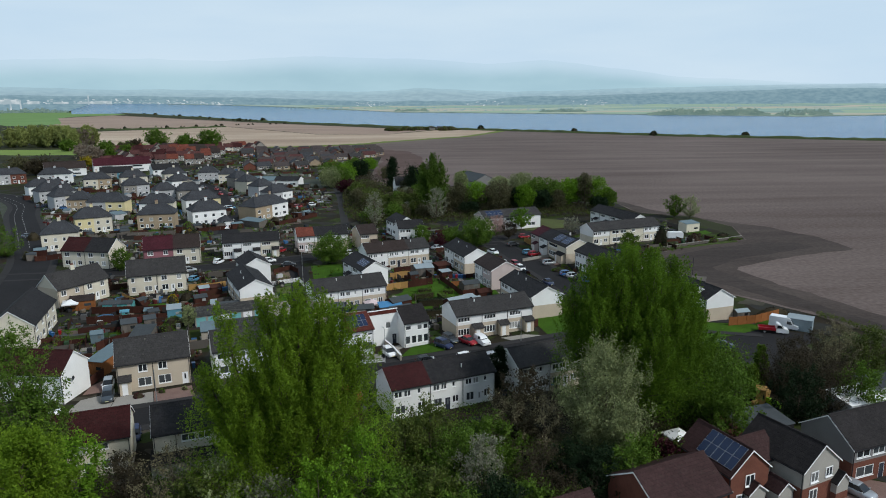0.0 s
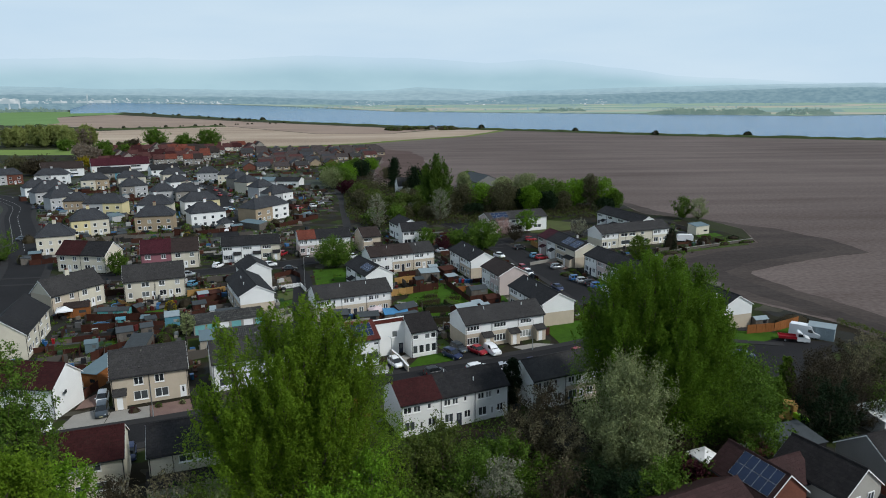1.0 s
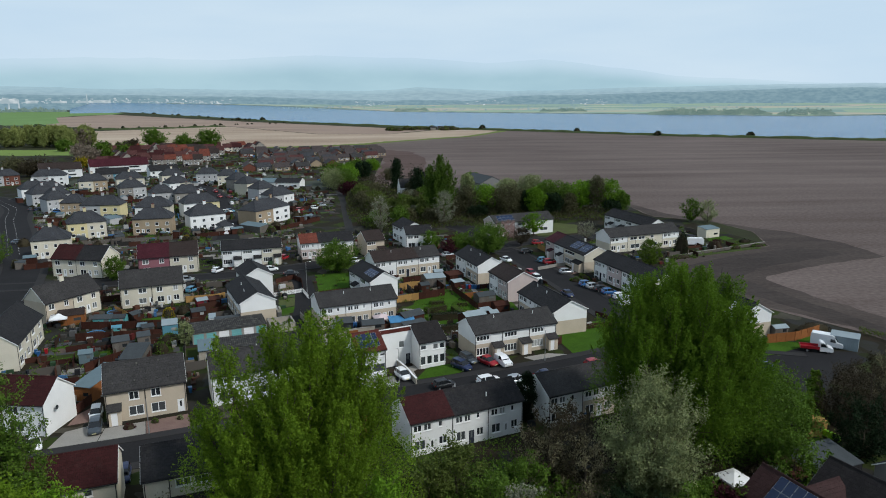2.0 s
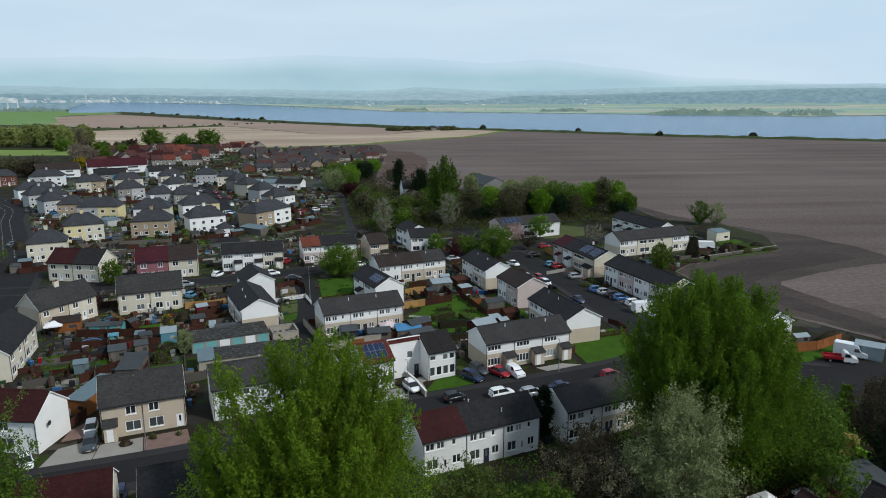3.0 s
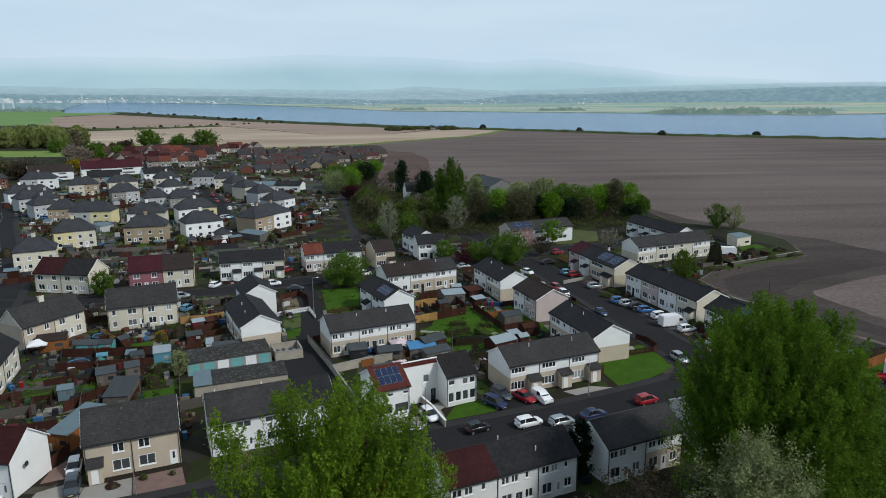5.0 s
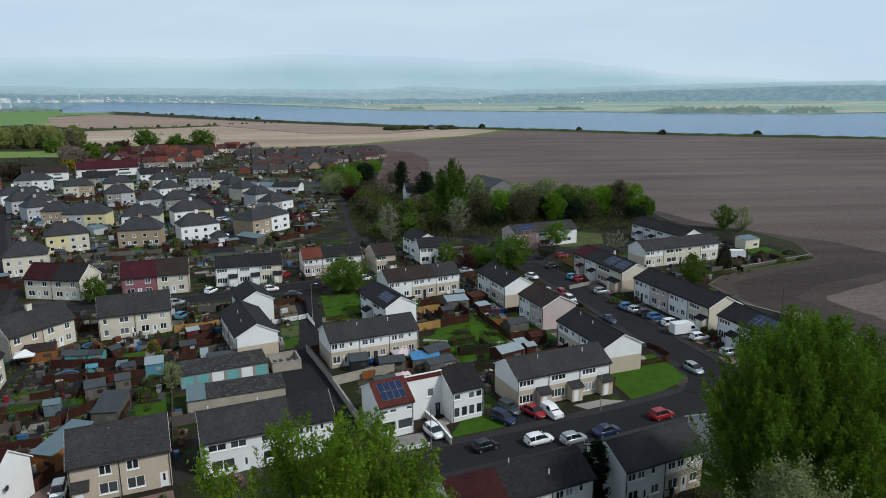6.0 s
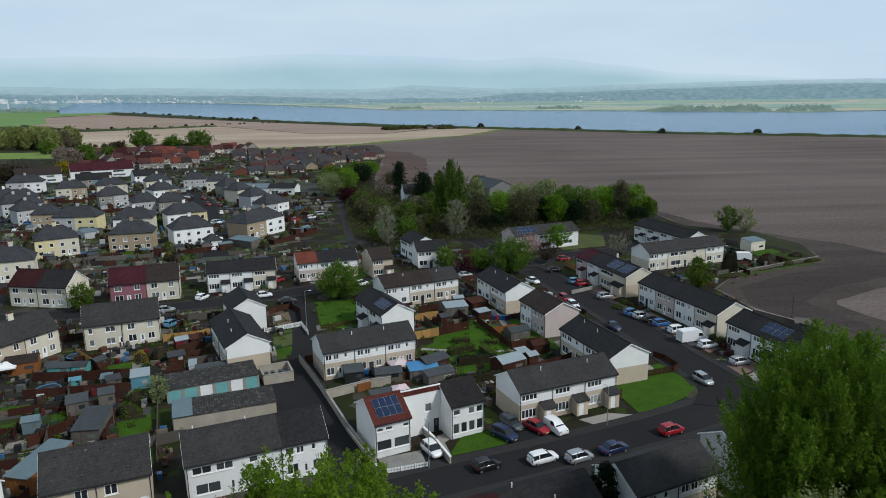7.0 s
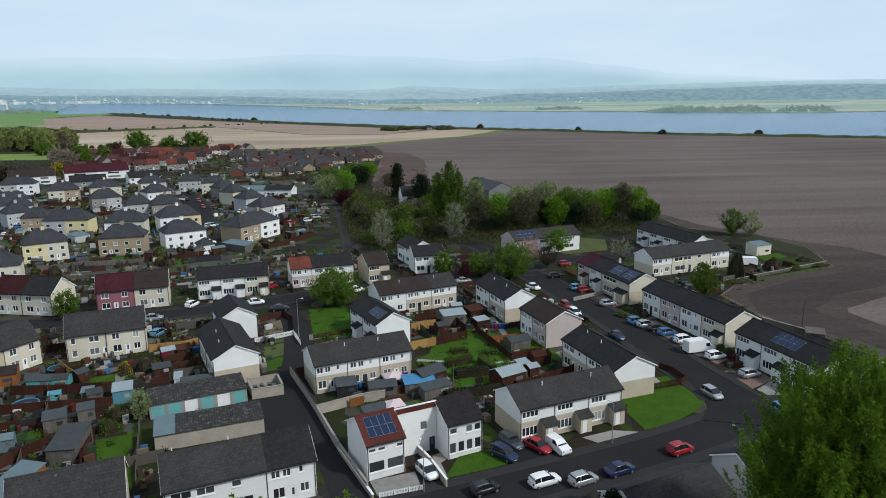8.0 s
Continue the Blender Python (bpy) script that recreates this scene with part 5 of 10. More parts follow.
terrace("beige and white terraced row with grey roof", -10.9, 147.9, 20.5, 16.9, 7.6, BW(3, T_GREY, "n"), vents=((-0.15, -0.3), (0.2, -0.3)), group=g_ter)
terrace("end house with dark roof, white gable above beige", -34.4, 154.8, -67.0, 17.0, 7.4, BW(2, T_DARK, "n"), vents=((-0.1, -0.4), (0.2, -0.5)), group=g_ter)
terrace("white house with brown trimmed gable", -37.4, 173.6, -67.0, 10.0, 7.0, BW(2, T_DARK, "n", WHITE), barge=UPVC, group=g_ter)
terrace("white terraced row with long grey roof", -23.4, 112.7, 19.8, 17.0, 7.4, [(2, WHITE, WHITE, T_GREY, "n"), (1, WHITE, WHITE, T_DARK, "n")], rise=2.5, vents=((-0.42, 0.15), (-0.05, 0.15)), group=g_ter)
terrace("white house with solar panels and a dark gable", -7.6, 168.4, -65.5, 14.0, 7.0, BW(2, T_DARK, "m", WHITE), group=g_ter)
terrace("brown roofed terrace, white and beige", -0.2, 187.8, 22.0, 19.0, 7.3, [(1, WHITE, WHITE, T_BROWN, "n"), (1, BEIGE, WHITE, T_BROWN, "n"), (1, BEIGE, WHITE, T_GREY, "n")], vents=((-0.2, -0.3), (0.25, -0.3)), group=g_ter)
terrace("pale terrace with part red and part dark roof", -23.8, 212.7, 14.9, 16.1, 7.8, [(1, PINKISH, WHITE, T_ORANGE, "n"), (2, BEIGE, WHITE, T_DARK, "n")], group=g_ter)
terrace("beige house with brown roof", -9.9, 213.5, 22.0, 6.0, 8.0, [(1, BEIGE, BEIGE, T_BROWN, "m")], rise=2.2, group=g_ter)
terrace("white house with a blue grey roof", 4.6, 222.2, 10, 8.6, 7.5, [(1, WHITE, WHITE, T_DARK, "n")], group=g_ter)
terrace("white gabled house with dark roof behind", 2, 233, -70, 11.0, 7.5, [(1, WHITE, WHITE, T_DARK, "n")], group=g_ter)
terrace("pale terrace with solar panels and tiled porches", 50.1, 196.0, -75.5, 23.6, 8.0, [(1, PINKISH, PINKISH, T_MAROON, "m"), (1, WHITE, WHITE, T_DARK, "m"), (2, BEIGE, CREAM, T_DARK, "m")], group=g_ter)
terrace("white row at the wood's edge with solar panels", 41.3, 242.3, 20.5, 23.6, 8.2, [(1, PINKISH, PINKISH, T_GREY, "n"), (2, WHITE, WHITE, T_GREY, "n")], group=g_ter)
terrace("white row beside the field with tiled porches", 81.4, 237.6, -73.5, 26.0, 7.2, BW(4, T_DARK, "m", WHITE), group=g_ter)
terrace("cream terraced row with grey roof near the field", 74.9, 214.8, 18.5, 26.6, 7.4, [(1, CREAM, WHITE, T_GREY, "n"), (2, CREAM, CREAM, T_GREY, "n"), (1, CREAM, WHITE, T_GREY, "n")], group=g_ter)
terrace("long row of white and beige houses facing parked cars", 57.9, 167.8, -74.5, 25.6, 8.0, [(1, WHITE, WHITE, T_DARK, "n"), (1, PINKISH, PINKISH, T_DARK, "n"), (1, WHITE, WHITE, T_DARK, "n"), (1, CREAM, CREAM, T_DARK, "m")], group=g_ter)
terrace("white row with solar panels and dark porches", 63.2, 141.8, -75.5, 19.0, 7.4, BW(3, T_DARK, "m", WHITE), group=g_ter)
terrace("end house with white gable over beige, by the lawn", 67.9, 136.0, -75.0, 12.0, 7.0, BW(2, T_DARK, "n"), group=g_ter)
terrace("white terraced row, one dwelling with a red roof", 7.1, 94.9, 21.2, 17.2, 7.0, [(1.15, WHITE, WHITE, T_RED, "n"), (1, WHITE, WHITE, T_DARK, "n"), (1, WHITE, WHITE, T_DARK, "n")], vents=((0.0, 0.25), (0.2, -0.6)), group=g_ter)
terrace("white and beige house pair with grey roof", 24.6, 101.0, 21.2, 12.0, 7.2, [(1, WHITE, WHITE, T_GREY, "n"), (1, BEIGE, WHITE, T_GREY, "n")], group=g_ter)
terrace("grey gabled terrace with dark roof", 40.5, 107.2, 19.5, 13.0, 7.2, [(1, GREYW, GREYW, T_DARK, "n"), (1, BEIGE, WHITE, T_DARK, "n")], group=g_ter)
g_semi = "rendered flats with slate roofs"
old = {"rise": 3.0, "split": 99}
cream_block = house("cream rendered house block with a dark slate roof", -59.7, 166.0, 19.3, 13.6, 7.4, [(1, CREAM, CREAM, T_GREY, "q"), (1, CREAM, CREAM, T_GREY, "o")], **old, group=g_semi)
house("house pair, one pink with maroon roof, one cream", -65.6, 196.5, 15.2, 15.4, 7.4, [(1.1, PINK, PINK, T_MAROON, "o"), (1, CREAM, CREAM, T_BROWN, "o")], **old, group=g_semi)
terrace("white and cream terraced row with dark roof", -44.4, 204.6, 12.0, 16.7, 7.6, [(1, WHITE, WHITE, T_DARK, "m"), (1, WHITE, WHITE, T_DARK, "m"), (1, CREAM, CREAM, T_DARK, "m")], group=g_ter)
house("cream house pair with grey slate roof", -75.8, 156.6, 60.0, 13.2, 7.0, [(1, BEIGE, CREAM, T_GREY, "o"), (1, CREAM, CREAM, T_GREY, "o")], **old, chim=(0.0,), group=g_semi)
house("cream house pair with red and black roofs", -87.6, 195.2, -13.0, 15.0, 8.0, [(1, CREAM, CREAM, T_RED, "o"), (1, CREAM, CREAM, T_DARK, "o")], **old, group=g_semi)
house("cream house row end with a dark roof", -74.4, 131.6, 104.0, 18.0, 7.8, [(1, CREAM, CREAM, T_DARK, "o"), (1, CREAM, CREAM, T_DARK, "o")], **old, group=g_semi)
house("white gabled house with a dark red roof", -56.9, 102.6, -9.0, 12.5, 6.9, [(1, WHITE, WHITE, T_RED, "o"), (1, WHITE, WHITE, T_RED, "G")], **{**old, "rise": 2.6}, side="r", group=g_semi)
beige_pair = house("beige house pair with dark slate roof", -40.3, 107.0, 19.5, 11.2, 7.4, [(1, BEIGE, BEIGE, T_GREY, "g"), (1, BEIGE, BEIGE, T_GREY, "G")], **old, group=g_semi)
house("cream house with dark red roof beside the street", -38.5, 79.2, 17.0, 9.5, 7.2, [(1, CREAM, CREAM, T_RED, "n")], rise=2.4, split=99, group=g_semi)
house("cream house with dark roof beside the street", -25.5, 82.0, 17.0, 11.5, 7.2, [(1, CREAM, CREAM, T_DARK, "-"), (3, CREAM, CREAM, T_DARK, "n")], rise=2.4, split=99, group=g_semi)
g_brick = "brick houses by the trees"
GW1 = ((-0.7, 0.7, 3.0, 4.4), (-1.9, -0.4, 0.8, 2.2))
GW = ((-1.9, -0.6, 3.1, 4.4), (0.7, 1.9, 3.2, 4.4), (-1.9, -0.5, 0.8, 2.2))
house("red brick house with solar panels on its roof", 40.1, 67.2, -70, 8.2, 5.8, [(1, BRICK, BRICK, T_PLUM, "-")], eave=4.9, rise=2.5, split=99, group=g_brick, gable_win=GW1)
house("brick house wing with brown roof", 43.4, 68.2, 20, 5.4, 4.6, [(1, BRICK, STONEC, T_PLUM, "-")], eave=4.6, rise=2.0, split=2.6, group=g_brick, gable_win=((-0.7, 0.6, 3.0, 4.3),))
house("brick and grey house with a dark roof", 48.6, 67.9, -67, 8.8, 6.2, [(1, BRICK, STONEC, T_BLACK, "-")], eave=4.9, rise=2.5, split=2.6, group=g_brick, gable_win=GW)
house("grey house with large dark roof", 60.6, 72.4, 17, 11.4, 7.6, [(1, BRICK, GREYD, T_BLACK, "n")], eave=4.9, rise=2.7, group=g_brick)
house("brick house with a brown roof", 31.3, 61.9, 22, 9.8, 8.2, [(1, BRICK, BRICK, T_PLUM, "-")], eave=4.7, rise=2.5, split=99, group=g_brick)
house("brick bungalow with brown roof", 18.2, 57.5, 22, 7.0, 6.0, [(1, BRICK, BRICK, T_PLUM, "-")], eave=4.0, rise=2.2, split=99, group=g_brick)
house("low outbuilding with a bright orange tiled roof", -7.4, 90.4, 21, 5.4, 4.6, [(1, BRICK, BRICK, T_BRIGHT, "-")], eave=3.4, rise=1.5, split=99, group=g_brick, name="outbuilding", category="outbuilding")

# ---- the estate further off ----
g_hip = "hipped-roof houses of the estate"
def hipped(label, x, y, ang, L, wall, wall2=None, roof=T_SLATE, D=8.4, chim=(0.0,)):
    return house(label, x, y, ang, L, D, [(1, wall, wall, roof, "f"), (1, wall2 or wall, wall2 or wall, roof, "f")], eave=5.9, rise=3.3, split=99, hip=0.9, chim=chim, group=g_hip, trim=False)


hipped("tan rendered hipped house", -90.0, 256.0, 10, 13.2, TAN)
hipped("white hipped house with a small garage", -73.6, 262.6, 30, 12.8, WHITE)
house("small white garage with a pyramid slate roof", -64.8, 255.6, 30, 4.8, 4.6, [(1, WHITE, WHITE, T_SLATE, "-")], eave=2.5, rise=1.7, split=99, hip=0.98, name="garage", category="garage", trim=False)
hipped("white and yellow hipped house", -84.6, 294.2, 30, 14.5, WHITE, YELLOW)
hipped("white hipped house among sheds", -99.6, 284.8, 9, 13.2, WHITE, CREAM)
hipped("grey and yellow hipped house", -122.2, 291.3, 2, 15.5, GREYW, YELLOW)
hipped("pale yellow hipped house near the main road", -111.2, 249.6, 28, 12.0, YELLOW, CREAM)
hipped("cream hipped house near the main road", -108.5, 219.6, 22, 10.5, CREAM)
hipped("tan hipped house at the corner", -137.4, 299.4, 8, 9.0, TAN)
hipped("grey hipped house by the main road", -158, 328, 40, 9.0, GREYW)
hipped("cream and tan hipped house in the estate", -164.8, 380.7, 27, 13.6, CREAM, TAN)
hipped("cream hipped house in the estate", -148.9, 389.9, 27, 14.0, CREAM)
hipped("dark stone hipped house", -99.1, 326.3, 24, 11.5, STONEW)
hipped("white hipped house on the bend", -116.2, 366, 40, 11.0, WHITE, CREAM)
hipped("pale hipped house along the street", -112.4, 410.2, 9, 11.5, GREYW)
hipped("cream hipped house along the street", -98.2, 399.0, 12, 10.5, CREAM)
hipped("hipped row, half tan brick and half white render", -54.0, 274.4, 58, 19.0, TAN, WHITE, D=9.2, chim=(-0.2, 0.2))
hipped("grey hipped house among the yards", -111.0, 327.5, 30, 10.5, GREYW)
hipped("pale blue hipped house by the main road", -151.0, 311.0, 45, 9.5, GREYW, CREAM)
hipped("grey and white hipped house by the main road", -166.0, 331.0, 45, 12.0, GREYW, WHITE)
hipped("pale hipped house behind the pale blue one", -180.0, 350.0, 40, 12.0, WHITE, GREYW)
hipped("cream hipped house in the back row", -131.0, 405.0, 30, 12.5, CREAM, GREYW)
hipped("dark hipped house in the back row", -133.0, 350.0, 30, 12.0, STONEW, GREYW)
hipped("stone hipped house along the street", -87.4, 378.7, 46, 10.4, STONEW, CREAM)
hipped("cream hipped house beside the street", -78.8, 360, 60, 10.0, CREAM, STONEW)
hipped("grey hipped house beside the street", -67.3, 338, 50, 10.0, GREYW, CREAM)
hipped("white hipped house at the street's end", -55.7, 314.0, 51, 12.0, GREYW, WHITE)
hipped("pale house beside the main road", -201, 410, 14, 17, GREYW, WHITE)
hipped("pale blue house beside the main road", -171.8, 348, 40, 13, GREYW)
hipped("brick and grey house beside the main road", -228, 412, 30, 16, GREYW, BRICK)
house("dark gabled house with white timbered gable", -148, 441, 32, 17, 9, [(1, WHITE, WHITE, T_DARK, "f"), (1, WHITE, WHITE, T_DARK, "f")], rise=3.0, group=g_hip, trim=False)
house("dark gabled house with blue painted gable", -172, 425, 25, 18, 9, [(1, STONEW, STONEW, T_DARK, "f"), (1, SHEDBLUE, SHEDBLUE, T_DARK, "f")], rise=3.0, group=g_hip, trim=False)
house("long low building with a blue grey roof", -68, 384, -8, 28, 10, [(1, WHITE, WHITE, FELT_BLUE, "b"), (1, WHITE, WHITE, T_DARK, "b")], eave=3.4, rise=1.6, split=99, name="hall", category="hall", trim=False)
house("long white building with brown tiled roof", -216.7, 455.5, 27, 24, 11, [(1, WHITE, WHITE, T_BROWN, "f")], rise=4.0, split=99, name="hall", category="hall", trim=False)
house("long white gabled building with maroon tiled roof", -190, 480, 27, 36, 12, [(1, WHITE, WHITE, T_MAROON, "f")], rise=4.4, split=99, name="hall", category="hall", trim=False)
g_bung = "far bungalows"
rng = np.random.default_rng(7)
bung_roofs = [T_HAZEBROWN, T_SLATE, T_HAZEBROWN, T_GREY, T_HAZEBROWN, T_OLDRED]
count = 0
for row in range(9):
    for col in range(12):
        v = row / 8
        xw = (-140 + 12 * 0 + (1 - v) * 36) + col * (11.5 + 1.0 * v) + rng.uniform(-2, 2)
        yw = 478 + v * 170 + (col * 1.5) + rng.uniform(-3, 3)
        edge = -16 - 0.0 * v if yw > 560 else -62 + (yw - 470) * 0.35
        if xw > edge or xw < -142 + (650 - yw) * 0.22:
            continue
        house("small bungalow with a dark tiled roof", xw, yw, rng.choice([18, 18, -72, 25]) + rng.uniform(-6, 6), rng.uniform(9, 11.5), rng.uniform(7.4, 8.6),
              [(1, [BRICK, STONEW, TAN][count % 3], [BRICK, STONEW, TAN][count % 3], bung_roofs[count % 6], "b")], eave=2.6, rise=2.5, split=99, group=g_bung, name="bungalow", category="bungalow", trim=False, barge=None)
        count += 1
g_redr = "far red-roofed houses"
red_roofs = [T_OLDRED, T_RED, T_OLDRED, T_ORANGE, T_BROWN]
count = 0
for row in range(6):
    for col in range(7):
        v = row / 5
        xw = -262 + 10 * (1 - v) + col * 19 + rng.uniform(-3, 3) + v * 6
        yw = 520 + v * 160 + col * 2 + rng.uniform(-4, 4)
        if xw > -148 + (yw - 520) * -0.05 and yw < 640 and col > 5 or (xw < -225 and yw < 560):
            continue
        house("stone house with red tiled roof", xw, yw, rng.choice([20, 20, -60, 38]) + rng.uniform(-5, 5), rng.uniform(13, 19), 8.0,
              [(1, [STONEW, CREAM, STONEW][count % 3], [STONEW, CREAM, STONEW][count % 3], red_roofs[count % 5], "f"), (1, STONEW, STONEW, red_roofs[(count + 1) % 5], "f")], eave=4.4, rise=3.2, split=99, group=g_redr, trim=False, barge=None)
        count += 1

# ---- large trees ----
poplar("tall many-stemmed poplar in fresh green leaf", -10.6, 68.6,
       [(-6.7, -2.5, 24.7, 1.9, 10.0), (-2.8, 2.4, 24.6, 2.9, 12.0), (1.6, -2.1, 27.0, 2.9, 13.0), (3.6, 2.1, 24.6, 2.9, 12.0), (6.6, -1.6, 24.3, 2.8, 11.0), (8.2, 0.8, 19.5, 2.7, 8.0),
        (-9.4, -0.6, 16.8, 2.4, 7.0), (-5.0, -3.6, 15.5, 2.8, 6.0), (-1.0, -3.4, 21.5, 2.8, 9.0), (4.6, -4.0, 18.5, 2.7, 7.0), (0.4, 4.0, 21.5, 2.8, 10.0), (-5.6, 2.6, 15.5, 2.6, 7.0), (1.2, 0.4, 23.5, 2.8, 10.0)],
       L_POPLAR, 95, 11, skirt=[(8.8, -1.5, 7.5, 3.2), (6.0, -4.0, 6.0, 3.0), (-8.5, -2.5, 6.5, 3.2), (-4.5, -4.5, 5.5, 3.2), (0.5, -5.0, 5.5, 3.2), (3.5, -2.5, 8.0, 3.0), (-6.5, 1.5, 8.0, 3.0), (9.4, 1.5, 11.0, 2.4), (-10.0, -0.5, 11.0, 2.4), (-2.5, -1.5, 9.0, 3.2)])
poplar("tall broad poplar in dense fresh leaf", 35.2, 85.5,
       [(-1.0, 0.0, 26.0, 3.5, 12.0), (2.2, 1.2, 25.4, 3.3, 12.0), (5.4, 0.0, 24.3, 3.2, 11.0), (-4.6, 0.6, 24.8, 3.3, 11.0), (-7.2, -0.6, 23.2, 3.0, 10.0), (-9.6, 0.4, 19.8, 2.8, 8.0), (8.4, 0.4, 20.0, 3.0, 8.0), (1.0, -3.6, 24.6, 3.3, 9.0), (-3.6, -3.6, 23.2, 3.2, 9.0), (4.8, -3.8, 21.6, 3.2, 8.0), (-6.8, -4.0, 19.8, 3.0, 7.0), (0.0, 4.6, 25.4, 3.3, 11.0), (4.6, 4.6, 23.4, 3.2, 10.0), (-4.6, 4.6, 23.6, 3.2, 10.0), (7.8, -2.6, 17.8, 3.0, 7.0), (0.8, -6.4, 18.6, 3.0, 6.0)],
       L_LIME, 100, 12, skirt=[(9.2, 0.0, 10.5, 3.4), (6.6, -4.2, 8.5, 3.4), (-9.0, -2.0, 8.0, 3.2), (-5.0, -5.5, 8.0, 3.2), (1.2, -7.0, 7.5, 3.4), (4.2, -6.0, 9.5, 3.2), (9.6, -2.0, 6.0, 3.4), (-2.0, -4.5, 11.0, 3.0), (-8.5, 2.5, 10.0, 3.0)])
lobed_tree("leafy green tree below the poplar", 45.4, 84.6, 12.6, 6.6, L_GREEN, 26, 1100, 0.26, 0.05, 13)
tree("silvery willow in blossom", 28.2, 76.0, 15.0, 6.3, L_SILVER, 0.10, "round", 70, 14, 62, 0.22, 0.7, 14, up=0.8)
tree("brown twiggy tree with thin blossom", 18.5, 80.0, 10.5, 5.2, L_BROWN, 0.08, "round", 44, 10, 22, 0.24, 0.6, 15)
tree("small white blossom tree", 11.0, 66.5, 8.4, 3.4, L_BLOSSOM, 0.10, "round", 34, 9, 22, 0.2, 0.5, 16)
tree("green tree at the roadside", -37.4, 62.0, 13.0, 4.8, L_POPLAR, 0.06, "round", 64, 12, 40, 0.27, 0.75, 17)
tree("broad green tree on the grass", -18.5, 191.0, 7.8, 6.6, L_GREEN, 0.12, "round", 46, 10, 40, 0.28, 0.8, 19)
undergrowth("scrub", "tangled shrubs and brambles in the tree belt", [(-30, 48), (-28, 72), (-4, 85), (14, 88), (24, 74), (22, 62), (12, 50)], 34000, 3.0, 0.27, L_GREEN, 5)
undergrowth("scrub", "dark brambles and shrubs below the poplar", [(24, 76), (30, 93), (52, 101), (64, 99), (80, 109), (100, 106), (104, 98), (66, 94), (52, 92), (44, 78)], 36000, 3.0, 0.26, L_BROWN, 6)
undergrowth("scrub", "green shrubs below the poplar", [(26, 78), (34, 92), (50, 98), (52, 90), (46, 81)], 20000, 4.0, 0.26, L_GREEN, 7)
undergrowth("scrub", "undergrowth beneath the bare trees", [(-27, 330), (-26, 400), (-4, 373), (29, 352), (91, 281), (81, 263), (35, 258), (17, 250), (-13, 250), (-22, 278)], 26000, 2.0, 0.5, L_OLIVE, 8)
undergrowth("scrub", "brown undergrowth beneath the bare trees", [(-27, 330), (-26, 470), (-4, 373), (29, 352), (91, 281), (81, 263), (35, 258), (17, 250), (-13, 250), (-22, 278)], 22000, 2.6, 0.5, L_BROWN, 9)
undergrowth("scrub", "weedy grass along the field edge", [(91, 131), (103, 98), (106, 98), (93, 133)], 3000, 1.0, 0.3, L_OLIVE, 10)


# ---- smaller things: builders ----
def taken(x, y, margin=1.5):
    """Whether a spot lies in a house."""
    for ob in HOUSES:
        p = ob[0].inverted() @ Vector((x, y, 0))
        if abs(p.x) < ob[1] / 2 + margin and abs(p.y) < ob[2] / 2 + margin:
            return True
    return False


PANEL = {}


def fence(label, pts, h=1.7, material=FENCE_BROWN, bay=1.83, board=True, name="fence", posts=True):
    """Boarded panels between posts along a line."""
    x0, y0 = pts[0]
    t = thing(name, x0, y0, 0, label, "fence", "garden fences")
    for (xa, ya), (xb, yb) in zip(pts, pts[1:]):
        d = math.hypot(xb - xa, yb - ya)
        n = max(1, round(d / bay))
        w, a = d / n, math.degrees(math.atan2(yb - ya, xb - xa))
        key = (round(w, 1), h, material.name, board)
        if key not in PANEL:
            g = Geo()
            if board:
                front = []
                for i in range(6):
                    o = -0.02 + 0.014 * (i % 2)
                    front += [(0.06 + i / 6 * (w - 0.12), o), (0.06 + (i + 1) / 6 * (w - 0.12) - 0.008, o)]
                ring = front + [(w - 0.06, 0.012), (0.06, 0.012)]
                loft(g, [[(u, v, 0.06) for u, v in ring], [(u, v, h) for u, v in ring]])
            else:
                xs = sorted(0.06 + (i + e) / 9 * (w - 0.12) for i in range(9) for e in (0, 0.55))
                lattice(g, xs, [0.06, h * 0.25, h * 0.25 + 0.09, h * 0.78, h * 0.78 + 0.09, h], lambda i, j: i % 2 == 0 or j in (1, 3), -0.02, 0.015)
            p = Geo()
            p.box(-0.05, 0.05, -0.05, 0.05, 0, h + 0.06)
            PANEL[key] = (g.mesh("panel", material), p.mesh("post", material))
        for i in range(n):
            m = pose(xa - x0 + (xb - xa) * i / n, ya - y0 + (yb - ya) * i / n, 0, 0, 0, a)
            part("panel", PANEL[key][0], None, t, m=m)
            if posts:
                part("post", PANEL[key][1], None, t, m=m)
    return t


def garden_wall(label, pts, h=0.9, material=WALLSTONE, th=0.22, cap=CONC, name="garden_wall"):
    x0, y0 = pts[0]
    t = thing(name, x0, y0, 0, label, "wall", "garden walls")
    for (xa, ya), (xb, yb) in zip(pts, pts[1:]):
        d, a = math.hypot(xb - xa, yb - ya), math.degrees(math.atan2(yb - ya, xb - xa))
        m = pose(xa - x0, ya - y0, 0, 0, 0, a)
        g = Geo()
        g.box(-th / 2, d + th / 2, -th / 2, th / 2, 0, h)
        part("wall", g, material, t, m=m)
        c = Geo()
        c.box(-th / 2 - 0.04, d + th / 2 + 0.04, -th / 2 - 0.05, th / 2 + 0.05, h + 0.002, h + 0.08)
        part("coping", c, cap, t, m=m)
    return t


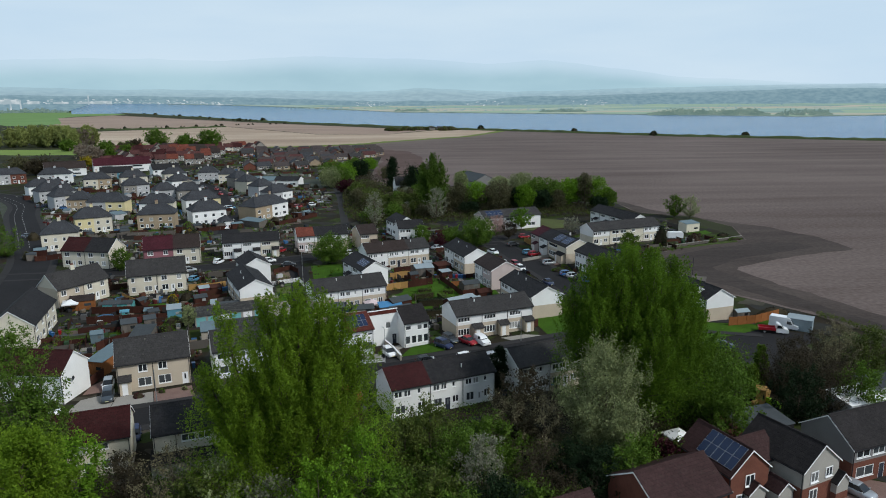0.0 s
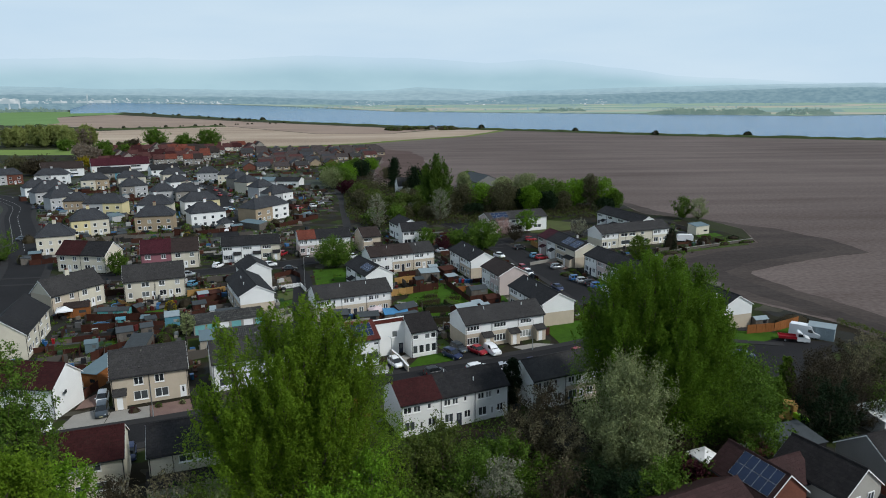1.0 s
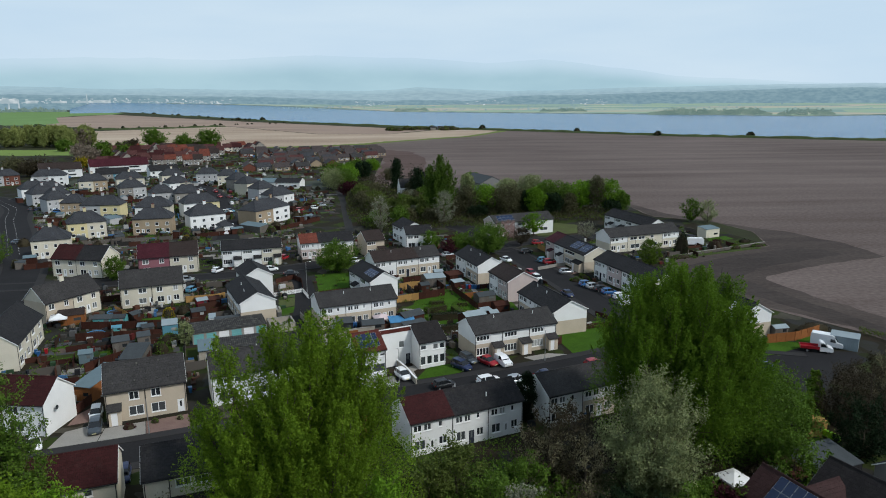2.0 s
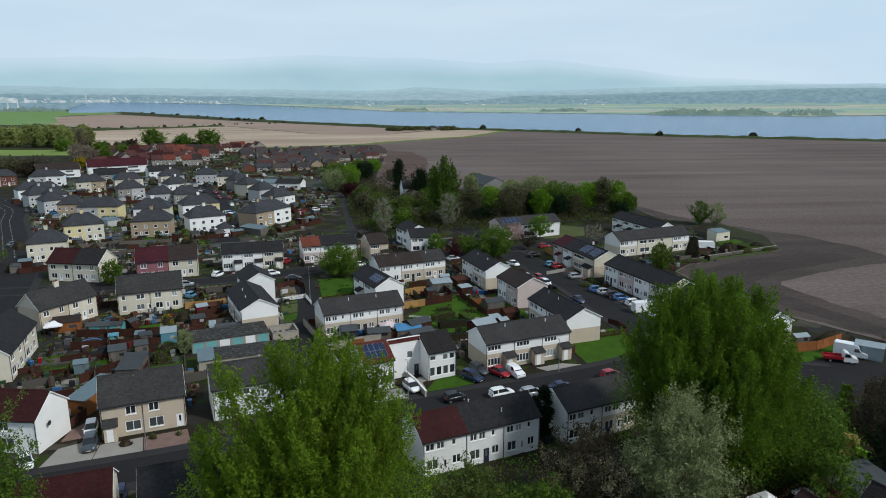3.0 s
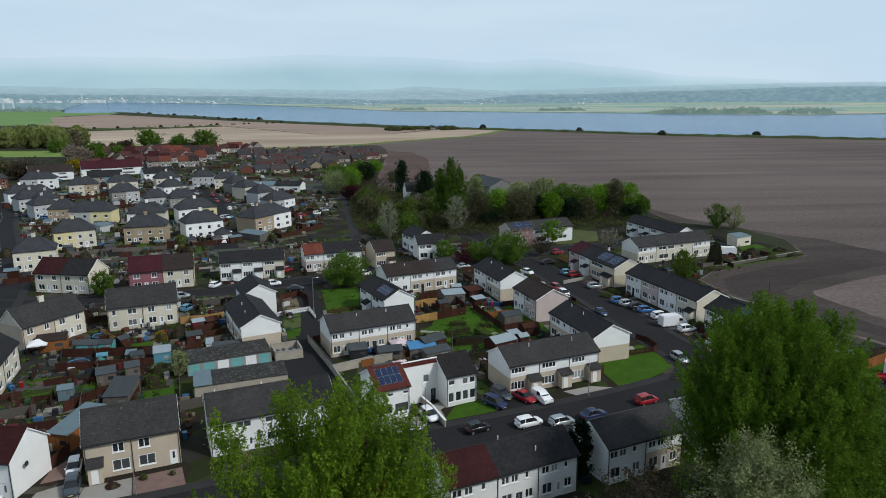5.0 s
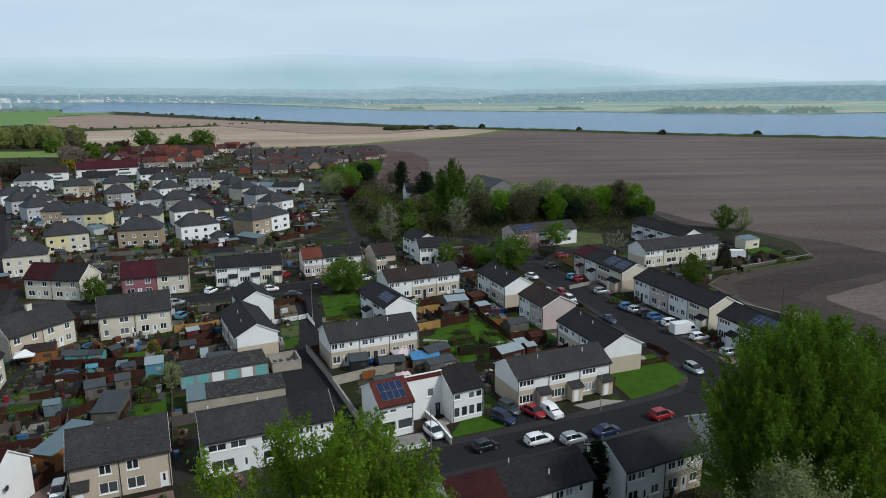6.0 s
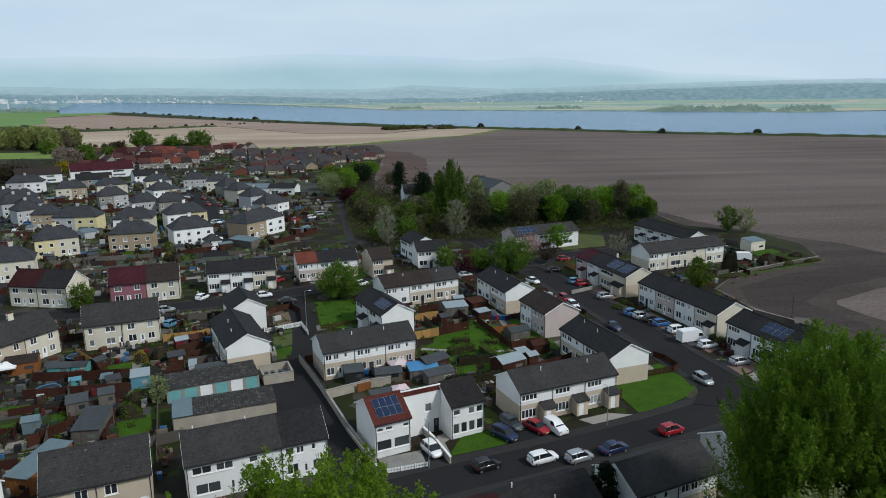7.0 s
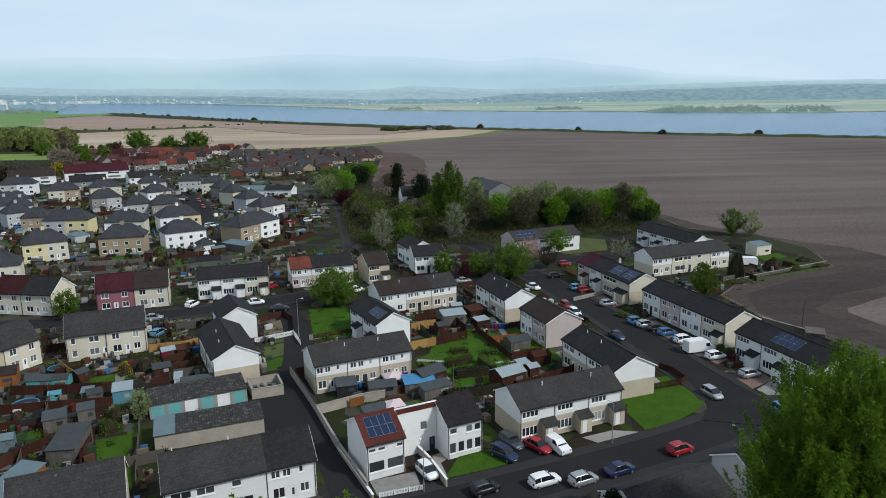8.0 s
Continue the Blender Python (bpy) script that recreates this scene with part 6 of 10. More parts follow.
def shed(label, x, y, ang, w=2.4, d=1.9, h=2.0, wall=FENCE_BROWN, roof=FELT_GREY, style="apex", name="shed", category="shed", front="dw"):
    t = thing(name, x, y, ang, label, category, "garden sheds")
    g = Geo()
    r = 0.22 * (d if style == "apex" else d * 0.6)
    a, b = -d / 2, d / 2
    n = max(4, int(w / 0.3))
    top = (lambda v: h + r * (1 - abs(v) / b)) if style == "apex" else (lambda v: h + r * (v - a) / d)
    ring = []
    for i in range(n):
        o = a + 0.014 * (i % 2)
        ring += [(-w / 2 + w * i / n, o), (-w / 2 + w * (i + 1) / n - 0.012, o)]
    ring += [(w / 2, a), (w / 2, 0.0), (w / 2, b), (-w / 2, b), (-w / 2, 0.0)]
    for (xa, ya), (xb, yb) in zip(ring, ring[1:] + ring[:1]):
        g.face([(xa, ya, 0), (xb, yb, 0), (xb, yb, top(yb)), (xa, ya, top(ya))])
    part("wall", g, wall, t)
    q = Geo()
    if style == "apex":
        slope_slab(q, -w / 2 - 0.12, w / 2 + 0.12, a - 0.15, h - 0.06, 0, h + r, 0.06)
        slope_slab(q, -w / 2 - 0.12, w / 2 + 0.12, b + 0.15, h - 0.06, 0, h + r, 0.06)
    else:
        slope_slab(q, -w / 2 - 0.12, w / 2 + 0.12, a - 0.15, h - 0.03, b + 0.12, h + r + 0.03, 0.07)
    part("roof", q, roof, t)
    if "d" in front:
        f = Geo()
        f.box(-w * 0.38, -w * 0.38 + 0.75, a - 0.04, a - 0.004, 0.05, min(1.8, h - 0.1))
        part("door", f, wall, t)
    if "w" in front:
        f = Geo()
        f.box(w * 0.08, w * 0.36, a - 0.03, a - 0.004, 0.95, min(1.55, h - 0.15))
        part("window", f, GLASS, t)
    return t


def gazebo(label, x, y, ang, w=3.0, h=2.1, cloth=None, top=0.8):
    t = thing("gazebo", x, y, ang, label, "gazebo")
    for sx in (-1, 1):
        for sy in (-1, 1):
            g = Geo()
            g.tube([(sx * w * 0.47, sy * w * 0.47, 0), (sx * w * 0.47, sy * w * 0.47, h)], [0.035, 0.035], 5)
            part("leg", g, PIPE, t)
    g, k = Geo(), w / 2
    c = [(-k, -k), (k, -k), (k, k), (-k, k)]
    for i in range(4):
        a, b = c[i], c[(i + 1) % 4]
        g.face([(*a, h), (*b, h), (b[0] * 0.3, b[1] * 0.3, h + top * 0.62), (a[0] * 0.3, a[1] * 0.3, h + top * 0.62)])
        g.face([(a[0] * 0.3, a[1] * 0.3, h + top * 0.62), (b[0] * 0.3, b[1] * 0.3, h + top * 0.62), (0, 0, h + top)])
        g.face([(*a, h - 0.25), (*b, h - 0.25), (*b, h), (*a, h)])
    part("canopy", g, cloth, t)
    return t


# length, width, shoulder, roof height; then the glasshouse as shares of the length: base from, base to, roof from, roof to
CARS = {"hatch": (3.9, 1.78, 0.95, 1.54, -0.475, 0.285, -0.385, 0.06), "estate": (4.25, 1.82, 0.95, 1.53, -0.475, 0.27, -0.405, 0.06),
        "saloon": (4.3, 1.82, 0.94, 1.48, -0.385, 0.27, -0.215, 0.07), "suv": (4.15, 1.86, 1.03, 1.66, -0.475, 0.285, -0.405, 0.09)}
# share of the length, of the half width, bottom, share of the shoulder
CAR_BODY = [(-0.5, 0.70, 0.42, 0.62), (-0.485, 0.86, 0.32, 0.86), (-0.45, 0.94, 0.26, 0.97), (-0.3, 0.99, 0.2, 1.0), (0.0, 1.0, 0.19, 1.0), (0.2, 1.0, 0.19, 0.985), (0.28, 0.99, 0.2, 0.95), (0.40, 0.94, 0.22, 0.87), (0.465, 0.85, 0.27, 0.77), (0.495, 0.66, 0.34, 0.62)]
PAINT = {}


def paint(name, c, metal=0.0):
    if name not in PAINT:
        m = mat("car paint " + name, c, 0.28, 0.05, 0.5, 4, spec=0.4, metal=metal)
        m.node_tree.nodes["Principled BSDF"].inputs["Coat Weight"].default_value = 0.3
        PAINT[name] = m
    return PAINT[name]


TYRE = mat("tyre rubber", (0.02, 0.02, 0.02), 0.9, 0.1)
RIM = mat("alloy rim", (0.45, 0.45, 0.46), 0.35, 0.1, metal=0.8)
CARGLASS = mat("tinted car glass", (0.012, 0.014, 0.016), 0.05, 0.05, spec=0.6)
LAMP_W = mat("headlamp glass", (0.35, 0.36, 0.38), 0.1, 0.05, spec=0.6)
LAMP_R = mat("tail lamp", (0.25, 0.01, 0.01), 0.2, 0.05)
PLATE = mat("plate", (0.65, 0.6, 0.35), 0.5, 0.05)


def wheel_at(parent, x, y, r=0.32):
    g = Geo()
    s = 0.1
    g.tube([(x, y - s, r), (x, y + s, r)], [r, r], 14)
    w = part("wheel", g, TYRE, parent)
    q = Geo()
    q.tube([(x, y - s - 0.01, r), (x, y + s + 0.01, r)], [r * 0.62, r * 0.62], 10)
    part("rim", q, RIM, w)


def soft(ob):
    ob.data.polygons.foreach_set("use_smooth", [True] * len(ob.data.polygons))
    return ob


def car(label, x, y, ang, kind, col):
    L, W, sh, rh, b0, b1, r0, r1 = CARS[kind]
    b0, b1, r0, r1, hw = b0 * L, b1 * L, r0 * L, r1 * L, W / 2
    t = thing("car", x, y, ang, label, "car", "parked cars")
    g, rings = Geo(), []
    for u, k, zb, f in CAR_BODY:
        sx, h, zs = u * L, k * hw, f * sh
        half = [(0.86, zb), (0.97, zb + 0.08), (1.0, zb + (zs - zb) * 0.5), (0.965, zs - 0.09), (0.90, zs - 0.02), (0.6, zs + 0.02)]
        rings.append([(sx, -h * a, z) for a, z in half[::-1]][::-1] + [(sx, h * a, z) for a, z in half[::-1]])
    loft(g, [r[::-1] for r in rings])
    soft(part("body", g, col, t))
    xm = (r0 + r1) / 2
    prof = [(b0, sh - 0.04, 0.86), ((b0 + r0) / 2, (sh + rh) / 2 + 0.02, 0.80), (r0, rh - 0.03, 0.70), (xm - 0.32, rh + 0.015, 0.72), (xm - 0.22, rh + 0.02, 0.72), (r1, rh - 0.02, 0.70), (r1 + (b1 - r1) * 0.5, (sh + rh) / 2 + 0.03, 0.78), (b1, sh * 0.94, 0.84)]
    c, rings = Geo(), []
    for sx, zt, k in prof:
        zb = sh * 0.92
        rings.append([(sx, -hw * 0.88, zb), (sx, hw * 0.88, zb), (sx, hw * k, zt - 0.05), (sx, hw * k * 0.8, zt), (sx, -hw * k * 0.8, zt), (sx, -hw * k, zt - 0.05)])
    loft(c, [r[::-1] for r in rings])
    # painted rear quarters and the post between the doors
    for i in (0, 3):
        for j in range(6):
            if all(abs(c.v[q][1]) > hw * 0.6 for q in c.f[i * 6 + j]):
                c.m[i * 6 + j] = 1
    part("glasshouse", c, [CARGLASS, col], t)
    f, rings = Geo(), []
    for sx, zt, k in [(r0 - 0.10, rh - 0.06, 0.70), (r0 + 0.05, rh, 0.72), (xm, rh + 0.045, 0.735), (r1 - 0.05, rh, 0.72), (r1 + 0.08, rh - 0.05, 0.70)]:
        rings.append([(sx, -hw * k, zt - 0.06), (sx, hw * k, zt - 0.06), (sx, hw * k * 0.92, zt - 0.01), (sx, hw * k * 0.6, zt + 0.012), (sx, -hw * k * 0.6, zt + 0.012), (sx, -hw * k * 0.92, zt - 0.01)])
    loft(f, [r[::-1] for r in rings])
    part("roof", f, col, t)
    zs = sh
    for sx in (-L * 0.31, L * 0.31):
        for sy in (-1, 1):
            wheel_at(t, sx, sy * (hw - 0.13))
    for sy in (-1, 1):
        k = Geo()
        k.box(L / 2 - 0.26, L / 2 - 0.13, sy * 0.54 - 0.15, sy * 0.54 + 0.13, sh * 0.60, sh * 0.60 + 0.11)
        part("headlight", k, LAMP_W, t)
        k = Geo()
        k.box(-L / 2 + 0.03, -L / 2 + 0.14, sy * 0.66 - 0.12, sy * 0.66 + 0.12, 0.72, 0.92)
        part("tail_light", k, LAMP_R, t)
        k = Geo()
        k.box(b1 - 0.28, b1 - 0.12, sy * (hw + 0.02) - 0.09, sy * (hw + 0.02) + 0.09, zs - 0.02, zs + 0.1)
        part("mirror", k, col, t)
    k = Geo()
    k.box(L / 2 - 0.06, L / 2 + 0.01, -0.26, 0.26, 0.38, 0.48)
    part("plate", k, PLATE, t)
    return t


def van(label, x, y, ang, L=5.6, W=2.0, H=2.4, col=None, tail="box", bed=None):
    """A panel van, or a cab with a flat bed."""
    t = thing("van", x, y, ang, label, "van", "parked vans")
    nose, g = L / 2, Geo()
    back = -L / 2 if tail == "box" else L / 2 - 2.3
    prof = [(back, 0.35), (nose - 0.1, 0.35), (nose, 0.6), (nose - 0.1, 1.0), (nose - 0.95, 1.25), (nose - 1.65, H - 0.15), (nose - 2.0, H), (back + 0.15, H), (back, H - 0.12)]
    lo = [[(px, s * W / 2 * (0.94 if pz > H * 0.7 else 1.0), pz) for px, pz in prof] for s in (-1, 1)]
    g.face(lo[0])
    g.face(lo[1][::-1])
    for i in range(len(prof)):
        j = (i + 1) % len(prof)
        g.face([lo[0][j], lo[0][i], lo[1][i], lo[1][j]])
    part("body", g, col, t)
    w = Geo()
    xs = [(nose - 1.0, 1.32), (nose - 1.6, H - 0.28)]
    w.hexa([(xs[0][0] + 0.03, -W * 0.42, xs[0][1]), (xs[0][0] + 0.03, W * 0.42, xs[0][1]), (xs[0][0] - 0.05, W * 0.42, xs[0][1]), (xs[0][0] - 0.05, -W * 0.42, xs[0][1]),
            (xs[1][0] + 0.03, -W * 0.38, xs[1][1]), (xs[1][0] + 0.03, W * 0.38, xs[1][1]), (xs[1][0] - 0.05, W * 0.38, xs[1][1]), (xs[1][0] - 0.05, -W * 0.38, xs[1][1])])
    part("windscreen", w, CARGLASS, t)
    for s in (-1, 1):
        k = Geo()
        y0, y1 = sorted((s * (W / 2 - 0.03), s * (W / 2 + 0.012)))
        k.hexa([(nose - 2.2, y0, 1.25), (nose - 1.15, y0, 1.25), (nose - 1.15, y1, 1.25), (nose - 2.2, y1, 1.25), (nose - 2.2, y0, 1.85), (nose - 1.55, y0, 1.85), (nose - 1.55, y1, 1.85), (nose - 2.2, y1, 1.85)])
        part("side_window", k, CARGLASS, t)
        k = Geo()
        k.box(nose - 0.14, nose - 0.02, s * W * 0.36 - 0.14, s * W * 0.36 + 0.14, 0.78, 0.98)
        part("headlight", k, LAMP_W, t)
    if tail != "box":
        k = Geo()
        k.box(-L / 2, back - 0.05, -W / 2, W / 2, 0.7, 0.82)
        k.box(-L / 2, back - 0.05, -W / 2, -W / 2 + 0.06, 0.82, 1.2)
        k.box(-L / 2, back - 0.05, W / 2 - 0.06, W / 2, 0.82, 1.2)
        k.box(-L / 2, -L / 2 + 0.06, -W / 2 + 0.06, W / 2 - 0.06, 0.82, 1.2)
        part("bed", k, bed, t)
    for sx in (-L * 0.29, L * 0.32):
        for sy in (-1, 1):
            wheel_at(t, sx, sy * (W / 2 - 0.12), 0.35)
    return t


def caravan(label, x, y, ang, L=5.2, W=2.1, H=2.5, col=UPVC):
    t = thing("caravan", x, y, ang, label, "caravan")
    g = Geo()
    prof = [(-L / 2, 0.5), (L / 2 - 0.2, 0.45), (L / 2, 1.2), (L / 2 - 0.35, H - 0.2), (L / 2 - 0.8, H), (-L / 2 + 0.3, H), (-L / 2, H - 0.3)]
    a, b = ([(px, s * W / 2, pz) for px, pz in prof] for s in (-1, 1))
    g.face(a)
    g.face(b[::-1])
    for i in range(len(prof)):
        j = (i + 1) % len(prof)
        g.face([a[j], a[i], b[i], b[j]])
    part("body", g, col, t)
    for u in (-0.3, 0.1):
        k = Geo()
        k.box(u * L, u * L + 1.0, -W / 2 - 0.015, -W / 2 + 0.02, 1.3, 1.85)
        part("window", k, CARGLASS, t)
    for sy in (-1, 1):
        wheel_at(t, 0, sy * (W / 2 - 0.1), 0.33)
    k = Geo()
    k.tube([(L / 2 - 0.3, 0, 0.5), (L / 2 + 0.9, 0, 0.45), (L / 2 + 0.9, 0, 0.0)], [0.05, 0.05, 0.05], 5)
    part("hitch", k, PIPE, t)
    return t


def bin_(label, x, y, ang, col):
    t = thing("wheelie_bin", x, y, ang, label, "bin", "wheelie bins")
    g = Geo()
    g.hexa([(-0.22, -0.25, 0.05), (0.22, -0.25, 0.05), (0.22, 0.25, 0.05), (-0.22, 0.25, 0.05), (-0.29, -0.34, 1.0), (0.29, -0.34, 1.0), (0.29, 0.34, 1.0), (-0.29, 0.34, 1.0)])
    part("body", g, col, t)
    g = Geo()
    g.box(-0.31, 0.31, -0.38, 0.36, 1.003, 1.07)
    part("lid", g, col, t)
    for s in (-1, 1):
        g = Geo()
        g.tube([(s * 0.2 - 0.03, 0.28, 0.1), (s * 0.2 + 0.03, 0.28, 0.1)], [0.1, 0.1], 8)
        part("wheel", g, TYRE, t)
    return t


def post(label, x, y, h=6.0, name="street_lamp", arm=1.0, ang=0, material=None):
    t = thing(name, x, y, ang, label, name.replace("_", " "))
    g = Geo()
    g.tube([(0, 0, 0), (0, 0, 1.2), (0, 0, 1.25), (0, 0, h)], [0.09, 0.09, 0.06, 0.045], 7)
    part("pole", g, material, t)
    if arm:
        k = Geo()
        k.tube([(0, 0, h - 0.05), (arm * 0.5, 0, h + 0.08), (arm, 0, h + 0.08)], [0.035, 0.03, 0.03], 5)
        part("arm", k, material, t)
        k = Geo()
        k.hexa([(arm - 0.1, -0.09, h + 0.02), (arm + 0.45, -0.07, h + 0.04), (arm + 0.45, 0.07, h + 0.04), (arm - 0.1, 0.09, h + 0.02), (arm - 0.1, -0.06, h + 0.14), (arm + 0.4, -0.05, h + 0.12), (arm + 0.4, 0.05, h + 0.12), (arm - 0.1, 0.06, h + 0.14)])
        part("lamp_head", k, UPVC, t)
    return t


def trampoline(label, x, y, r=1.6):
    t = thing("trampoline", x, y, 0, label, "trampoline")
    g = Geo()
    g.tube([(r * math.cos(a), r * math.sin(a), 0.75) for a in np.linspace(0, 2 * math.pi, 21)], [0.09] * 21, 5)
    part("rim", g, TARP, t)
    g = Geo()
    g.face([(r * 0.95 * math.cos(a), r * 0.95 * math.sin(a), 0.74) for a in np.linspace(0, 2 * math.pi, 21)[:-1]])
    g.face([(r * 0.95 * math.cos(a), r * 0.95 * math.sin(a), 0.72) for a in np.linspace(0, 2 * math.pi, 21)[:-1]][::-1])
    part("mat", g, PIPE, t)
    for a in range(5):
        g = Geo()
        w = a * 2 * math.pi / 5
        g.tube([(r * math.cos(w), r * math.sin(w), 0.75), (r * math.cos(w), r * math.sin(w), 0)], [0.03, 0.03], 5)
        part("leg", g, RIM, t)
    return t


def clutter(label, x, y, ang, w, d, h, material, name="storage_box"):
    t = thing(name, x, y, ang, label, name.replace("_", " "), "garden clutter")
    g = Geo()
    g.hexa([(-w * 0.46, -d * 0.46, 0), (w * 0.46, -d * 0.46, 0), (w * 0.46, d * 0.46, 0), (-w * 0.46, d * 0.46, 0), (-w / 2, -d / 2, h * 0.85), (w / 2, -d / 2, h * 0.85), (w / 2, d / 2, h * 0.85), (-w / 2, d / 2, h * 0.85)])
    part("body", g, material, t)
    g = Geo()
    g.hexa([(-w * 0.53, -d * 0.53, h * 0.853), (w * 0.53, -d * 0.53, h * 0.853), (w * 0.53, d * 0.53, h * 0.853), (-w * 0.53, d * 0.53, h * 0.853), (-w * 0.45, -d * 0.45, h), (w * 0.45, -d * 0.45, h), (w * 0.45, d * 0.45, h), (-w * 0.45, d * 0.45, h)])
    part("lid", g, material, t)
    return t


# ---- special buildings ----
FELT_PALE = mat("pale sheet roofing", (0.27, 0.32, 0.34), 0.6, 0.15, 0.8, 6)
SLABPALE = mat("pale pink canvas", (0.62, 0.50, 0.50), 0.8, 0.1, 0.8, 6)
MAROONP = mat("maroon painted boards", (0.16, 0.02, 0.03), 0.7, 0.2, 0.8, 6)
SOILY = mat("bare trodden earth", (0.16, 0.12, 0.085), 0.95, 0.3, 0.5, 4, 0.4)


def solar_on(x, y, u0, u1, v0, v1, nx, ny, eave=5.0, rise=1.95):
    m, L, D, h = min(HOUSES, key=lambda q: (q[0].translation - Vector((x, y, 0))).length)
    solar_array(h, u0 * L, u1 * L, D, eave, rise, v0, v1, nx, ny)


house("white house wing with red roof and solar panels", -7.2, 119.1, 22, 5.1, 7.6, [(1, WHITE, WHITE, T_REDBR, "S")], rise=2.1, split=99, group=g_ter)
house("white house wing with dark roof and strip windows", 3.3, 123.4, 22, 5.2, 7.6, [(1, WHITE, WHITE, T_BLACK, "s")], rise=2.1, split=99, group=g_ter)
solar_on(-7.2, 119.1, -0.36, 0.36, 0.14, 0.86, 4, 2, rise=2.1)
link = thing("house", -1.95, 121.25, 22, "recessed white house middle with red tiled band", "house", g_ter)
HOUSES.append((pose(-1.95, 121.25, 0, 0, 0, 22), 6.2, 7.0, link))
lg = Geo()
front_wall(lg, -3.05, 3.05, -0.4, 0, 6.3, 99, [(-2.6, -1.5, 3.3, 4.0), (0.6, 1.7, 3.3, 4.6), (1.9, 2.85, 0, 2.1)])
lg.face([(3.05, 3.8, 0), (-3.05, 3.8, 0), (-3.05, 3.8, 5.0), (3.05, 3.8, 5.0)])
part("wall", lg, [WHITE, WHITE], link)
window(link, -2.6, -1.5, 3.3, 4.0, -0.4, 2)
window(link, 0.6, 1.7, 3.3, 4.6, -0.4, 1)
door(link, 1.9, 2.85, -0.4, DARKDOOR)
lg = Geo()
lg.box(-3.05, 3.05, -0.46, -0.2, 6.302, 7.05)
part("tile_band", lg, T_REDBR, link)
lg = Geo()
slope_slab(lg, -3.05, 3.05, 4.1, 4.85, -0.2, 7.1)
part("roof", lg, T_BLACK, link)
lg = Geo()
lg.box(-3.05, 3.05, -0.5, -0.1, 7.053, 7.16)
part("coping", lg, UPVC, link)
solar_on(-7.6, 168.4, 0.05, 0.42, 0.25, 0.8, 4, 2)
solar_on(50.1, 196.0, 0.08, 0.26, 0.15, 0.85, 3, 2)
solar_on(50.1, 196.0, 0.29, 0.46, 0.15, 0.85, 3, 2)
solar_on(41.3, 242.3, -0.42, -0.15, 0.2, 0.85, 4, 2)
solar_on(63.2, 141.8, -0.12, 0.16, 0.2, 0.85, 4, 2)
solar_on(40.1, 67.2, -0.2, 0.46, 0.08, 0.92, 5, 2, 4.9, 2.5)


def garage_row(label, x, y, ang, L, D, h, rise, doors, roof, wall):
    """Lock-up garages under one shallow corrugated roof."""
    t = thing("garage_row", x, y, ang, label, "garages", "lock-up garages")
    g = Geo()
    n = max(1, len(doors))
    W = L / n
    holes = [(-L / 2 + W * i + 0.25, -L / 2 + W * (i + 1) - 0.25, 0, h - 0.25) for i in range(len(doors))]
    front_wall(g, -L / 2, L / 2, -D / 2, 0, h, 99, holes)
    g.face([(L / 2, D / 2, 0), (-L / 2, D / 2, 0), (-L / 2, D / 2, h + rise), (L / 2, D / 2, h + rise)])
    g.face([(-L / 2, D / 2, 0), (-L / 2, -D / 2, 0), (-L / 2, -D / 2, h), (-L / 2, D / 2, h + rise)])
    g.face([(L / 2, -D / 2, 0), (L / 2, D / 2, 0), (L / 2, D / 2, h + rise), (L / 2, -D / 2, h)])
    part("wall", g, [wall, wall], t)
    for (a, b, z0, z1), m in zip(holes, doors):
        k = Geo()
        for i in range(5):
            k.box(a, b, -D / 2 + 0.05 + 0.012 * (i % 2), -D / 2 + 0.10, z1 * i / 5, z1 * (i + 1) / 5 - 0.012)
        part("garage_door", k, m, t)
    r = Geo()
    k = int(L / 0.18)
    ridge_line = [(-L / 2 - 0.1 + (L + 0.2) * i / k, 0.05 * (i % 2)) for i in range(k + 1)]
    wave = [(u, c + 0.05) for u, c in ridge_line] + [(u, c) for u, c in ridge_line[::-1]]
    loft(r, [[(u, -D / 2 - 0.2, h + c) for u, c in wave], [(u, D / 2 + 0.2, h + rise + c) for u, c in wave]], close=False)
    for yy, zz in ((-D / 2 - 0.2, h), (D / 2 + 0.2, h + rise)):
        for (ua, ca), (ub, cb) in zip(ridge_line, ridge_line[1:]):
            r.face([(ua, yy, zz + ca), (ub, yy, zz + cb), (ub, yy, zz + cb + 0.05), (ua, yy, zz + ca + 0.05)])
    part("roof", r, roof, t)
    return t


garage_row("row of garages with teal and white doors", -35.8, 139.9, 21.5, 14.4, 5.6, 2.3, 0.45, [TEALD, TEALD, UPVC, TEALD, UPVC, TEALD], CORRUG, CONC)
garage_row("row of old garages with mossy corrugated roof", -31.2, 129.4, 17.0, 14.6, 5.4, 2.3, 0.3, [], CORRUG, WALLSTONE)
old_row = bpy.data.objects["garage_row.001"]
g = Geo()
slope_slab(g, -7.42, -4.6, -2.95, 2.40, 2.92, 2.71, 0.06)
part("roof_sheet", g, FELT_BLUE, old_row, "blue grey sheet over one end of the roof")
garden_wall("rendered walls of the bin yard", [(-29.0, 144.9), (-27.4, 140.6), (-22.8, 142.0), (-24.4, 146.6), (-29.0, 144.9)], 1.7, WALLSTONE)

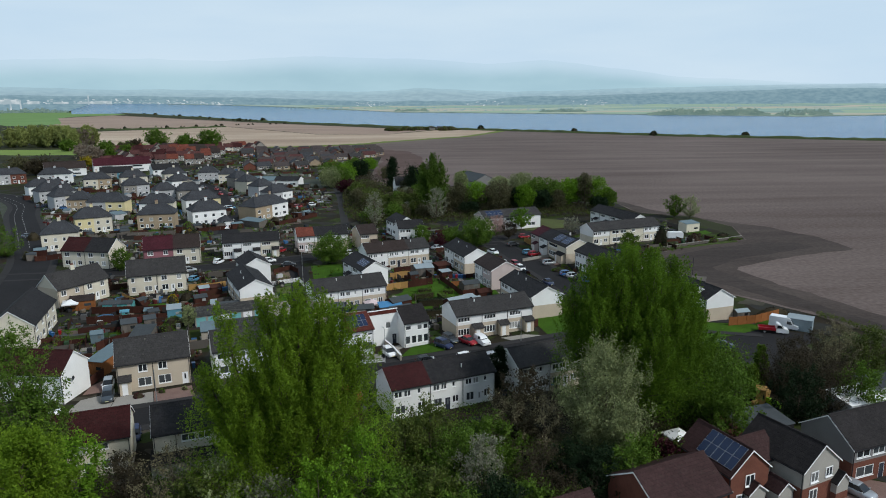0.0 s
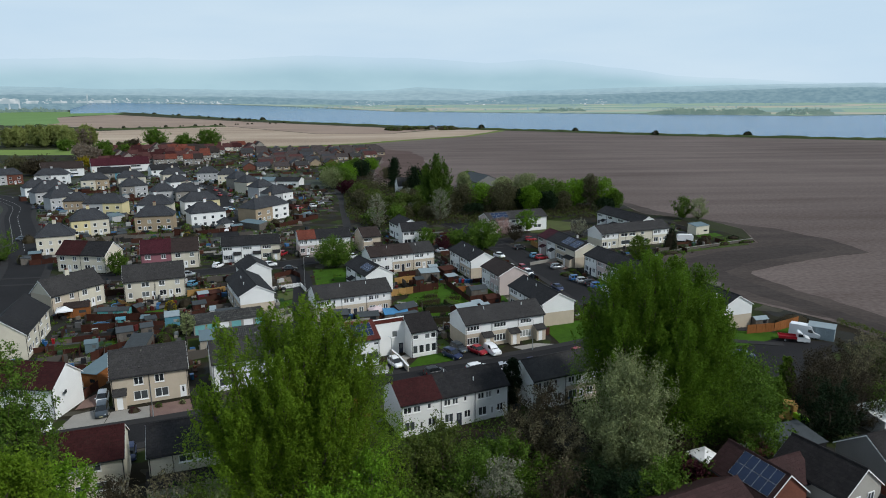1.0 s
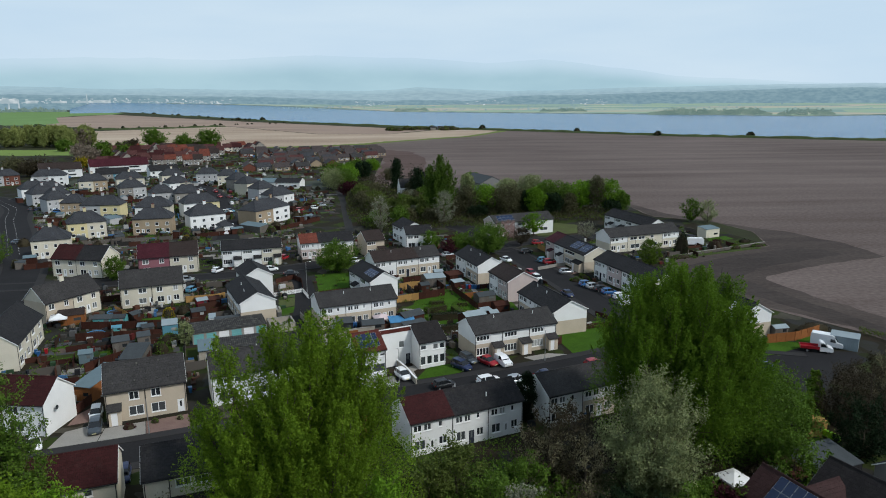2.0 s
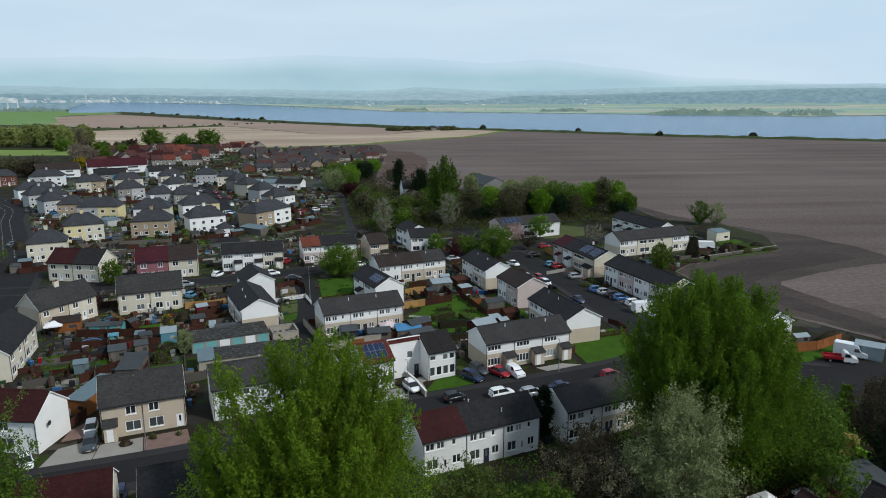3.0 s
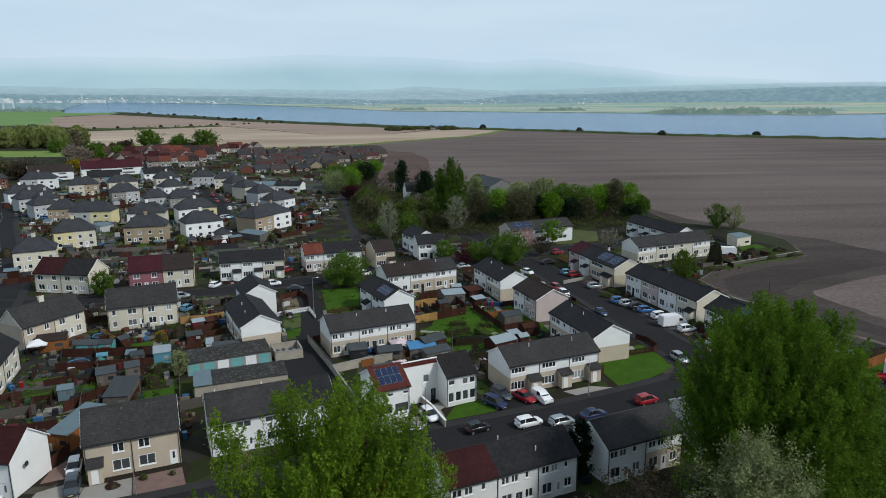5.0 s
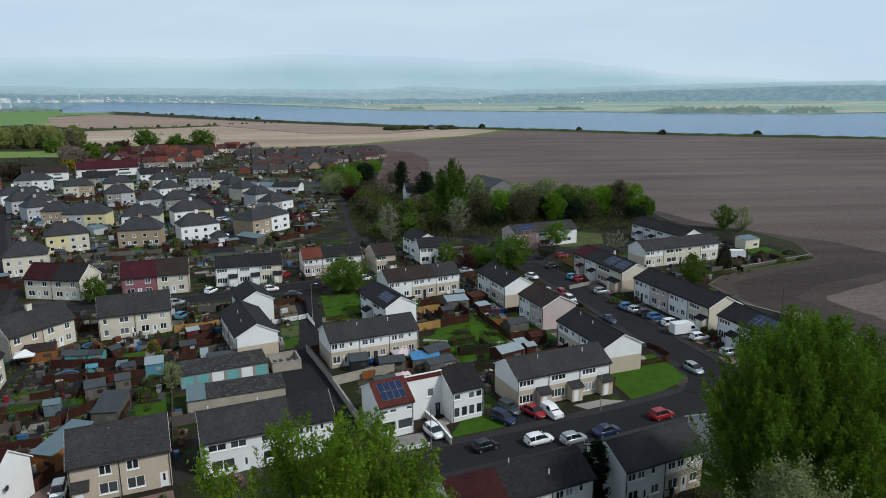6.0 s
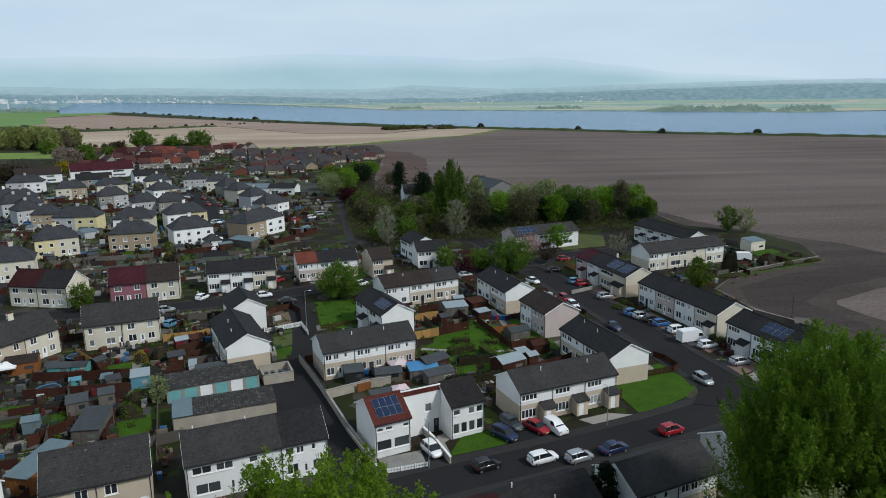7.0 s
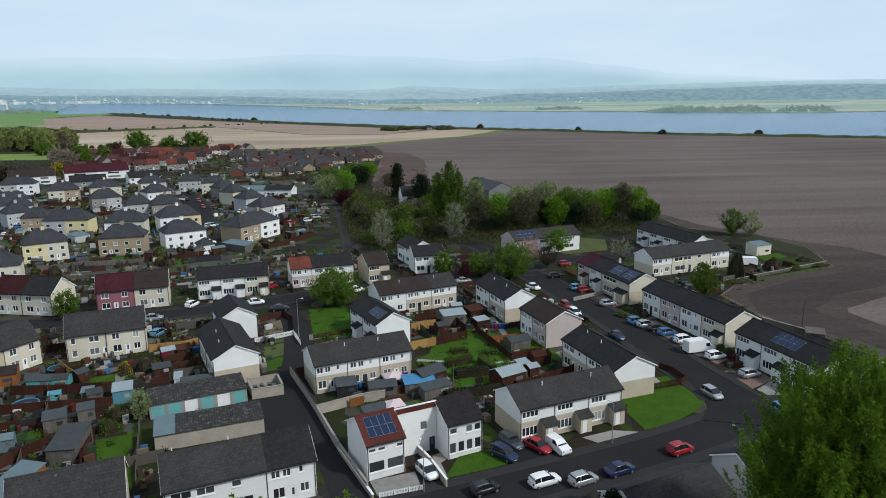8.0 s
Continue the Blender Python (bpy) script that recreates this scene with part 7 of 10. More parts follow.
def vent_tiles(parent, L, D, eave, rise, rows=(0.22, 0.84)):
    """Rows of small pale vent tiles standing out of the front slope."""
    for f in rows:
        for i in range(int(L / 1.6) - (f > 0.5)):
            g = Geo()
            u = -L / 2 + 1.0 + 1.55 * i + (0.4 if f > 0.5 else 0)
            y0, z0 = -D / 2 * (1 - f), eave + rise * f
            g.hexa([(u, y0 - 0.16, z0 - 0.05), (u + 0.24, y0 - 0.16, z0 - 0.05), (u + 0.24, y0 + 0.12, z0 + 0.1), (u, y0 + 0.12, z0 + 0.1), (u, y0 - 0.16, z0 + 0.15), (u + 0.24, y0 - 0.16, z0 + 0.15), (u + 0.24, y0 + 0.12, z0 + 0.31), (u, y0 + 0.12, z0 + 0.31)])
            part("vent_tile", g, CORRUG, parent)


vent_tiles(beige_pair, 11.2, 7.4, 5.0, 3.0)
vent_tiles(cream_block, 13.6, 7.4, 5.0, 3.0)


# ---- cars and vans ----
SILVER, BLUE, NAVY = paint("silver", (0.42, 0.44, 0.46), 0.5), paint("blue", (0.03, 0.12, 0.30)), paint("dark blue", (0.012, 0.022, 0.07))
BLACK, REDP, WHITEP, GREYP = paint("black", (0.012, 0.013, 0.015)), paint("red", (0.30, 0.012, 0.02)), paint("white", (0.80, 0.80, 0.80)), paint("grey", (0.07, 0.085, 0.10), 0.4)
SKYB = paint("light blue", (0.10, 0.28, 0.42), 0.3)
car("silver hatchback parked on the street", 18.6, 111.8, 21, "hatch", SILVER)
car("dark blue saloon parked on the street", 23.8, 113.6, 21, "saloon", NAVY)
car("white estate car on the street", 13.8, 112.0, 21, "estate", WHITEP)
car("red and black hatchback on the street", 33.5, 117.9, 21, "hatch", REDP)
car("black hatchback parked by the kerb", 6.2, 110.9, 23, "hatch", BLACK)
car("white hatchback on the drive beside the wall", -0.6, 115.5, -64, "hatch", WHITEP)
car("dark blue people carrier beside the lawn", 9.8, 118.8, -50, "suv", NAVY)
car("grey estate car beside the lawn", 11.3, 122.0, -62, "estate", GREYP)
car("red coupe on the parking bay", 14.7, 120.6, -55, "saloon", REDP)
van("small white van on the parking bay", 17.4, 119.9, -66, 3.9, 1.65, 1.75, WHITEP)
car("pale silver hatchback turning the corner", 45.7, 134.4, -75, "hatch", SILVER)
car("bright blue car parked at the corner", 53.3, 127.0, -78, "suv", SKYB)
car("dark blue saloon on the side street", 39.4, 162.2, -76, "saloon", NAVY)
car("white hatchback on the side street", 35.0, 177.8, -76, "hatch", WHITEP)
car("teal and red car parked at the kerb", 34.4, 183.0, -76, "hatch", REDP)
car("white saloon at the junction", 30.1, 199.3, -60, "saloon", WHITEP)
van("long white panel van before the grey houses", 52.3, 153.7, 12, 5.9, 2.05, 2.5, WHITEP)
car("white SUV before the grey houses", 51.5, 158.6, 14, "suv", WHITEP)
car("white hatchback before the hedge", 53.7, 150.0, 14, "hatch", WHITEP)
car("blue hatchback before the white house", 49.9, 163.1, 12, "hatch", BLUE)
car("dark hatchback before the white house", 48.8, 165.7, 12, "hatch", BLACK)
car("silver hatchback before the white house", 47.5, 168.3, 12, "hatch", SILVER)
car("bright blue hatchback on a drive", 46.3, 170.7, 12, "hatch", BLUE)
car("silver hatchback on a red paved drive", 55.6, 141.4, 14, "hatch", SILVER)
car("silver hatchback on a drive", 44.3, 183.6, 14, "hatch", SILVER)
car("red hatchback on a drive", 42.2, 195.3, 14, "hatch", REDP)
car("teal hatchback on a drive", 40.9, 197.5, 14, "hatch", SKYB)
car("silver saloon near the terrace", 13.4, 207.3, 15, "saloon", SILVER)
car("dark car under the blossom trees", 38.2, 209.6, 14, "hatch", BLACK)
car("red car on the verge", 44.0, 222.3, 10, "hatch", REDP)
car("white hatchback near the beige house", -10.9, 213.7, -60, "hatch", WHITEP)
car("white hatchback beside the road", -13.9, 201.8, 25, "hatch", WHITEP)
car("white hatchback on a yard", -51.7, 193.6, 70, "hatch", WHITEP)
car("silver saloon on the road", -57.4, 184.1, 12, "saloon", SILVER)
car("pale blue hatchback near the road", -52.9, 173.9, 70, "hatch", SKYB)
car("white saloon at the bend", -37.2, 193.8, 15, "saloon", WHITEP)
car("dark saloon at the bend", -30.6, 188.1, 10, "saloon", BLACK)
car("red hatchback beside the terrace", -35.7, 208.1, 70, "hatch", REDP)
car("white hatchback beside the gabled house", -51.5, 95.2, -58, "hatch", WHITEP)
car("white hatchback on the drive", -47.0, 104.3, -72, "hatch", WHITEP)
car("grey blue SUV on the drive", -45.2, 99.7, -72, "suv", GREYP)
car("dark blue hatchback between the houses", -36.0, 86.1, -72, "hatch", NAVY)
car("dark blue saloon in the yard", 62.7, 114.2, -20, "saloon", NAVY)
van("white cab with a red flat bed", 76.8, 122.0, -22, 5.6, 2.0, 2.1, WHITEP, "bed", REDP)
van("white panel van in the yard", 80.5, 124.4, -40, 5.6, 2.05, 2.5, WHITEP)
shed("white box trailer in the yard", 83.1, 123.2, -38, 4.6, 2.3, 2.5, FELT_PALE, FELT_PALE, "pent", name="trailer", category="trailer", front="")
car("white pickup on the main road", -144.3, 288.7, 105, "suv", WHITEP)
car("grey car on the main road", -162.6, 312.8, 105, "hatch", GREYP)
car("white car at the estate", -74.2, 298.0, 30, "suv", WHITEP)
car("white van-like car at the estate", -66.3, 266.4, 20, "estate", WHITEP)
car("red hatchback in the estate street", -109.7, 365.8, -60, "hatch", REDP)
car("red saloon in the estate street", -89.8, 347.1, -60, "hatch", REDP)
car("grey saloon in the estate street", -77.9, 332.6, -55, "saloon", GREYP)
caravan("white caravan in the field-side garden", 94.2, 216.0, 170)

# ---- garages, fences, sheds and gardens ----
fence("dark brown fence between gardens", [(-67.5, 146.0), (-58.5, 145.7), (-51.0, 146.3)], 1.7, FENCE_BROWN)
fence("dark brown fence between gardens", [(-65.4, 138.6), (-56.5, 139.5), (-49.1, 140.1)], 1.7, FENCE_BROWN)
fence("low brown picket fence between gardens", [(-62.1, 132.4), (-57.8, 133.4), (-48.4, 136.3)], 1.0, FENCE_BROWN, board=False)
fence("dark brown fence between gardens", [(-56.4, 122.0), (-54.5, 125.3), (-52.4, 127.9), (-47.8, 130.4)], 1.7, FENCE_BROWN)
fence("dark brown fence beside the lawn", [(-46.1, 121.8), (-47.5, 129.7)], 1.7, FENCE_BROWN)
fence("weathered wire fence beside the path", [(-45.9, 144.0), (-41.5, 130.1), (-37.1, 116.4)], 1.3, FENCE_GREY, board=False)
fence("slatted timber trellis fence between gardens", [(-65.6, 158.1), (-62.3, 154.4), (-59.9, 151.9)], 1.6, FENCE_TAN, board=False)
fence("dark red fence panels between gardens", [(-59.8, 151.7), (-55.4, 145.0)], 1.6, FENCE_BROWN)
shed("teal shed with grey felt roof", -64.1, 149.1, 2, 3.8, 2.6, 1.7, TEAL, FELT_GREY, "apex")
shed("teal shed with dark roof", -60.8, 149.2, 5, 2.5, 2.4, 1.7, TEAL, FELT_GREY, "apex")
shed("small teal playhouse in a back garden", -59.2, 143.2, 17, 1.7, 1.6, 1.4, TEAL, SHEDBLUE, "apex")
shed("dark red shed with felt roof", -58.8, 151.3, 60, 2.2, 2.2, 1.7, FENCE_BROWN, FELT_GREY, "apex")
shed("blue shed with pale sheet roof", -48.2, 142.4, 18, 2.9, 2.8, 2.2, SHEDBLUE, FELT_PALE, "pent")
shed("grey summerhouse with veranda in a back garden", -54.5, 133.2, 23, 3.0, 2.6, 2.1, FENCE_GREY, FELT_GREY, "pent")
shed("weathered grey open shelter in a back garden", -51.1, 135.7, 23, 2.3, 2.2, 2.1, FENCE_GREY, FELT_GREY, "pent")
shed("small grey shed with pale roof", -54.3, 143.7, 13, 1.7, 1.8, 1.4, FENCE_GREY, FELT_BLUE, "pent")
shed("low grey shed in a back garden", -52.8, 142.7, 27, 2.2, 1.8, 1.5, FENCE_GREY, FELT_GREY, "pent")
shed("large shed with dark sheet roof", -48.9, 125.4, 3, 3.7, 6.0, 2.2, FENCE_GREY, FELT_GREY, "pent")
shed("pale glazed greenhouse in a back garden", -58.5, 127.5, 18, 2.2, 2.2, 1.9, FELT_BLUE, FELT_BLUE, "apex")
shed("long timber garage with grey felt roof", -50.4, 113.5, -17, 3.4, 7.5, 2.5, FENCE_ORANGE, FELT_BLUE, "pent")
trampoline("blue rimmed round trampoline beside the houses", -62.7, 141.0, 1.9)
trampoline("round trampoline with a pink net", -64.7, 155.8, 1.5)
gazebo("white canopy garden umbrella beside the houses", -73.4, 148.9, 20, 3.4, 2.0, UPVC)
shed("brown timber summerhouse with a wide roof", -71.7, 151.2, 20, 5.0, 4.0, 2.2, FENCE_ORANGE, T_BROWN, "apex", name="summerhouse", category="summerhouse")
flat("patio", [(-63.1, 134.5), (-48.7, 139.3), (-48.0, 136.9), (-62.3, 133.0)], 0.024, CONC, "pale paved garden patio", "patio")
flat("patio", [(-61.2, 160.4), (-57.6, 160.9), (-55.3, 155.8), (-57.8, 152.7)], 0.024, CONC, "pale garden path and patio", "patio")
flat("lawn", [(-47.2, 129.0), (-42.5, 130.5), (-37.2, 115.2), (-42.3, 118.2)], 0.03, LAWN, "long narrow back garden lawn", "lawn")
flat("lawn", [(-66.8, 153.6), (-61.7, 155.1), (-57.9, 148.6), (-65.1, 148.2)], 0.03, LAWN, "small back garden lawn", "lawn")
flat("lawn", [(-57.5, 151.7), (-53.9, 153.8), (-51.7, 146.8), (-55.0, 147.2)], 0.03, LAWN, "small back garden lawn", "lawn")
flat("lawn", [(-58.1, 125.0), (-53.1, 128.6), (-55.9, 126.6), (-57.6, 124.1)], 0.03, LAWN, "strip of back garden grass", "lawn")
flat("lawn", [(-58.3, 132.6), (-56.3, 133.3), (-55.0, 130.6), (-57.0, 129.9)], 0.03, LAWN, "small square of garden grass", "lawn")
flat("lawn", [(-70.0, 135.4), (-64.5, 138.1), (-63.6, 135.4), (-69.2, 133.9)], 0.031, LAWN, "strip of back garden grass", "lawn")
flat("lawn", [(-65.8, 128.4), (-62.4, 130.4), (-61.4, 128.0), (-64.1, 126.5)], 0.031, LAWN, "strip of back garden grass", "lawn")
bush("yellow flowering bush in a garden", -52.1, 153.6, 3.0, 2.6, 2.2, L_YELLOW, 0, 900, 0.22, 3)
bush("yellow flowering bush by the shed", -73.1, 236.9, 4.0, 3.5, 2.6, L_YELLOW, 0, 900, 0.22, 4)
bush("dark green shrub in a garden", -46.2, 135.9, 4.5, 3.5, 2.4, L_GREEN, 0, 900, 0.22, 5)
bush("dark green shrub in a garden", -46.5, 131.4, 3.5, 3.0, 2.2, L_GREEN, 0, 800, 0.22, 6)
bush("dark garden shrub in a garden", -49.5, 155.2, 3.5, 3, 2.2, L_BROWN, 0, 700, 0.22, 8)
tree("small pale blossom tree among the houses", -42.8, 134.7, 4.6, 2.0, L_SILVER, 0.12, "round", 20, 8, 18, 0.22, 0.4, 31, up=0.35)
bush("purple heather bush in a garden", -40.6, 100.0, 2.0, 1.5, 0.8, L_PURPLE, 0, 500, 0.14, 7)
flat("driveway", [(-49.6, 93.0), (-49.4, 99.5), (-46.9, 101.1), (-44.2, 100.2), (-43.4, 94.9)], 0.024, CONC, "pale concrete driveway", "driveway")
flat("driveway", [(-43.3, 94.9), (-44.1, 100.2), (-39.0, 102.1), (-37.1, 96.8)], 0.024, CONC, "pale concrete front yard", "driveway")
flat("front_garden", [(-37.0, 96.9), (-38.9, 102.1), (-33.4, 104.2), (-31.2, 98.8)], 0.024, SLABPINK, "pinkish gravel front garden", "garden")
flat("yard", [(-50.0, 101.4), (-50.2, 104.9), (-49.0, 107.8), (-46.8, 102.7)], 0.024, SLABPINK, "dark paved side yard", "yard")
bush("small green shrub in a garden", -37.4, 101.6, 1.2, 1.0, 0.8, L_GREEN, 0, 260, 0.15, 9)
bush("small green shrub in a garden", -34.0, 102.5, 1.2, 1.0, 0.7, L_SILVER, 0, 260, 0.15, 10)
fence("dark boarded fence beside the drive", [(-50.3, 105.0), (-49.7, 109.3)], 1.6, FENCE_BROWN)
garden_wall("low rendered wall along the lane", [(-22.8, 150.4), (-17.9, 138.1), (-16.5, 134.3), (-12.3, 122.5), (-8.1, 112.4)], 1.3, WALLSTONE)
fence("dark fence behind the terrace", [(-22.8, 150.6), (-19.2, 141.4), (-16.4, 134.3)], 1.8, FENCE_GREY)
garden_wall("pale wall behind the white house", [(-16.4, 134.1), (-9.5, 137.8), (-6.3, 138.4)], 1.5, WALLSTONE)
garden_wall("pale wall beside the drive", [(-1.7, 121.4), (-0.0, 117.5), (1.6, 112.5)], 1.1, WALLSTONE, cap=UPVC)
fence("white balustrade before the gravel garden", [(-6.6, 110.8), (-1.2, 112.1)], 0.75, UPVC, board=False)
garden_wall("low wall beside the lane with white coping", [(-12.3, 122.5), (-7.4, 110.6)], 0.7, WALLSTONE, cap=UPVC)
flat("patio", [(-7.9, 114.7), (-2.1, 116.4), (-1.4, 112.1), (-6.6, 110.5)], 0.024, GRAVEL, "grey gravel front garden with stones", "garden")
flat("driveway", [(-1.9, 121.5), (0.1, 117.2), (1.6, 112.5), (-1.2, 112.1), (-2.1, 116.0)], 0.026, ASPHALT, "dark driveway beside the wall", "driveway")
flat("path", [(0.3, 120.1), (2.7, 121.8), (2.9, 119.8), (1.3, 118.2), (2.3, 113.0), (1.6, 112.5)], 0.028, CONC, "pale concrete path beside the lawn", "path")
flat("path", [(2.3, 113.0), (8.4, 115.9), (8.9, 115.4), (2.7, 112.4)], 0.028, CONC, "pale concrete path before the lawn", "path")
flat("driveway", [(8.4, 120.5), (11.2, 123.4), (16.1, 123.7), (19.4, 121.0), (18.2, 119.2), (9.9, 115.7)], 0.026, ASPHALT, "dark parking bay before the terrace", "driveway")
flat("driveway", [(21.6, 123.2), (26.6, 124.9), (30.8, 123.9), (25.9, 121.6), (23.5, 121.4)], 0.028, CONC, "pale concrete drive before the terrace", "driveway")
flat("front_garden", [(18.6, 121.0), (22.6, 123.9), (24.6, 121.3), (19.0, 119.5)], 0.026, GARDEN, "bare brown front garden", "garden")
flat("yard", [(8.2, 125.3), (11.7, 124.1), (8.4, 120.5), (7.7, 122.1)], 0.025, GARDEN, "bare earth side yard", "garden")
shed("black shed with felt roof", -12.5, 141.2, 11, 3.2, 2.8, 2.0, PIPE, FELT_GREY, "pent")
shed("dark grey shelter with hipped roof", -6.7, 140.9, 10, 4.5, 3.0, 1.7, FENCE_GREY, FELT_GREY, "apex")
shed("brown shed with dark felt roof", 1.1, 144.4, 34, 5.0, 3.4, 2.2, FENCE_BROWN, FELT_GREY, "apex")
shed("lean-to covered with blue tarpaulin", -0.7, 141.7, 11, 5.1, 3.0, 1.8, FENCE_GREY, TARP, "pent")
shed("grey green felted shed in a back garden", 1.9, 138.9, 25, 5.0, 2.2, 1.9, FENCE_GREY, FELT_GREY, "pent")
gazebo("pale pink gazebo canopy beside the houses", -4.9, 143.3, 20, 3.2, 2.0, SLABPALE)
gazebo("pale pink square gazebo canopy", -4.8, 132.4, 20, 3.2, 2.0, SLABPALE)
shed("dark grey flat roofed shelter", -7.5, 131.0, 20, 3.6, 2.4, 1.9, FENCE_GREY, FELT_GREY, "pent")
fence("orange brown slatted gate panels", [(-11.6, 136.0), (-9.4, 137.0)], 1.5, FENCE_ORANGE)
bin_("blue wheelie bin behind the terrace", -11.0, 143.0, 20, BLUE)
bin_("blue wheelie bin behind the terrace", -10.4, 143.1, 20, BLUE)
bin_("dark wheelie bin behind the terrace", -9.8, 143.3, 20, BLACK)
bin_("blue wheelie bin behind the terrace", -2.7, 146.9, 20, BLUE)
bin_("dark wheelie bin behind the terrace", -3.3, 146.4, 20, REDP)
fence("new tan timber fence panels", [(-1.1, 170.3), (1.7, 172.1), (4.1, 172.6)], 1.8, FENCE_TAN)
fence("new tan timber fence panels", [(-1.9, 159.4), (3.5, 161.9)], 1.8, FENCE_TAN)
fence("dark red brown fence panels", [(3.5, 161.9), (9.8, 165.1)], 1.8, FENCE_BROWN)
fence("dark red brown fence panels", [(9.8, 165.1), (9.9, 168.4), (7.8, 175.9)], 1.8, FENCE_BROWN)
fence("dark red fence behind the terrace", [(-0.1, 176.8), (4.5, 178.2)], 1.7, FENCE_BROWN)
shed("dark red shed with felt roof", 4.9, 168.8, 21, 2.2, 2.4, 2.0, FENCE_BROWN, FELT_GREY, "apex")
shed("grey shed with pale blue sheet roof", 7.9, 175.2, 12, 5.0, 3.2, 2.2, FENCE_GREY, FELT_PALE, "pent")
shed("dark red shed with a sheet roof", 13.2, 179.3, 27, 4.2, 3.0, 1.8, FENCE_BROWN, FENCE_BROWN, "pent")
shed("brown shed with pale roof", 13.6, 172.4, 25, 2.9, 2.0, 1.6, FENCE_BROWN, FELT_PALE, "pent")
shed("grey shed behind the terrace", 9.2, 183.0, 12, 2.4, 2.0, 1.7, FENCE_GREY, FELT_PALE, "apex")
fence("dark brown fence beside the green", [(12.0, 168.9), (14.2, 161.4), (16.6, 152.3)], 1.5, FENCE_BROWN)
fence("orange brown fence beside the garden", [(14.5, 162.0), (21.4, 163.8)], 1.4, FENCE_ORANGE)
fence("dark brown fence behind the houses", [(16.6, 152.3), (22.7, 154.5)], 1.8, FENCE_BROWN)
fence("dark brown fence behind the houses", [(16.6, 140.0), (24.4, 144.3), (28.2, 147.2)], 1.8, FENCE_BROWN)
shed("grey green felted shed in a back garden", 18.9, 159.6, 21, 4.4, 3.0, 1.7, FENCE_GREY, FELT_GREY, "apex")
shed("brown shed with brown roof", 21.4, 151.0, 17, 3.4, 2.6, 1.9, FENCE_BROWN, FENCE_BROWN, "apex")
shed("brown shed with pale felt roof", 17.8, 147.8, 22, 2.2, 2.0, 1.6, FENCE_BROWN, FELT_PALE, "pent")
shed("brown shed with grey felt roof", 19.0, 146.2, 24, 2.0, 2.0, 1.6, FENCE_BROWN, FELT_PALE, "apex")
shed("dark red shed with pale grey roof", 14.3, 143.0, 28, 5.0, 3.6, 2.2, FENCE_BROWN, FELT_PALE, "apex")
for bx, by in ((-27.6, 143.6), (-26.6, 144.0), (-25.4, 144.4), (-24.6, 144.0)):
    bin_("dark grey wheelie bin in the walled yard", bx, by, 20, GREYP)
bin_("wheelie bin in the back garden", 16.4, 170.5, 20, REDP)
bin_("wheelie bin in the back garden", 17.2, 170.4, 20, BLUE)
bin_("wheelie bin in the back garden", 17.9, 170.3, 20, BLUE)
bin_("wheelie bin in the back garden", 18.6, 170.3, 20, NAVY)
flat("lawn", [(-0.9, 154.1), (3.1, 159.5), (9.6, 163.1), (9.7, 153.0), (8.6, 140.8), (4.8, 141.1), (3.4, 148.4)], 0.034, LAWN, "shared green lawn with clipped hedges", "lawn")
flat("lawn", [(-1.3, 164.9), (3.6, 167.1), (3.5, 163.1), (-1.6, 161.2)], 0.034, LAWN, "small lawn inside the fence", "lawn")
flat("lawn", [(12.6, 168.1), (16.3, 151.0), (12.5, 142.6), (10.1, 140.6), (10.9, 152.9)], 0.034, LAWN, "back lawn beside the path", "lawn")
bush("clipped dark green ring hedge", 8.7, 146.6, 6.5, 1.6, 1.5, L_DARK, 10, 1500, 0.16, 41, name="hedge", category="hedge", square=True)
bush("clipped dark green hedge in a garden", 6.9, 152.0, 5.5, 1.5, 1.4, L_GREEN, 25, 1200, 0.16, 42, name="hedge", category="hedge", square=True)
bush("clipped dark green hedge in a garden", 11.8, 150.1, 1.6, 5.0, 1.4, L_GREEN, 20, 1200, 0.16, 43, name="hedge", category="hedge", square=True)
bush("low green hedge in a garden", 7.5, 157.5, 3.4, 1.5, 1.0, L_GREEN, 10, 800, 0.16, 44, name="hedge", category="hedge", square=True)
bush("low pale green hedge in a garden", 13.2, 156.1, 2.8, 1.2, 0.9, L_GREEN, 5, 700, 0.16, 45, name="hedge", category="hedge", square=True)
bush("dark hedge at the back of the green", 8.2, 138.6, 10, 1.4, 1.4, L_DARK, 12, 1600, 0.18, 46, name="hedge", category="hedge", square=True)
flat("path", [(-0.3, 155.2), (5.8, 153.5), (5.7, 152.6), (-0.6, 154.1)], 0.05, CONC, "narrow concrete path", "path")
flat("path", [(12.1, 152.3), (17.2, 152.8), (17.0, 152.0), (12.1, 151.2)], 0.05, CONC, "narrow concrete path", "path")
post("tall grey clothes pole on the green", 5.0, 141.1, 4.5, "clothes_pole", 0, 0, FENCE_GREY)
fence("brown picket fence by the corner lawn", [(31.2, 136.3), (36.7, 137.5), (42.6, 139.1)], 1.2, FENCE_BROWN, board=False)
fence("dark fence at the corner garden", [(42.6, 139.1), (43.9, 140.4), (43.3, 144.3), (41.7, 146.5)], 1.1, FENCE_BROWN)
fence("red brown fence at the terrace end", [(28.4, 127.7), (30.4, 129.9)], 1.7, FENCE_BROWN)
flat("lawn", [(39.1, 142.3), (42.9, 143.4), (42.4, 139.6), (39.4, 139.0)], 0.03, LAWN, "tiny front lawn in the corner garden", "lawn")
flat("path", [(38.6, 141.9), (39.7, 142.7), (39.9, 139.4), (38.5, 139.1)], 0.036, CONC, "pale garden path", "path")
fence("tan fence panels between gardens", [(-51.4, 163.7), (-44.9, 165.2), (-43.0, 166.8)], 1.7, FENCE_TAN)
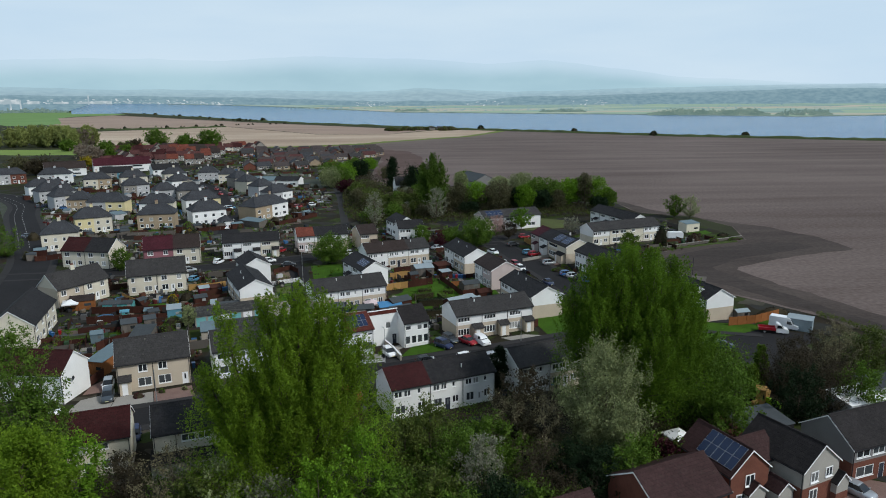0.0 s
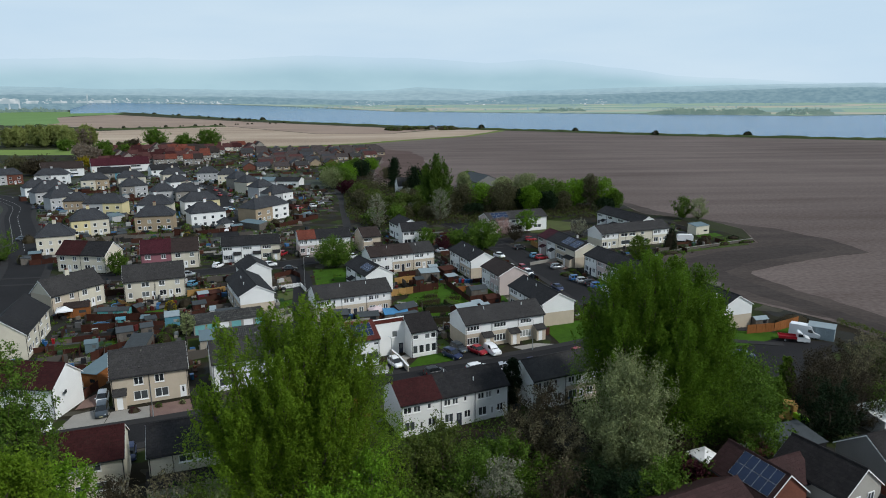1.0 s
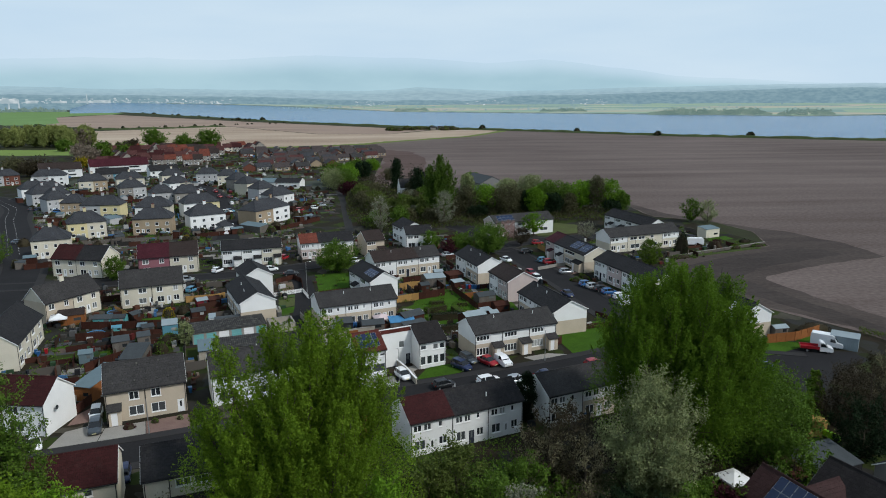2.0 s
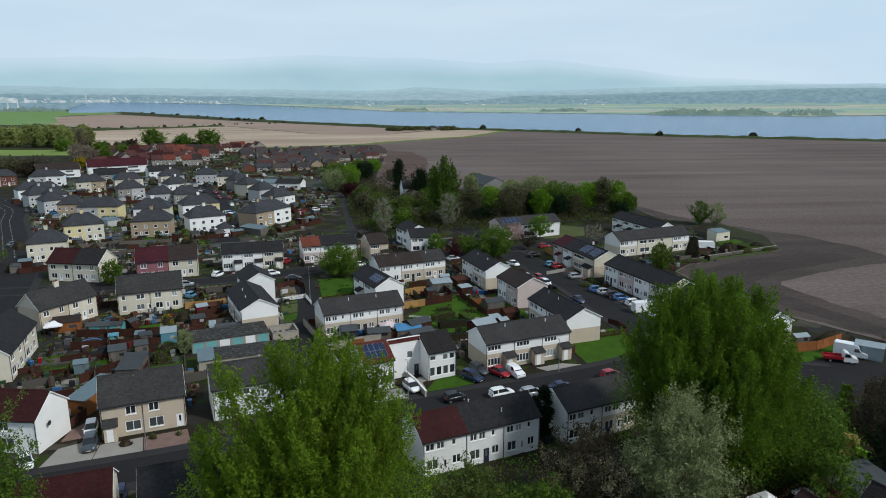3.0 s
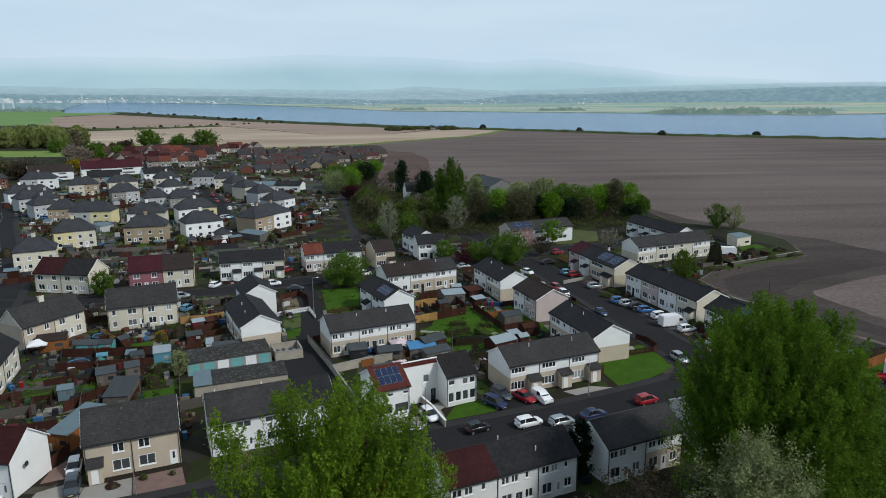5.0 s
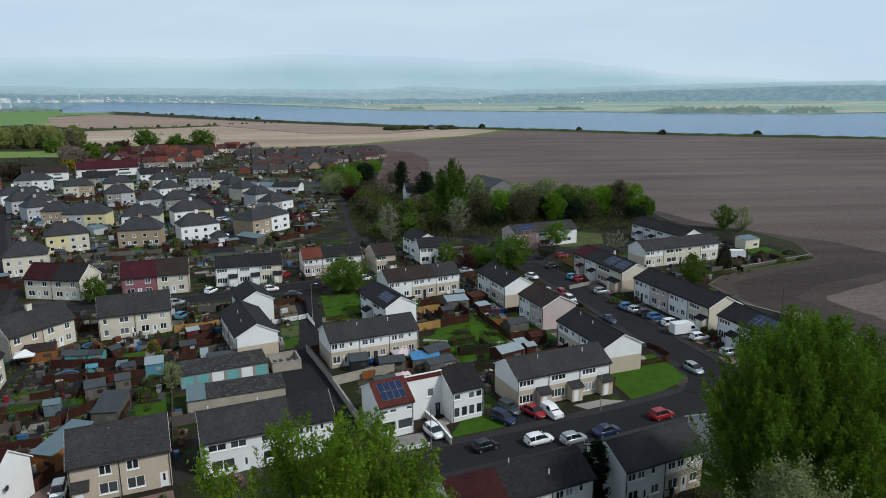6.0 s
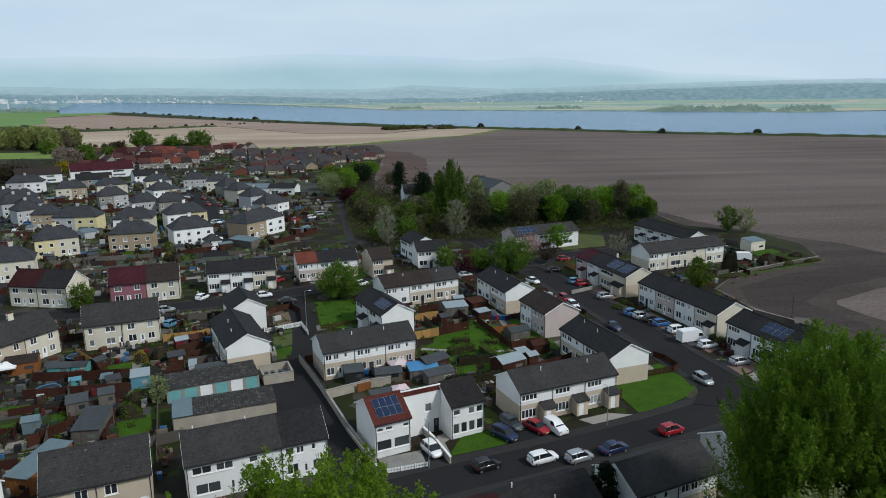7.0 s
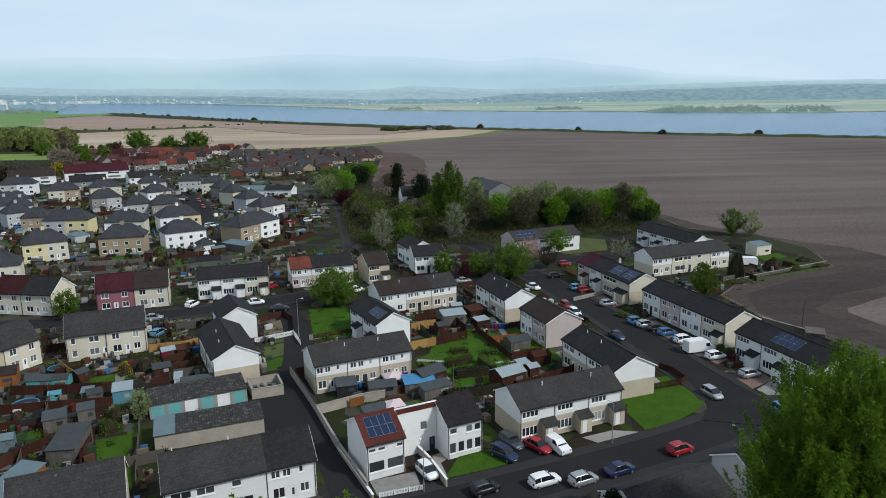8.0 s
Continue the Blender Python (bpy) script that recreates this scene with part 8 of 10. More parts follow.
shed("red shed with pale felt roof", -46.9, 160.6, 30, 2.4, 2.2, 1.8, MAROONP, FELT_PALE, "apex")
shed("long dark red shed in a back garden", -44.2, 161.4, 28, 2.6, 2.2, 1.7, FENCE_BROWN, FENCE_BROWN, "pent")
shed("brown shed with grey roof", -45.4, 152.3, 25, 2.9, 2.6, 1.8, FENCE_BROWN, FELT_GREY, "apex")
fence("dark red fence between gardens", [(-45.2, 146.2), (-42.7, 147.8)], 1.6, FENCE_BROWN)
fence("pale picket fence beside the lane", [(-32.1, 166.9), (-25.1, 170.8), (-22.9, 164.7)], 1.1, UPVC, board=False)
flat("lawn", [(-31.6, 163.1), (-24.7, 167.8), (-23.0, 161.6), (-29.2, 157.1)], 0.03, ROUGHGRASS, "mossy yellow green lawn", "lawn")
flat("lawn", [(-28.9, 157.1), (-22.6, 160.7), (-21.4, 156.3), (-27.6, 152.9)], 0.03, LAWN, "strip of rough garden grass", "lawn")
flat("yard", [(-32.1, 178.4), (-28.0, 183.0), (-25.4, 172.9), (-31.2, 170.1)], 0.028, SOILY, "bare brown fenced yard", "yard")
fence("dark fence around the bare yard", [(-33.3, 179.7), (-29.4, 183.9), (-26.6, 179.7), (-25.2, 171.5)], 1.3, FENCE_BROWN)
fence("low brown fence between gardens", [(-20.8, 168.3), (-12.8, 171.6)], 0.9, FENCE_BROWN, board=False)
flat("patio", [(-19.9, 165.0), (-12.5, 170.1), (-12.1, 166.7), (-18.3, 160.3)], 0.028, SLABPINK, "reddish paved garden", "patio")
flat("patio", [(-21.5, 171.1), (-16.1, 173.0), (-15.7, 170.5), (-20.7, 168.3)], 0.028, CONC, "pale paved garden", "patio")
shed("pale sheet metal shed in a back garden", -40.9, 147.1, 14, 1.2, 2.4, 1.8, UPVC, FELT_PALE, "pent")
shed("long grey flat roofed shed", -37.1, 144.7, 16, 5.0, 2.6, 1.9, FENCE_GREY, FELT_GREY, "pent")
shed("cream outbuilding with blue grey roof", 104.7, 229.4, 22, 6.1, 4.0, 3.0, CREAM, FELT_BLUE, "pent")
garden_wall("low pale wall at the field edge", [(82.3, 199.5), (91.5, 204.0), (101.0, 208.3), (117.0, 215.4)], 0.8, FENCE_GREY)
fence("grey fence at the garden corner", [(79.5, 199.8), (86.5, 202.3)], 1.6, FENCE_GREY)
flat("front_garden", [(83.6, 202.1), (99.4, 229.9), (115.1, 229.4), (116.0, 216.9), (102.0, 210.1)], 0.05, GARDEN, "dug and earth garden by the field", "garden")
flat("lawn", [(102.5, 225.7), (111.0, 229.9), (111.4, 224.6), (101.5, 220.8)], 0.055, LAWN, "patch of garden grass", "lawn")
bush("dark copper shrub in a garden", 98.3, 210.5, 4.6, 4.0, 3.2, L_PURPLE, 0, 1200, 0.25, 51)
bush("green shrub by the wall", 104.3, 209.8, 5, 2, 1.4, L_CONIFER, 10, 700, 0.22, 52)
bush("green shrub by the wall", 113.2, 212.5, 6, 2, 1.0, L_GREEN, 10, 700, 0.22, 53)
bush("green shrub in a garden", 103.9, 219.1, 2.6, 2.4, 1.6, L_GREEN, 0, 600, 0.22, 54)
bush("dark garden planting in a garden", 112.5, 219.4, 5, 3, 1.2, L_DARK, 10, 700, 0.22, 55)
bush("dark clipped oval conifer beside the wall", 84.3, 202.6, 4.8, 4.6, 7.4, L_DARK, 0, 3600, 0.26, 56, name="tree", category="tree")
tree("broad green shrub tree among the houses", 69.6, 189.6, 7.5, 3.9, L_CONIFER, 0.08, "round", 34, 9, 20, 0.3, 0.55, 57, up=0.35)
bush("leaning hedge along the field edge", 81.8, 198.4, 9, 2, 1.3, L_GREEN, 12, 900, 0.22, 58)
garden_wall("grey wall behind the row", [(72.0, 167.0), (75.3, 161.3), (77.3, 157.8)], 1.5, FENCE_GREY)
shed("grey shed behind the row", 76.2, 156.0, -28, 3.2, 2.6, 2.2, FENCE_GREY, FENCE_GREY, "pent")
post("thin dark pole behind the row", 76.8, 161.2, 6.5, "pole", 0, 0, PIPE)
bush("yellow green shrub before the house", 56.4, 150.4, 3.2, 2.4, 2.0, L_CONIFER, 0, 700, 0.22, 61)
bush("dark shrub before the house", 56.2, 153.3, 2.6, 2.0, 1.5, L_GREEN, 0, 600, 0.22, 62)
bush("rough front hedge in a garden", 47.7, 178.6, 6, 2, 1.0, L_CONIFER, -70, 700, 0.22, 63)
bush("rough front hedge in a garden", 44.8, 175.7, 4, 3, 0.9, L_GREEN, -70, 700, 0.22, 64)
flat("driveway", [(45.3, 169.9), (50.6, 174.3), (56.1, 149.6), (52.8, 147.2)], 0.03, SLABPINK, "reddish paved parking before the houses", "driveway")
flat("driveway", [(52.5, 140.5), (58.1, 145.4), (59.0, 139.8), (53.2, 136.3)], 0.03, SLABPINK, "red paved drive", "driveway")
flat("front_garden", [(54.1, 136.2), (60.0, 140.7), (61.9, 133.2), (56.0, 129.7)], 0.03, GRAVEL, "grey gravel front garden", "garden")
flat("driveway", [(37.8, 189.4), (45.4, 194.3), (47.5, 183.8), (40.9, 179.4)], 0.03, SLABPINK, "reddish paved drive", "driveway")
flat("front_garden", [(41.8, 178.0), (48.1, 181.5), (48.8, 169.5), (44.7, 168.1)], 0.03, ROUGHGRASS, "overgrown front garden", "garden")
garden_wall("low pale wall before the drive", [(37.5, 188.1), (46.1, 192.8)], 0.8, CONC)
fence("tan fence at the terrace end", [(42.9, 216.0), (44.2, 209.7)], 1.7, FENCE_TAN)
fence("orange stained boarded fence between gardens", [(69.9, 126.7), (76.0, 127.6), (83.2, 131.3)], 1.9, FENCE_ORANGE)
shed("pale round-topped store behind the fence", 74.6, 131.2, 10, 3.0, 2.0, 1.8, FENCE_GREY, FELT_PALE, "apex")
bush("hedge behind the boarded fence", 82.6, 132.8, 9, 2.5, 2.0, L_BROWN, 5, 900, 0.22, 65)
flat("lawn", [(49.3, 85.1), (56.8, 89.7), (59.4, 86.9), (54.3, 83.9)], 0.03, LAWN, "back garden lawn with play frame", "lawn")
shed("timber climbing frame house in a back garden", 57.6, 90.7, -29, 1.3, 1.6, 2.4, FENCE_TAN, FENCE_TAN, "apex", name="playhouse", category="playhouse")
shed("dark outbuilding with corrugated roof", 51.6, 80.4, 16, 8.0, 5.0, 2.3, PIPE, FELT_GREY, "pent")
shed("dark felted outbuilding in a back garden", 48.0, 79.4, 16, 6.0, 5.0, 2.3, PIPE, FENCE_BROWN, "pent")
gazebo("white square gazebo canopy beside the houses", 39.0, 77.6, 20, 3.2, 2.0, UPVC)
gazebo("white pointed gazebo canopy beside the houses", 45.1, 78.6, 30, 3.2, 2.0, UPVC)
shed("lean-to with white sheet roof", 70.2, 86.8, 16, 7.0, 4.5, 2.3, GREYW, UPVC, "pent")
shed("dark felted garage in a back garden", 78.1, 92.4, 16, 6.0, 5.0, 2.5, GREYW, FELT_GREY, "apex")
tree("dark slim conifer between the houses", 17.6, 97.6, 7.6, 1.5, L_DARK, 0.04, "column", 30, 10, 30, 0.24, 0.4, 67)
bin_("wheelie bin by the white house", 26.2, 98.1, 20, BLUE)
bin_("wheelie bin by the white house", 26.8, 98.1, 20, BLACK)
bin_("blue wheelie bin beside the house", -35.3, 112.0, 20, BLUE)
bin_("wheelie bin beside the cream house", -69.6, 131.8, 20, BLUE)
bin_("wheelie bin beside the cream house", -68.6, 130.7, 20, BLUE)
bin_("wheelie bin beside the cream house", -67.9, 132.1, 20, REDP)
POLE = mat("galvanised steel", (0.35, 0.36, 0.36), 0.5, 0.1, metal=0.6)
post("grey steel street lamp beside the houses", -37.0, 98.0, 5.4, "street_lamp", 0.0, 0, POLE)
post("white street lamp beside the lane", -23.9, 169.7, 8.0, "street_lamp", 0.9, 10, POLE)
post("grey steel street lamp before the terrace", 25.2, 121.0, 6.0, "street_lamp", 0.8, 110, POLE)
post("grey steel street lamp beside the drive", -1.2, 111.6, 6.5, "street_lamp", 0.8, 110, POLE)
post("grey steel street lamp beside the grey gable", 37.0, 109.5, 7.5, "street_lamp", 0.8, 110, POLE)
post("timber pole behind the cream row", 69.3, 201.0, 7.0, "pole", 0, 0, FENCE_GREY)
car("parked car on the estate street", -72.6, 286.5, 15, "estate", WHITEP)
car("parked car on the estate street", -73.3, 299.5, 15, "hatch", SKYB)
car("parked car on the estate street", -66.3, 264.2, 15, "suv", SILVER)
car("parked car on the estate street", -97.1, 367.2, -60, "hatch", REDP)
car("parked car on the estate street", -84.0, 343.9, -50, "hatch", REDP)
car("parked car on the estate street", -78.5, 333.4, -50, "estate", GREYP)
car("parked car on the estate street", -69.7, 330.4, 10, "saloon", WHITEP)
car("parked car on the estate street", -107.3, 395.4, 20, "saloon", BLACK)
car("parked car on the estate street", -158.9, 312.4, 20, "suv", NAVY)
car("parked car on the estate street", -152.8, 309.0, 20, "hatch", BLUE)
car("parked car on the estate street", -106.7, 376.6, -60, "hatch", GREYP)
car("parked car on the estate street", -130.1, 425.5, 20, "hatch", BLACK)
van("white panel van between the estate houses", -51.1, 258.4, 10, 5.2, 2.0, 2.3, WHITEP)
shed("white flat roofed lock-up beside the yellow house", -112.7, 275.7, 54, 5.3, 4.5, 2.4, GREYW, FELT_BLUE, "pent", front="d")
shed("blue canopy shelter beside the tan house", -54.1, 254.3, -36, 10.5, 4.0, 2.4, FENCE_GREY, FELT_BLUE, "pent", front="")

# ---- trees and shrubs ----
tree("round green tree among the houses", 26.4, 209.5, 8.6, 6.6, L_GREEN, 0.12, "round", 44, 10, 26, 0.36, 0.75, 71, up=0.35)
tree("rounded green shrub tree among the houses", 18.8, 214.6, 5.6, 4.8, L_GREEN, 0.12, "round", 30, 9, 20, 0.34, 0.6, 72, up=0.35)
tree("small green tree among the houses", 8.9, 215.8, 6.0, 3.4, L_GREEN, 0.12, "round", 28, 9, 20, 0.3, 0.55, 73, up=0.35)
tree("small tree in fresh leaf", 45.2, 235.2, 8.0, 4.4, L_BRIGHT, 0.25, "round", 30, 9, 20, 0.3, 0.5, 74, up=0.35)
tree("pink blossom tree among the houses", 35.6, 229.0, 6.4, 4.2, L_PINKB, 0.2, "round", 30, 8, 16, 0.26, 0.55, 75, up=0.35)
tree("bare brown tree among the houses", 38.2, 219.8, 6.0, 3.6, L_BROWN, 0.2, "round", 30, 8, 16, 0.22, 0.5, 76, up=0.35)
tree("pale blossom tree among the houses", 61.3, 225.8, 6.5, 4.0, L_BLOSSOM, 0.25, "round", 28, 8, 10, 0.22, 0.5, 77, up=0.35)
tree("dark spruce beside the field houses", 110.9, 258.1, 8.5, 4.6, L_GREEN, 0.12, "round", 30, 9, 18, 0.35, 0.6, 78, up=0.35)
tree("feathery green tree among the houses", 116.1, 255.4, 8.5, 4.6, L_SILVER, 0.12, "round", 30, 9, 12, 0.3, 0.6, 79, up=0.35)
tree("small green tree beside the gable", -76.9, 187.2, 5.8, 3.2, L_GREEN, 0.12, "round", 28, 9, 20, 0.32, 0.55, 80, up=0.35)
tree("dark copper small tree among the houses", 14.2, 210.4, 4.4, 2.6, L_PURPLE, 0.12, "round", 22, 8, 16, 0.28, 0.45, 81, up=0.35)
bush("orange pink flowering shrub before the white row", -26.2, 104.8, 2.6, 2.2, 1.6, L_PINKB, 0, 900, 0.22, 95)
tree("dark conifer in the wood", -2.5, 359.7, 15.7, 3.9, L_DARK, 0.03, "cone", 38, 10, 20, 0.58, 1.17, 137, up=0.35)
tree("dark conifer in the wood", 8.0, 331.0, 13.3, 3.8, L_DARK, 0.03, "column", 38, 10, 20, 0.57, 1.43, 190, up=0.35)
poplar("tall green poplar in the wood", 14.6, 271.9, [(0.4, 0.0, 25.0, 3.8, 8.0), (-3.6, 0.6, 21.0, 3.4, 5.0), (3.8, -0.4, 21.5, 3.4, 5.0), (0.4, 2.2, 21.0, 3.2, 6.0), (-0.6, -2.2, 19.0, 3.4, 3.5)], L_GREEN, 82, 133, 0.42, 18, skirt=[(2.0, -1.0, 3.5, 2.2), (-2.0, 0.5, 3.5, 2.2)])
wood_rng = np.random.default_rng(88)
for i in range(30):
    # thicket of low trees along the footpath
    u, v = wood_rng.uniform(), wood_rng.uniform()
    leaf, kind = [(L_OLIVE, "olive"), (L_BARE, "bare brown"), (L_GREEN, "green"), (L_OLIVE, "olive"), (L_BARE, "bare brown")][i % 5]
    lobed_tree(kind + " young tree in the wood", -15 + 27 * u - 6 * v, 252 + 78 * v + 6 * u, wood_rng.uniform(5.0, 8.5), wood_rng.uniform(2.8, 4.4), leaf, 10, 240, 0.5, 0.06, 900 + i, group="young trees of the thicket")
lobed_tree("broad green tree beside the footpath", -37.5, 392.0, 12.5, 7.4, L_GREEN, 18, 330, 0.6, 0.08, 941)
lobed_tree("broad green tree beside the footpath", -31.0, 372.0, 11.0, 6.4, L_GREEN, 16, 330, 0.6, 0.08, 942)
lobed_tree("broad green tree beside the footpath", -27.5, 430.0, 11.5, 6.2, L_GREEN, 16, 330, 0.6, 0.08, 943)
lobed_tree("pale grey green tree in the wood", 32.0, 336.0, 12.0, 3.8, L_SILVER, 16, 330, 0.52, 0.1, 187)
lobed_tree("bright green tree in the wood", 33.9, 280.2, 13.4, 5.5, L_BRIGHT, 16, 330, 0.52, 0.1, 140)
lobed_tree("bare brown tree in the wood", 26.9, 277.8, 13.4, 4.4, L_BARE, 16, 300, 0.42, 0.06, 177)
lobed_tree("bare brown tree in the wood", 43.1, 276.6, 14.6, 5.2, L_BARE, 16, 300, 0.42, 0.06, 158)
lobed_tree("pale grey green tree in the wood", 59.1, 315.7, 12.9, 6.3, L_SILVER, 16, 330, 0.52, 0.1, 192)
lobed_tree("pale grey green tree in the wood", 50.2, 326.4, 9.6, 5.3, L_SILVER, 16, 330, 0.52, 0.1, 172)
lobed_tree("bright green tree in the wood", 53.9, 275.0, 12.5, 4.1, L_BRIGHT, 16, 330, 0.52, 0.1, 114)
lobed_tree("green tree in the wood", 61.9, 292.9, 12.9, 5.6, L_GREEN, 16, 330, 0.52, 0.1, 146)
lobed_tree("green tree in the wood", 66.2, 282.4, 13.4, 5.9, L_GREEN, 16, 330, 0.52, 0.1, 186)
lobed_tree("bright green tree in the wood", 74.4, 286.0, 13.0, 5.3, L_BRIGHT, 16, 330, 0.52, 0.1, 215)
lobed_tree("green tree in the wood", 81.1, 295.2, 12.6, 4.3, L_GREEN, 16, 330, 0.52, 0.1, 127)
lobed_tree("bare brown tree in the wood", 81.0, 282.5, 17.0, 3.6, L_BARE, 16, 300, 0.42, 0.06, 155)
lobed_tree("bright green tree in the wood", 86.2, 284.2, 14.2, 5.5, L_BRIGHT, 16, 330, 0.52, 0.1, 174)
lobed_tree("green tree in the wood", 91.2, 283.4, 8.6, 4.1, L_GREEN, 16, 330, 0.52, 0.1, 198)
tree("white blossom tree in the wood", -7.9, 248.7, 12.6, 4.6, L_BLOSSOM, 0.12, "round", 36, 9, 13, 0.27, 0.7, 108)
tree("white blossom tree in the wood", 15.8, 258.9, 12.8, 4.6, L_BLOSSOM, 0.12, "round", 36, 9, 14, 0.27, 0.7, 152)
lobed_tree("white blossom tree in the wood", 4.4, 324.4, 5.2, 3.6, L_BLOSSOM, 11, 300, 0.42, 0.06, 156)
lobed_tree("white blossom tree in the wood", 6.2, 273.3, 5.6, 3.5, L_BLOSSOM, 11, 300, 0.42, 0.06, 182)
lobed_tree("bare brown tree in the wood", 21.5, 278.6, 9.5, 4.6, L_BARE, 16, 300, 0.42, 0.06, 151)
lobed_tree("bare brown tree in the wood", 38.0, 277.3, 11.5, 4.6, L_BARE, 16, 300, 0.42, 0.06, 133)
lobed_tree("bare brown tree in the wood", 47.7, 280.4, 11.2, 4.5, L_BARE, 16, 300, 0.42, 0.06, 203)
lobed_tree("dark conifer in the wood", 50.7, 277.7, 10.3, 3.1, L_DARK, 16, 330, 0.52, 0.1, 222)
lobed_tree("dark conifer in the wood", 60.9, 276.2, 9.5, 4.5, L_DARK, 16, 330, 0.52, 0.1, 175)
lobed_tree("bare brown tree in the wood", 67.6, 277.5, 9.6, 3.9, L_BARE, 16, 300, 0.42, 0.06, 203)
lobed_tree("dark conifer in the wood", 37.8, 281.9, 7.2, 3.9, L_DARK, 11, 330, 0.52, 0.1, 155)
lobed_tree("bright green tree in the wood", -30.1, 389.1, 11.8, 6.3, L_BRIGHT, 16, 330, 0.52, 0.1, 158)
lobed_tree("pale grey green tree in the wood", -35.6, 369.3, 11.4, 6.9, L_SILVER, 16, 330, 0.52, 0.1, 112)
lobed_tree("dark conifer in the wood", -22.3, 411.2, 11.9, 5.2, L_DARK, 16, 330, 0.52, 0.1, 178)
lobed_tree("bright green tree in the wood", -19.2, 461.4, 8.4, 5.4, L_BRIGHT, 16, 330, 0.52, 0.1, 175)
lobed_tree("dark copper tree in the wood", -25.9, 345.6, 6.8, 4.8, L_PURPLE, 11, 330, 0.52, 0.1, 154)
lobed_tree("bare brown tree in the wood", -14.3, 343.7, 6.1, 4.8, L_BARE, 11, 300, 0.42, 0.06, 199)
lobed_tree("olive green tree in the wood", -4.3, 283.6, 7.2, 4.4, L_OLIVE, 11, 330, 0.52, 0.1, 122)
lobed_tree("olive green tree in the wood", 10.6, 286.0, 9.0, 5.3, L_OLIVE, 16, 330, 0.52, 0.1, 219)
lobed_tree("olive green tree in the wood", -0.5, 266.0, 6.7, 3.6, L_OLIVE, 11, 330, 0.52, 0.1, 158)
lobed_tree("bare brown tree in the wood", -17.1, 318.9, 5.6, 3.8, L_BARE, 11, 300, 0.42, 0.06, 169)
lobed_tree("olive green tree in the wood", -11.7, 287.0, 6.8, 3.5, L_OLIVE, 11, 330, 0.52, 0.1, 213)
lobed_tree("green tree in the wood", 10.5, 323.5, 7.0, 3.9, L_GREEN, 11, 330, 0.52, 0.1, 181)
lobed_tree("bare brown tree in the wood", 11.2, 264.4, 5.8, 3.6, L_BARE, 11, 300, 0.42, 0.06, 121)
lobed_tree("dark conifer in the wood", 86.4, 279.3, 5.6, 4.0, L_DARK, 11, 330, 0.52, 0.1, 187)
lobed_tree("dark conifer in the wood", 29.7, 269.9, 5.7, 3.7, L_DARK, 11, 330, 0.52, 0.1, 203)
lobed_tree("green tree in the wood", 40.6, 399.6, 4.6, 4.3, L_GREEN, 11, 330, 0.52, 0.1, 189)
lobed_tree("bare brown tree in the wood", -6.7, 408.3, 7.4, 4.7, L_BARE, 11, 300, 0.42, 0.06, 131)
BARNX, BARNY = 42.5, 361.0
house("small white house with slate roof among trees", 5.6, 338.5, 12, 14.0, 7.5, [(1, WHITE, WHITE, T_GREY, "f")], eave=5.4, rise=3.6, split=99, chim=(0.0,), trim=False)
house("small brick porch with a gabled tiled roof", 45.3, 63.9, -70, 2.2, 2.4, [(1, BRICK, STONEC, T_PLUM, "-")], eave=2.4, rise=1.0, split=1.0, name="porch", category="porch", trim=False, over=0.2)
house("tiled bay porch of the brick house", 42.0, 63.7, -70, 1.8, 2.6, [(1, BRICK, STONEC, T_PLUM, "-")], eave=2.4, rise=1.0, split=1.0, name="porch", category="porch", trim=False, over=0.2)
house("dark roofed porch of the grey gabled house", 53.0, 65.5, -67, 2.4, 2.2, [(1, BRICK, STONEC, T_BLACK, "-")], eave=2.4, rise=1.0, split=1.0, name="porch", category="porch", trim=False, over=0.2)
car("pale silver car under a cover", 56.0, 65.3, -60, "estate", SILVER)
flat("drive", [(44, 58), (47, 66), (56, 70), (64, 66), (70, 50), (50, 46)], 0.024, SLABPINK, "paved drive before the brick houses", "drive")
clutter("bright green plastic play slide", 59.0, 89.4, 110, 2.6, 0.5, 0.9, paint("lime plastic", (0.25, 0.55, 0.02)), "play_slide")
clutter("wooden climbing frame platform", 58.2, 91.2, 20, 1.6, 1.4, 2.0, FENCE_TAN, "climbing_frame")
clutter("low wooden play bench", 56.6, 90.3, 40, 2.2, 0.5, 0.7, FENCE_TAN, "play_bench")
clutter("orange plastic ride-on toy", 61.2, 86.8, 20, 0.8, 0.5, 0.5, paint("orange plastic", (0.6, 0.16, 0.02)), "ride_on_toy")
gazebo("white garden canopy behind the solar house", 45.0, 78.5, 20, 3.2, 2.0, UPVC)
shed("low dark roofed extension before the cream house", -25.0, 77.6, 17, 10.5, 3.4, 1.9, CREAM, T_BLACK, "pent", front="", name="extension", category="extension")
tree("big round dark green tree", -250.6, 726.7, 17, 12, L_GREEN, 0.12, "round", 44, 10, 12, 1.2, 1.5, 200, up=0.35)
tree("round dark green tree among the houses", -208.9, 687.1, 13, 9, L_GREEN, 0.12, "round", 44, 10, 12, 1.2, 1.5, 201, up=0.35)
tree("large green tree among the houses", -184.9, 683.4, 18, 13, L_GREEN, 0.12, "round", 44, 10, 12, 1.2, 1.5, 202, up=0.35)
tree("green tree beside the roofs", -241.0, 579.7, 13, 7, L_GREEN, 0.12, "round", 44, 10, 12, 1.2, 1.5, 203, up=0.35)
tree("grey bare tree among the houses", -245.8, 564.2, 10, 8, L_TWIGS, 0.12, "round", 44, 10, 12, 1.2, 1.5, 204, up=0.35)
